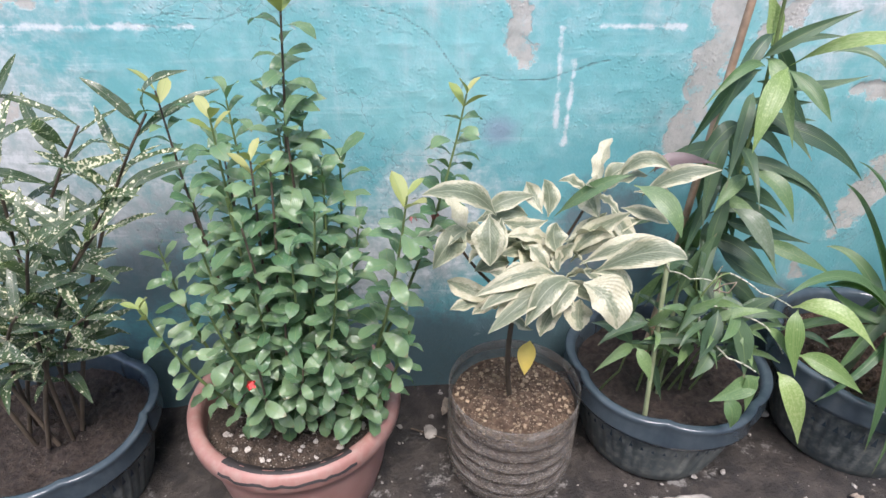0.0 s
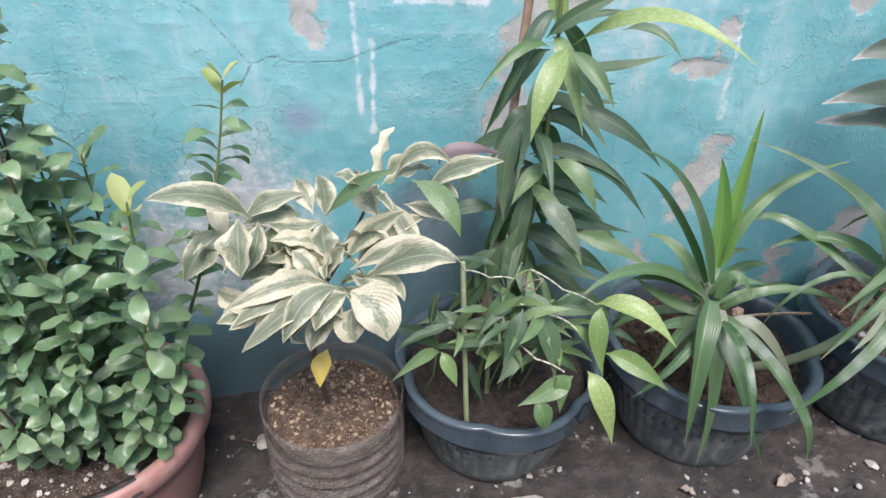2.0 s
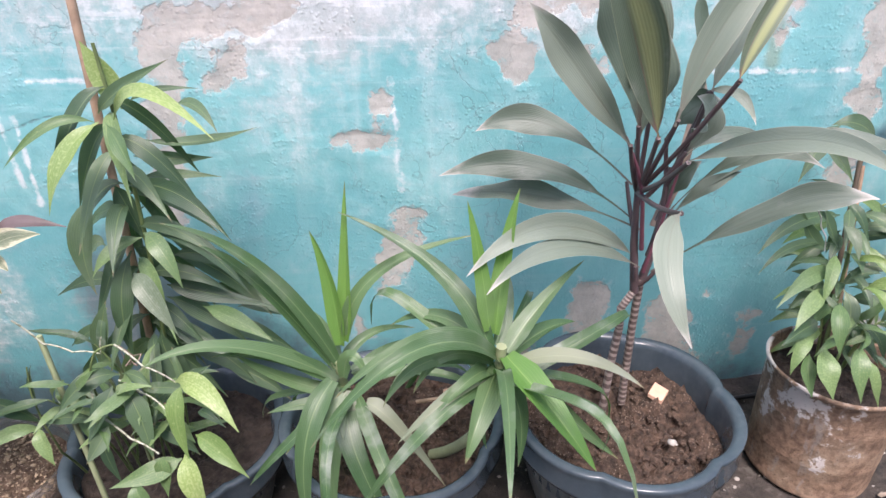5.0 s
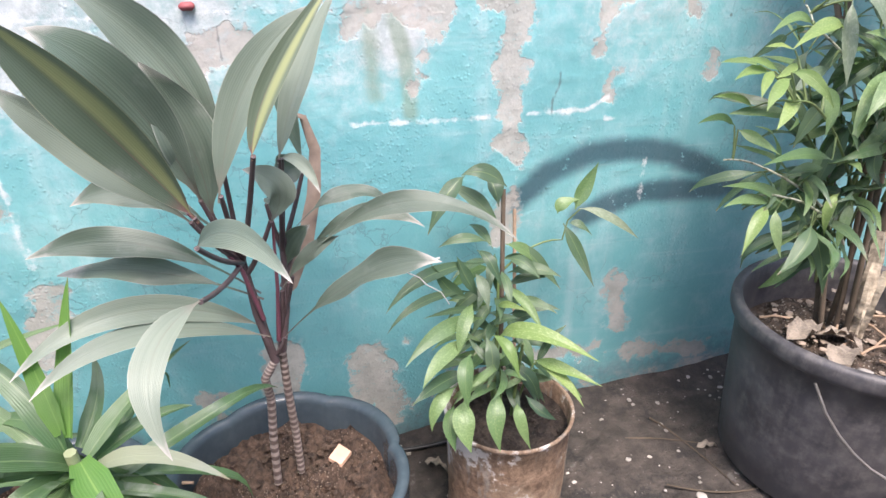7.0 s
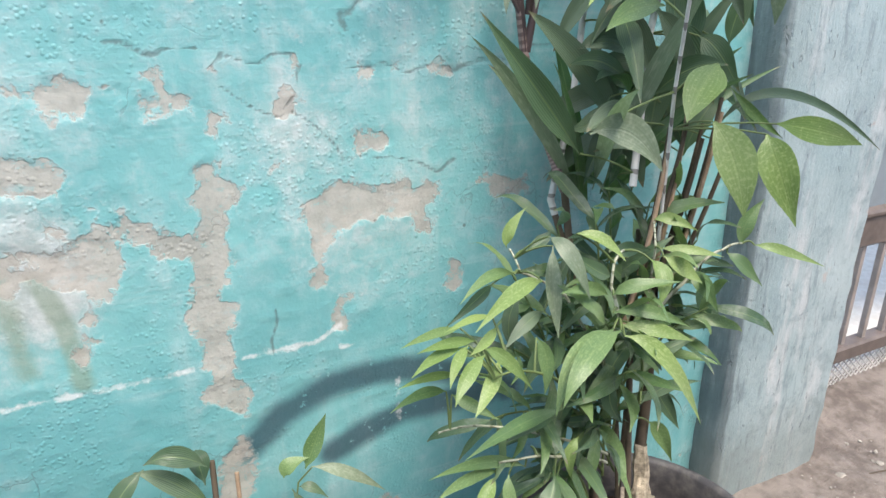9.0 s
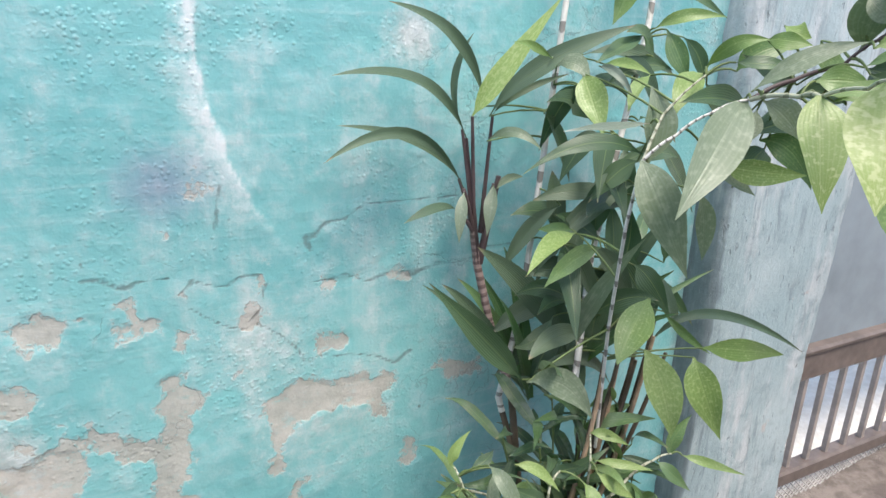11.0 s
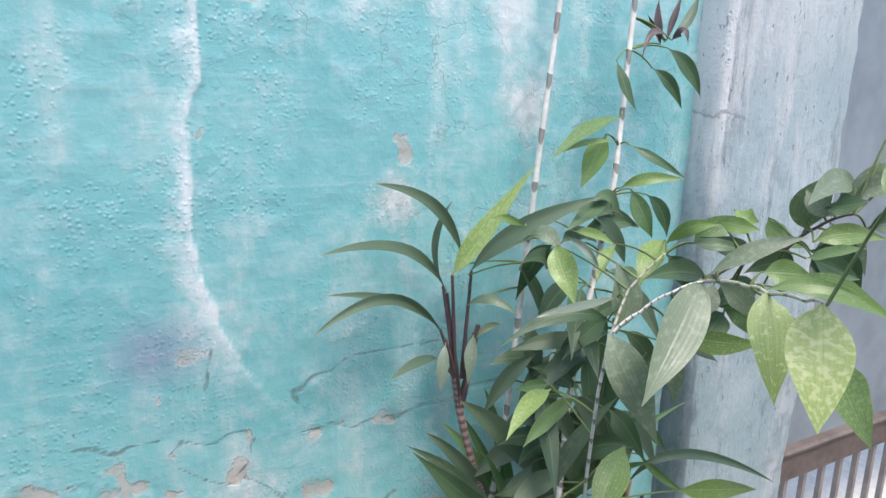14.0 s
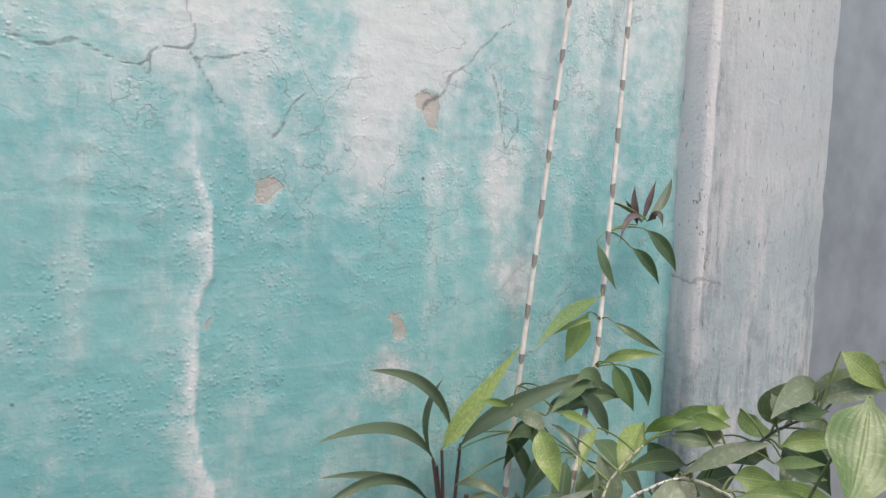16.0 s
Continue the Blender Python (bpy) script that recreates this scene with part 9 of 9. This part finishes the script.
solid("hose", g, plain("black_rubber", (0.018, 0.018, 0.019), 0.5).m, "thin black hose at the foot of the wall", "hose")

# litter in the bucket
for i in range(14):
    a, q = r3.random() * 6.283, 0.17 * r3.random() ** 0.5
    c = Vector((0.02 + q * math.cos(a), q * math.sin(a), 0.312))
    L = r3.uniform(0.04, 0.10)
    b = r3.random() * 6.283
    if i < 8:
        g = Geo()
        g.tube([c, c + Vector((L * 0.5 * math.cos(b), L * 0.5 * math.sin(b), 0.006)), c + Vector((L * math.cos(b), L * math.sin(b), 0.0))], 0.0028, 6)
        part("dry_twig", g, STAKE, bucket_plant, "dry pale twig on the soil")
    else:
        ob = part("dead_leaf", DEAD[i % 3], None, bucket_plant, "dry brown leaf on the soil")
        ob.matrix_local = lay(c, c + Vector((L * math.cos(b), L * math.sin(b), 0.015)), (0.2, 0, 1), 1.2)
for i, (x, y) in enumerate(((0.05, -0.10), (0.10, -0.07), (0.02, -0.13), (0.07, -0.03), (0.13, -0.12), (-0.06, -0.09))):
    g = Geo()
    g.blob((x, y, 0.312), 0.011 + 0.004 * (i % 3), 300 + i, 0.5, 8, 6, 0.35)
    part("pebble", g, plain("bone_white_pebble", (0.56, 0.53, 0.46), 0.75).m if i < 2 else STONE, bucket_plant, "pale rounded pebble on the soil")
g = Geo()
for i in range(90):
    a, q = r3.random() * 6.283, 0.205 * r3.random() ** 0.5
    g.blob((q * math.cos(a), q * math.sin(a), 0.308 - 0.25 * q * q), r3.uniform(0.006, 0.015), 8000 + i, 0.35, 6, 4, 0.5)
tagged(part("leaf_litter", g, plain("bleached_leaf_crumbs", (0.34, 0.27, 0.21), 0.9, vary=0.6, scale=14).m, bucket_plant, "bleached crumbs of leaf and bark on the soil", False), kind="stuff")
for x, y, a, L in ((-0.11, -0.06, 0.3, 0.075),):
    ob = part("dead_leaf", DEAD[0], None, bucket_plant, "large pale withered leaf on the soil")
    ob.matrix_local = lay((x, y, 0.315), (x + L * math.cos(a), y + L * math.sin(a), 0.335), (0.1, 0.2, 1), 1.7)
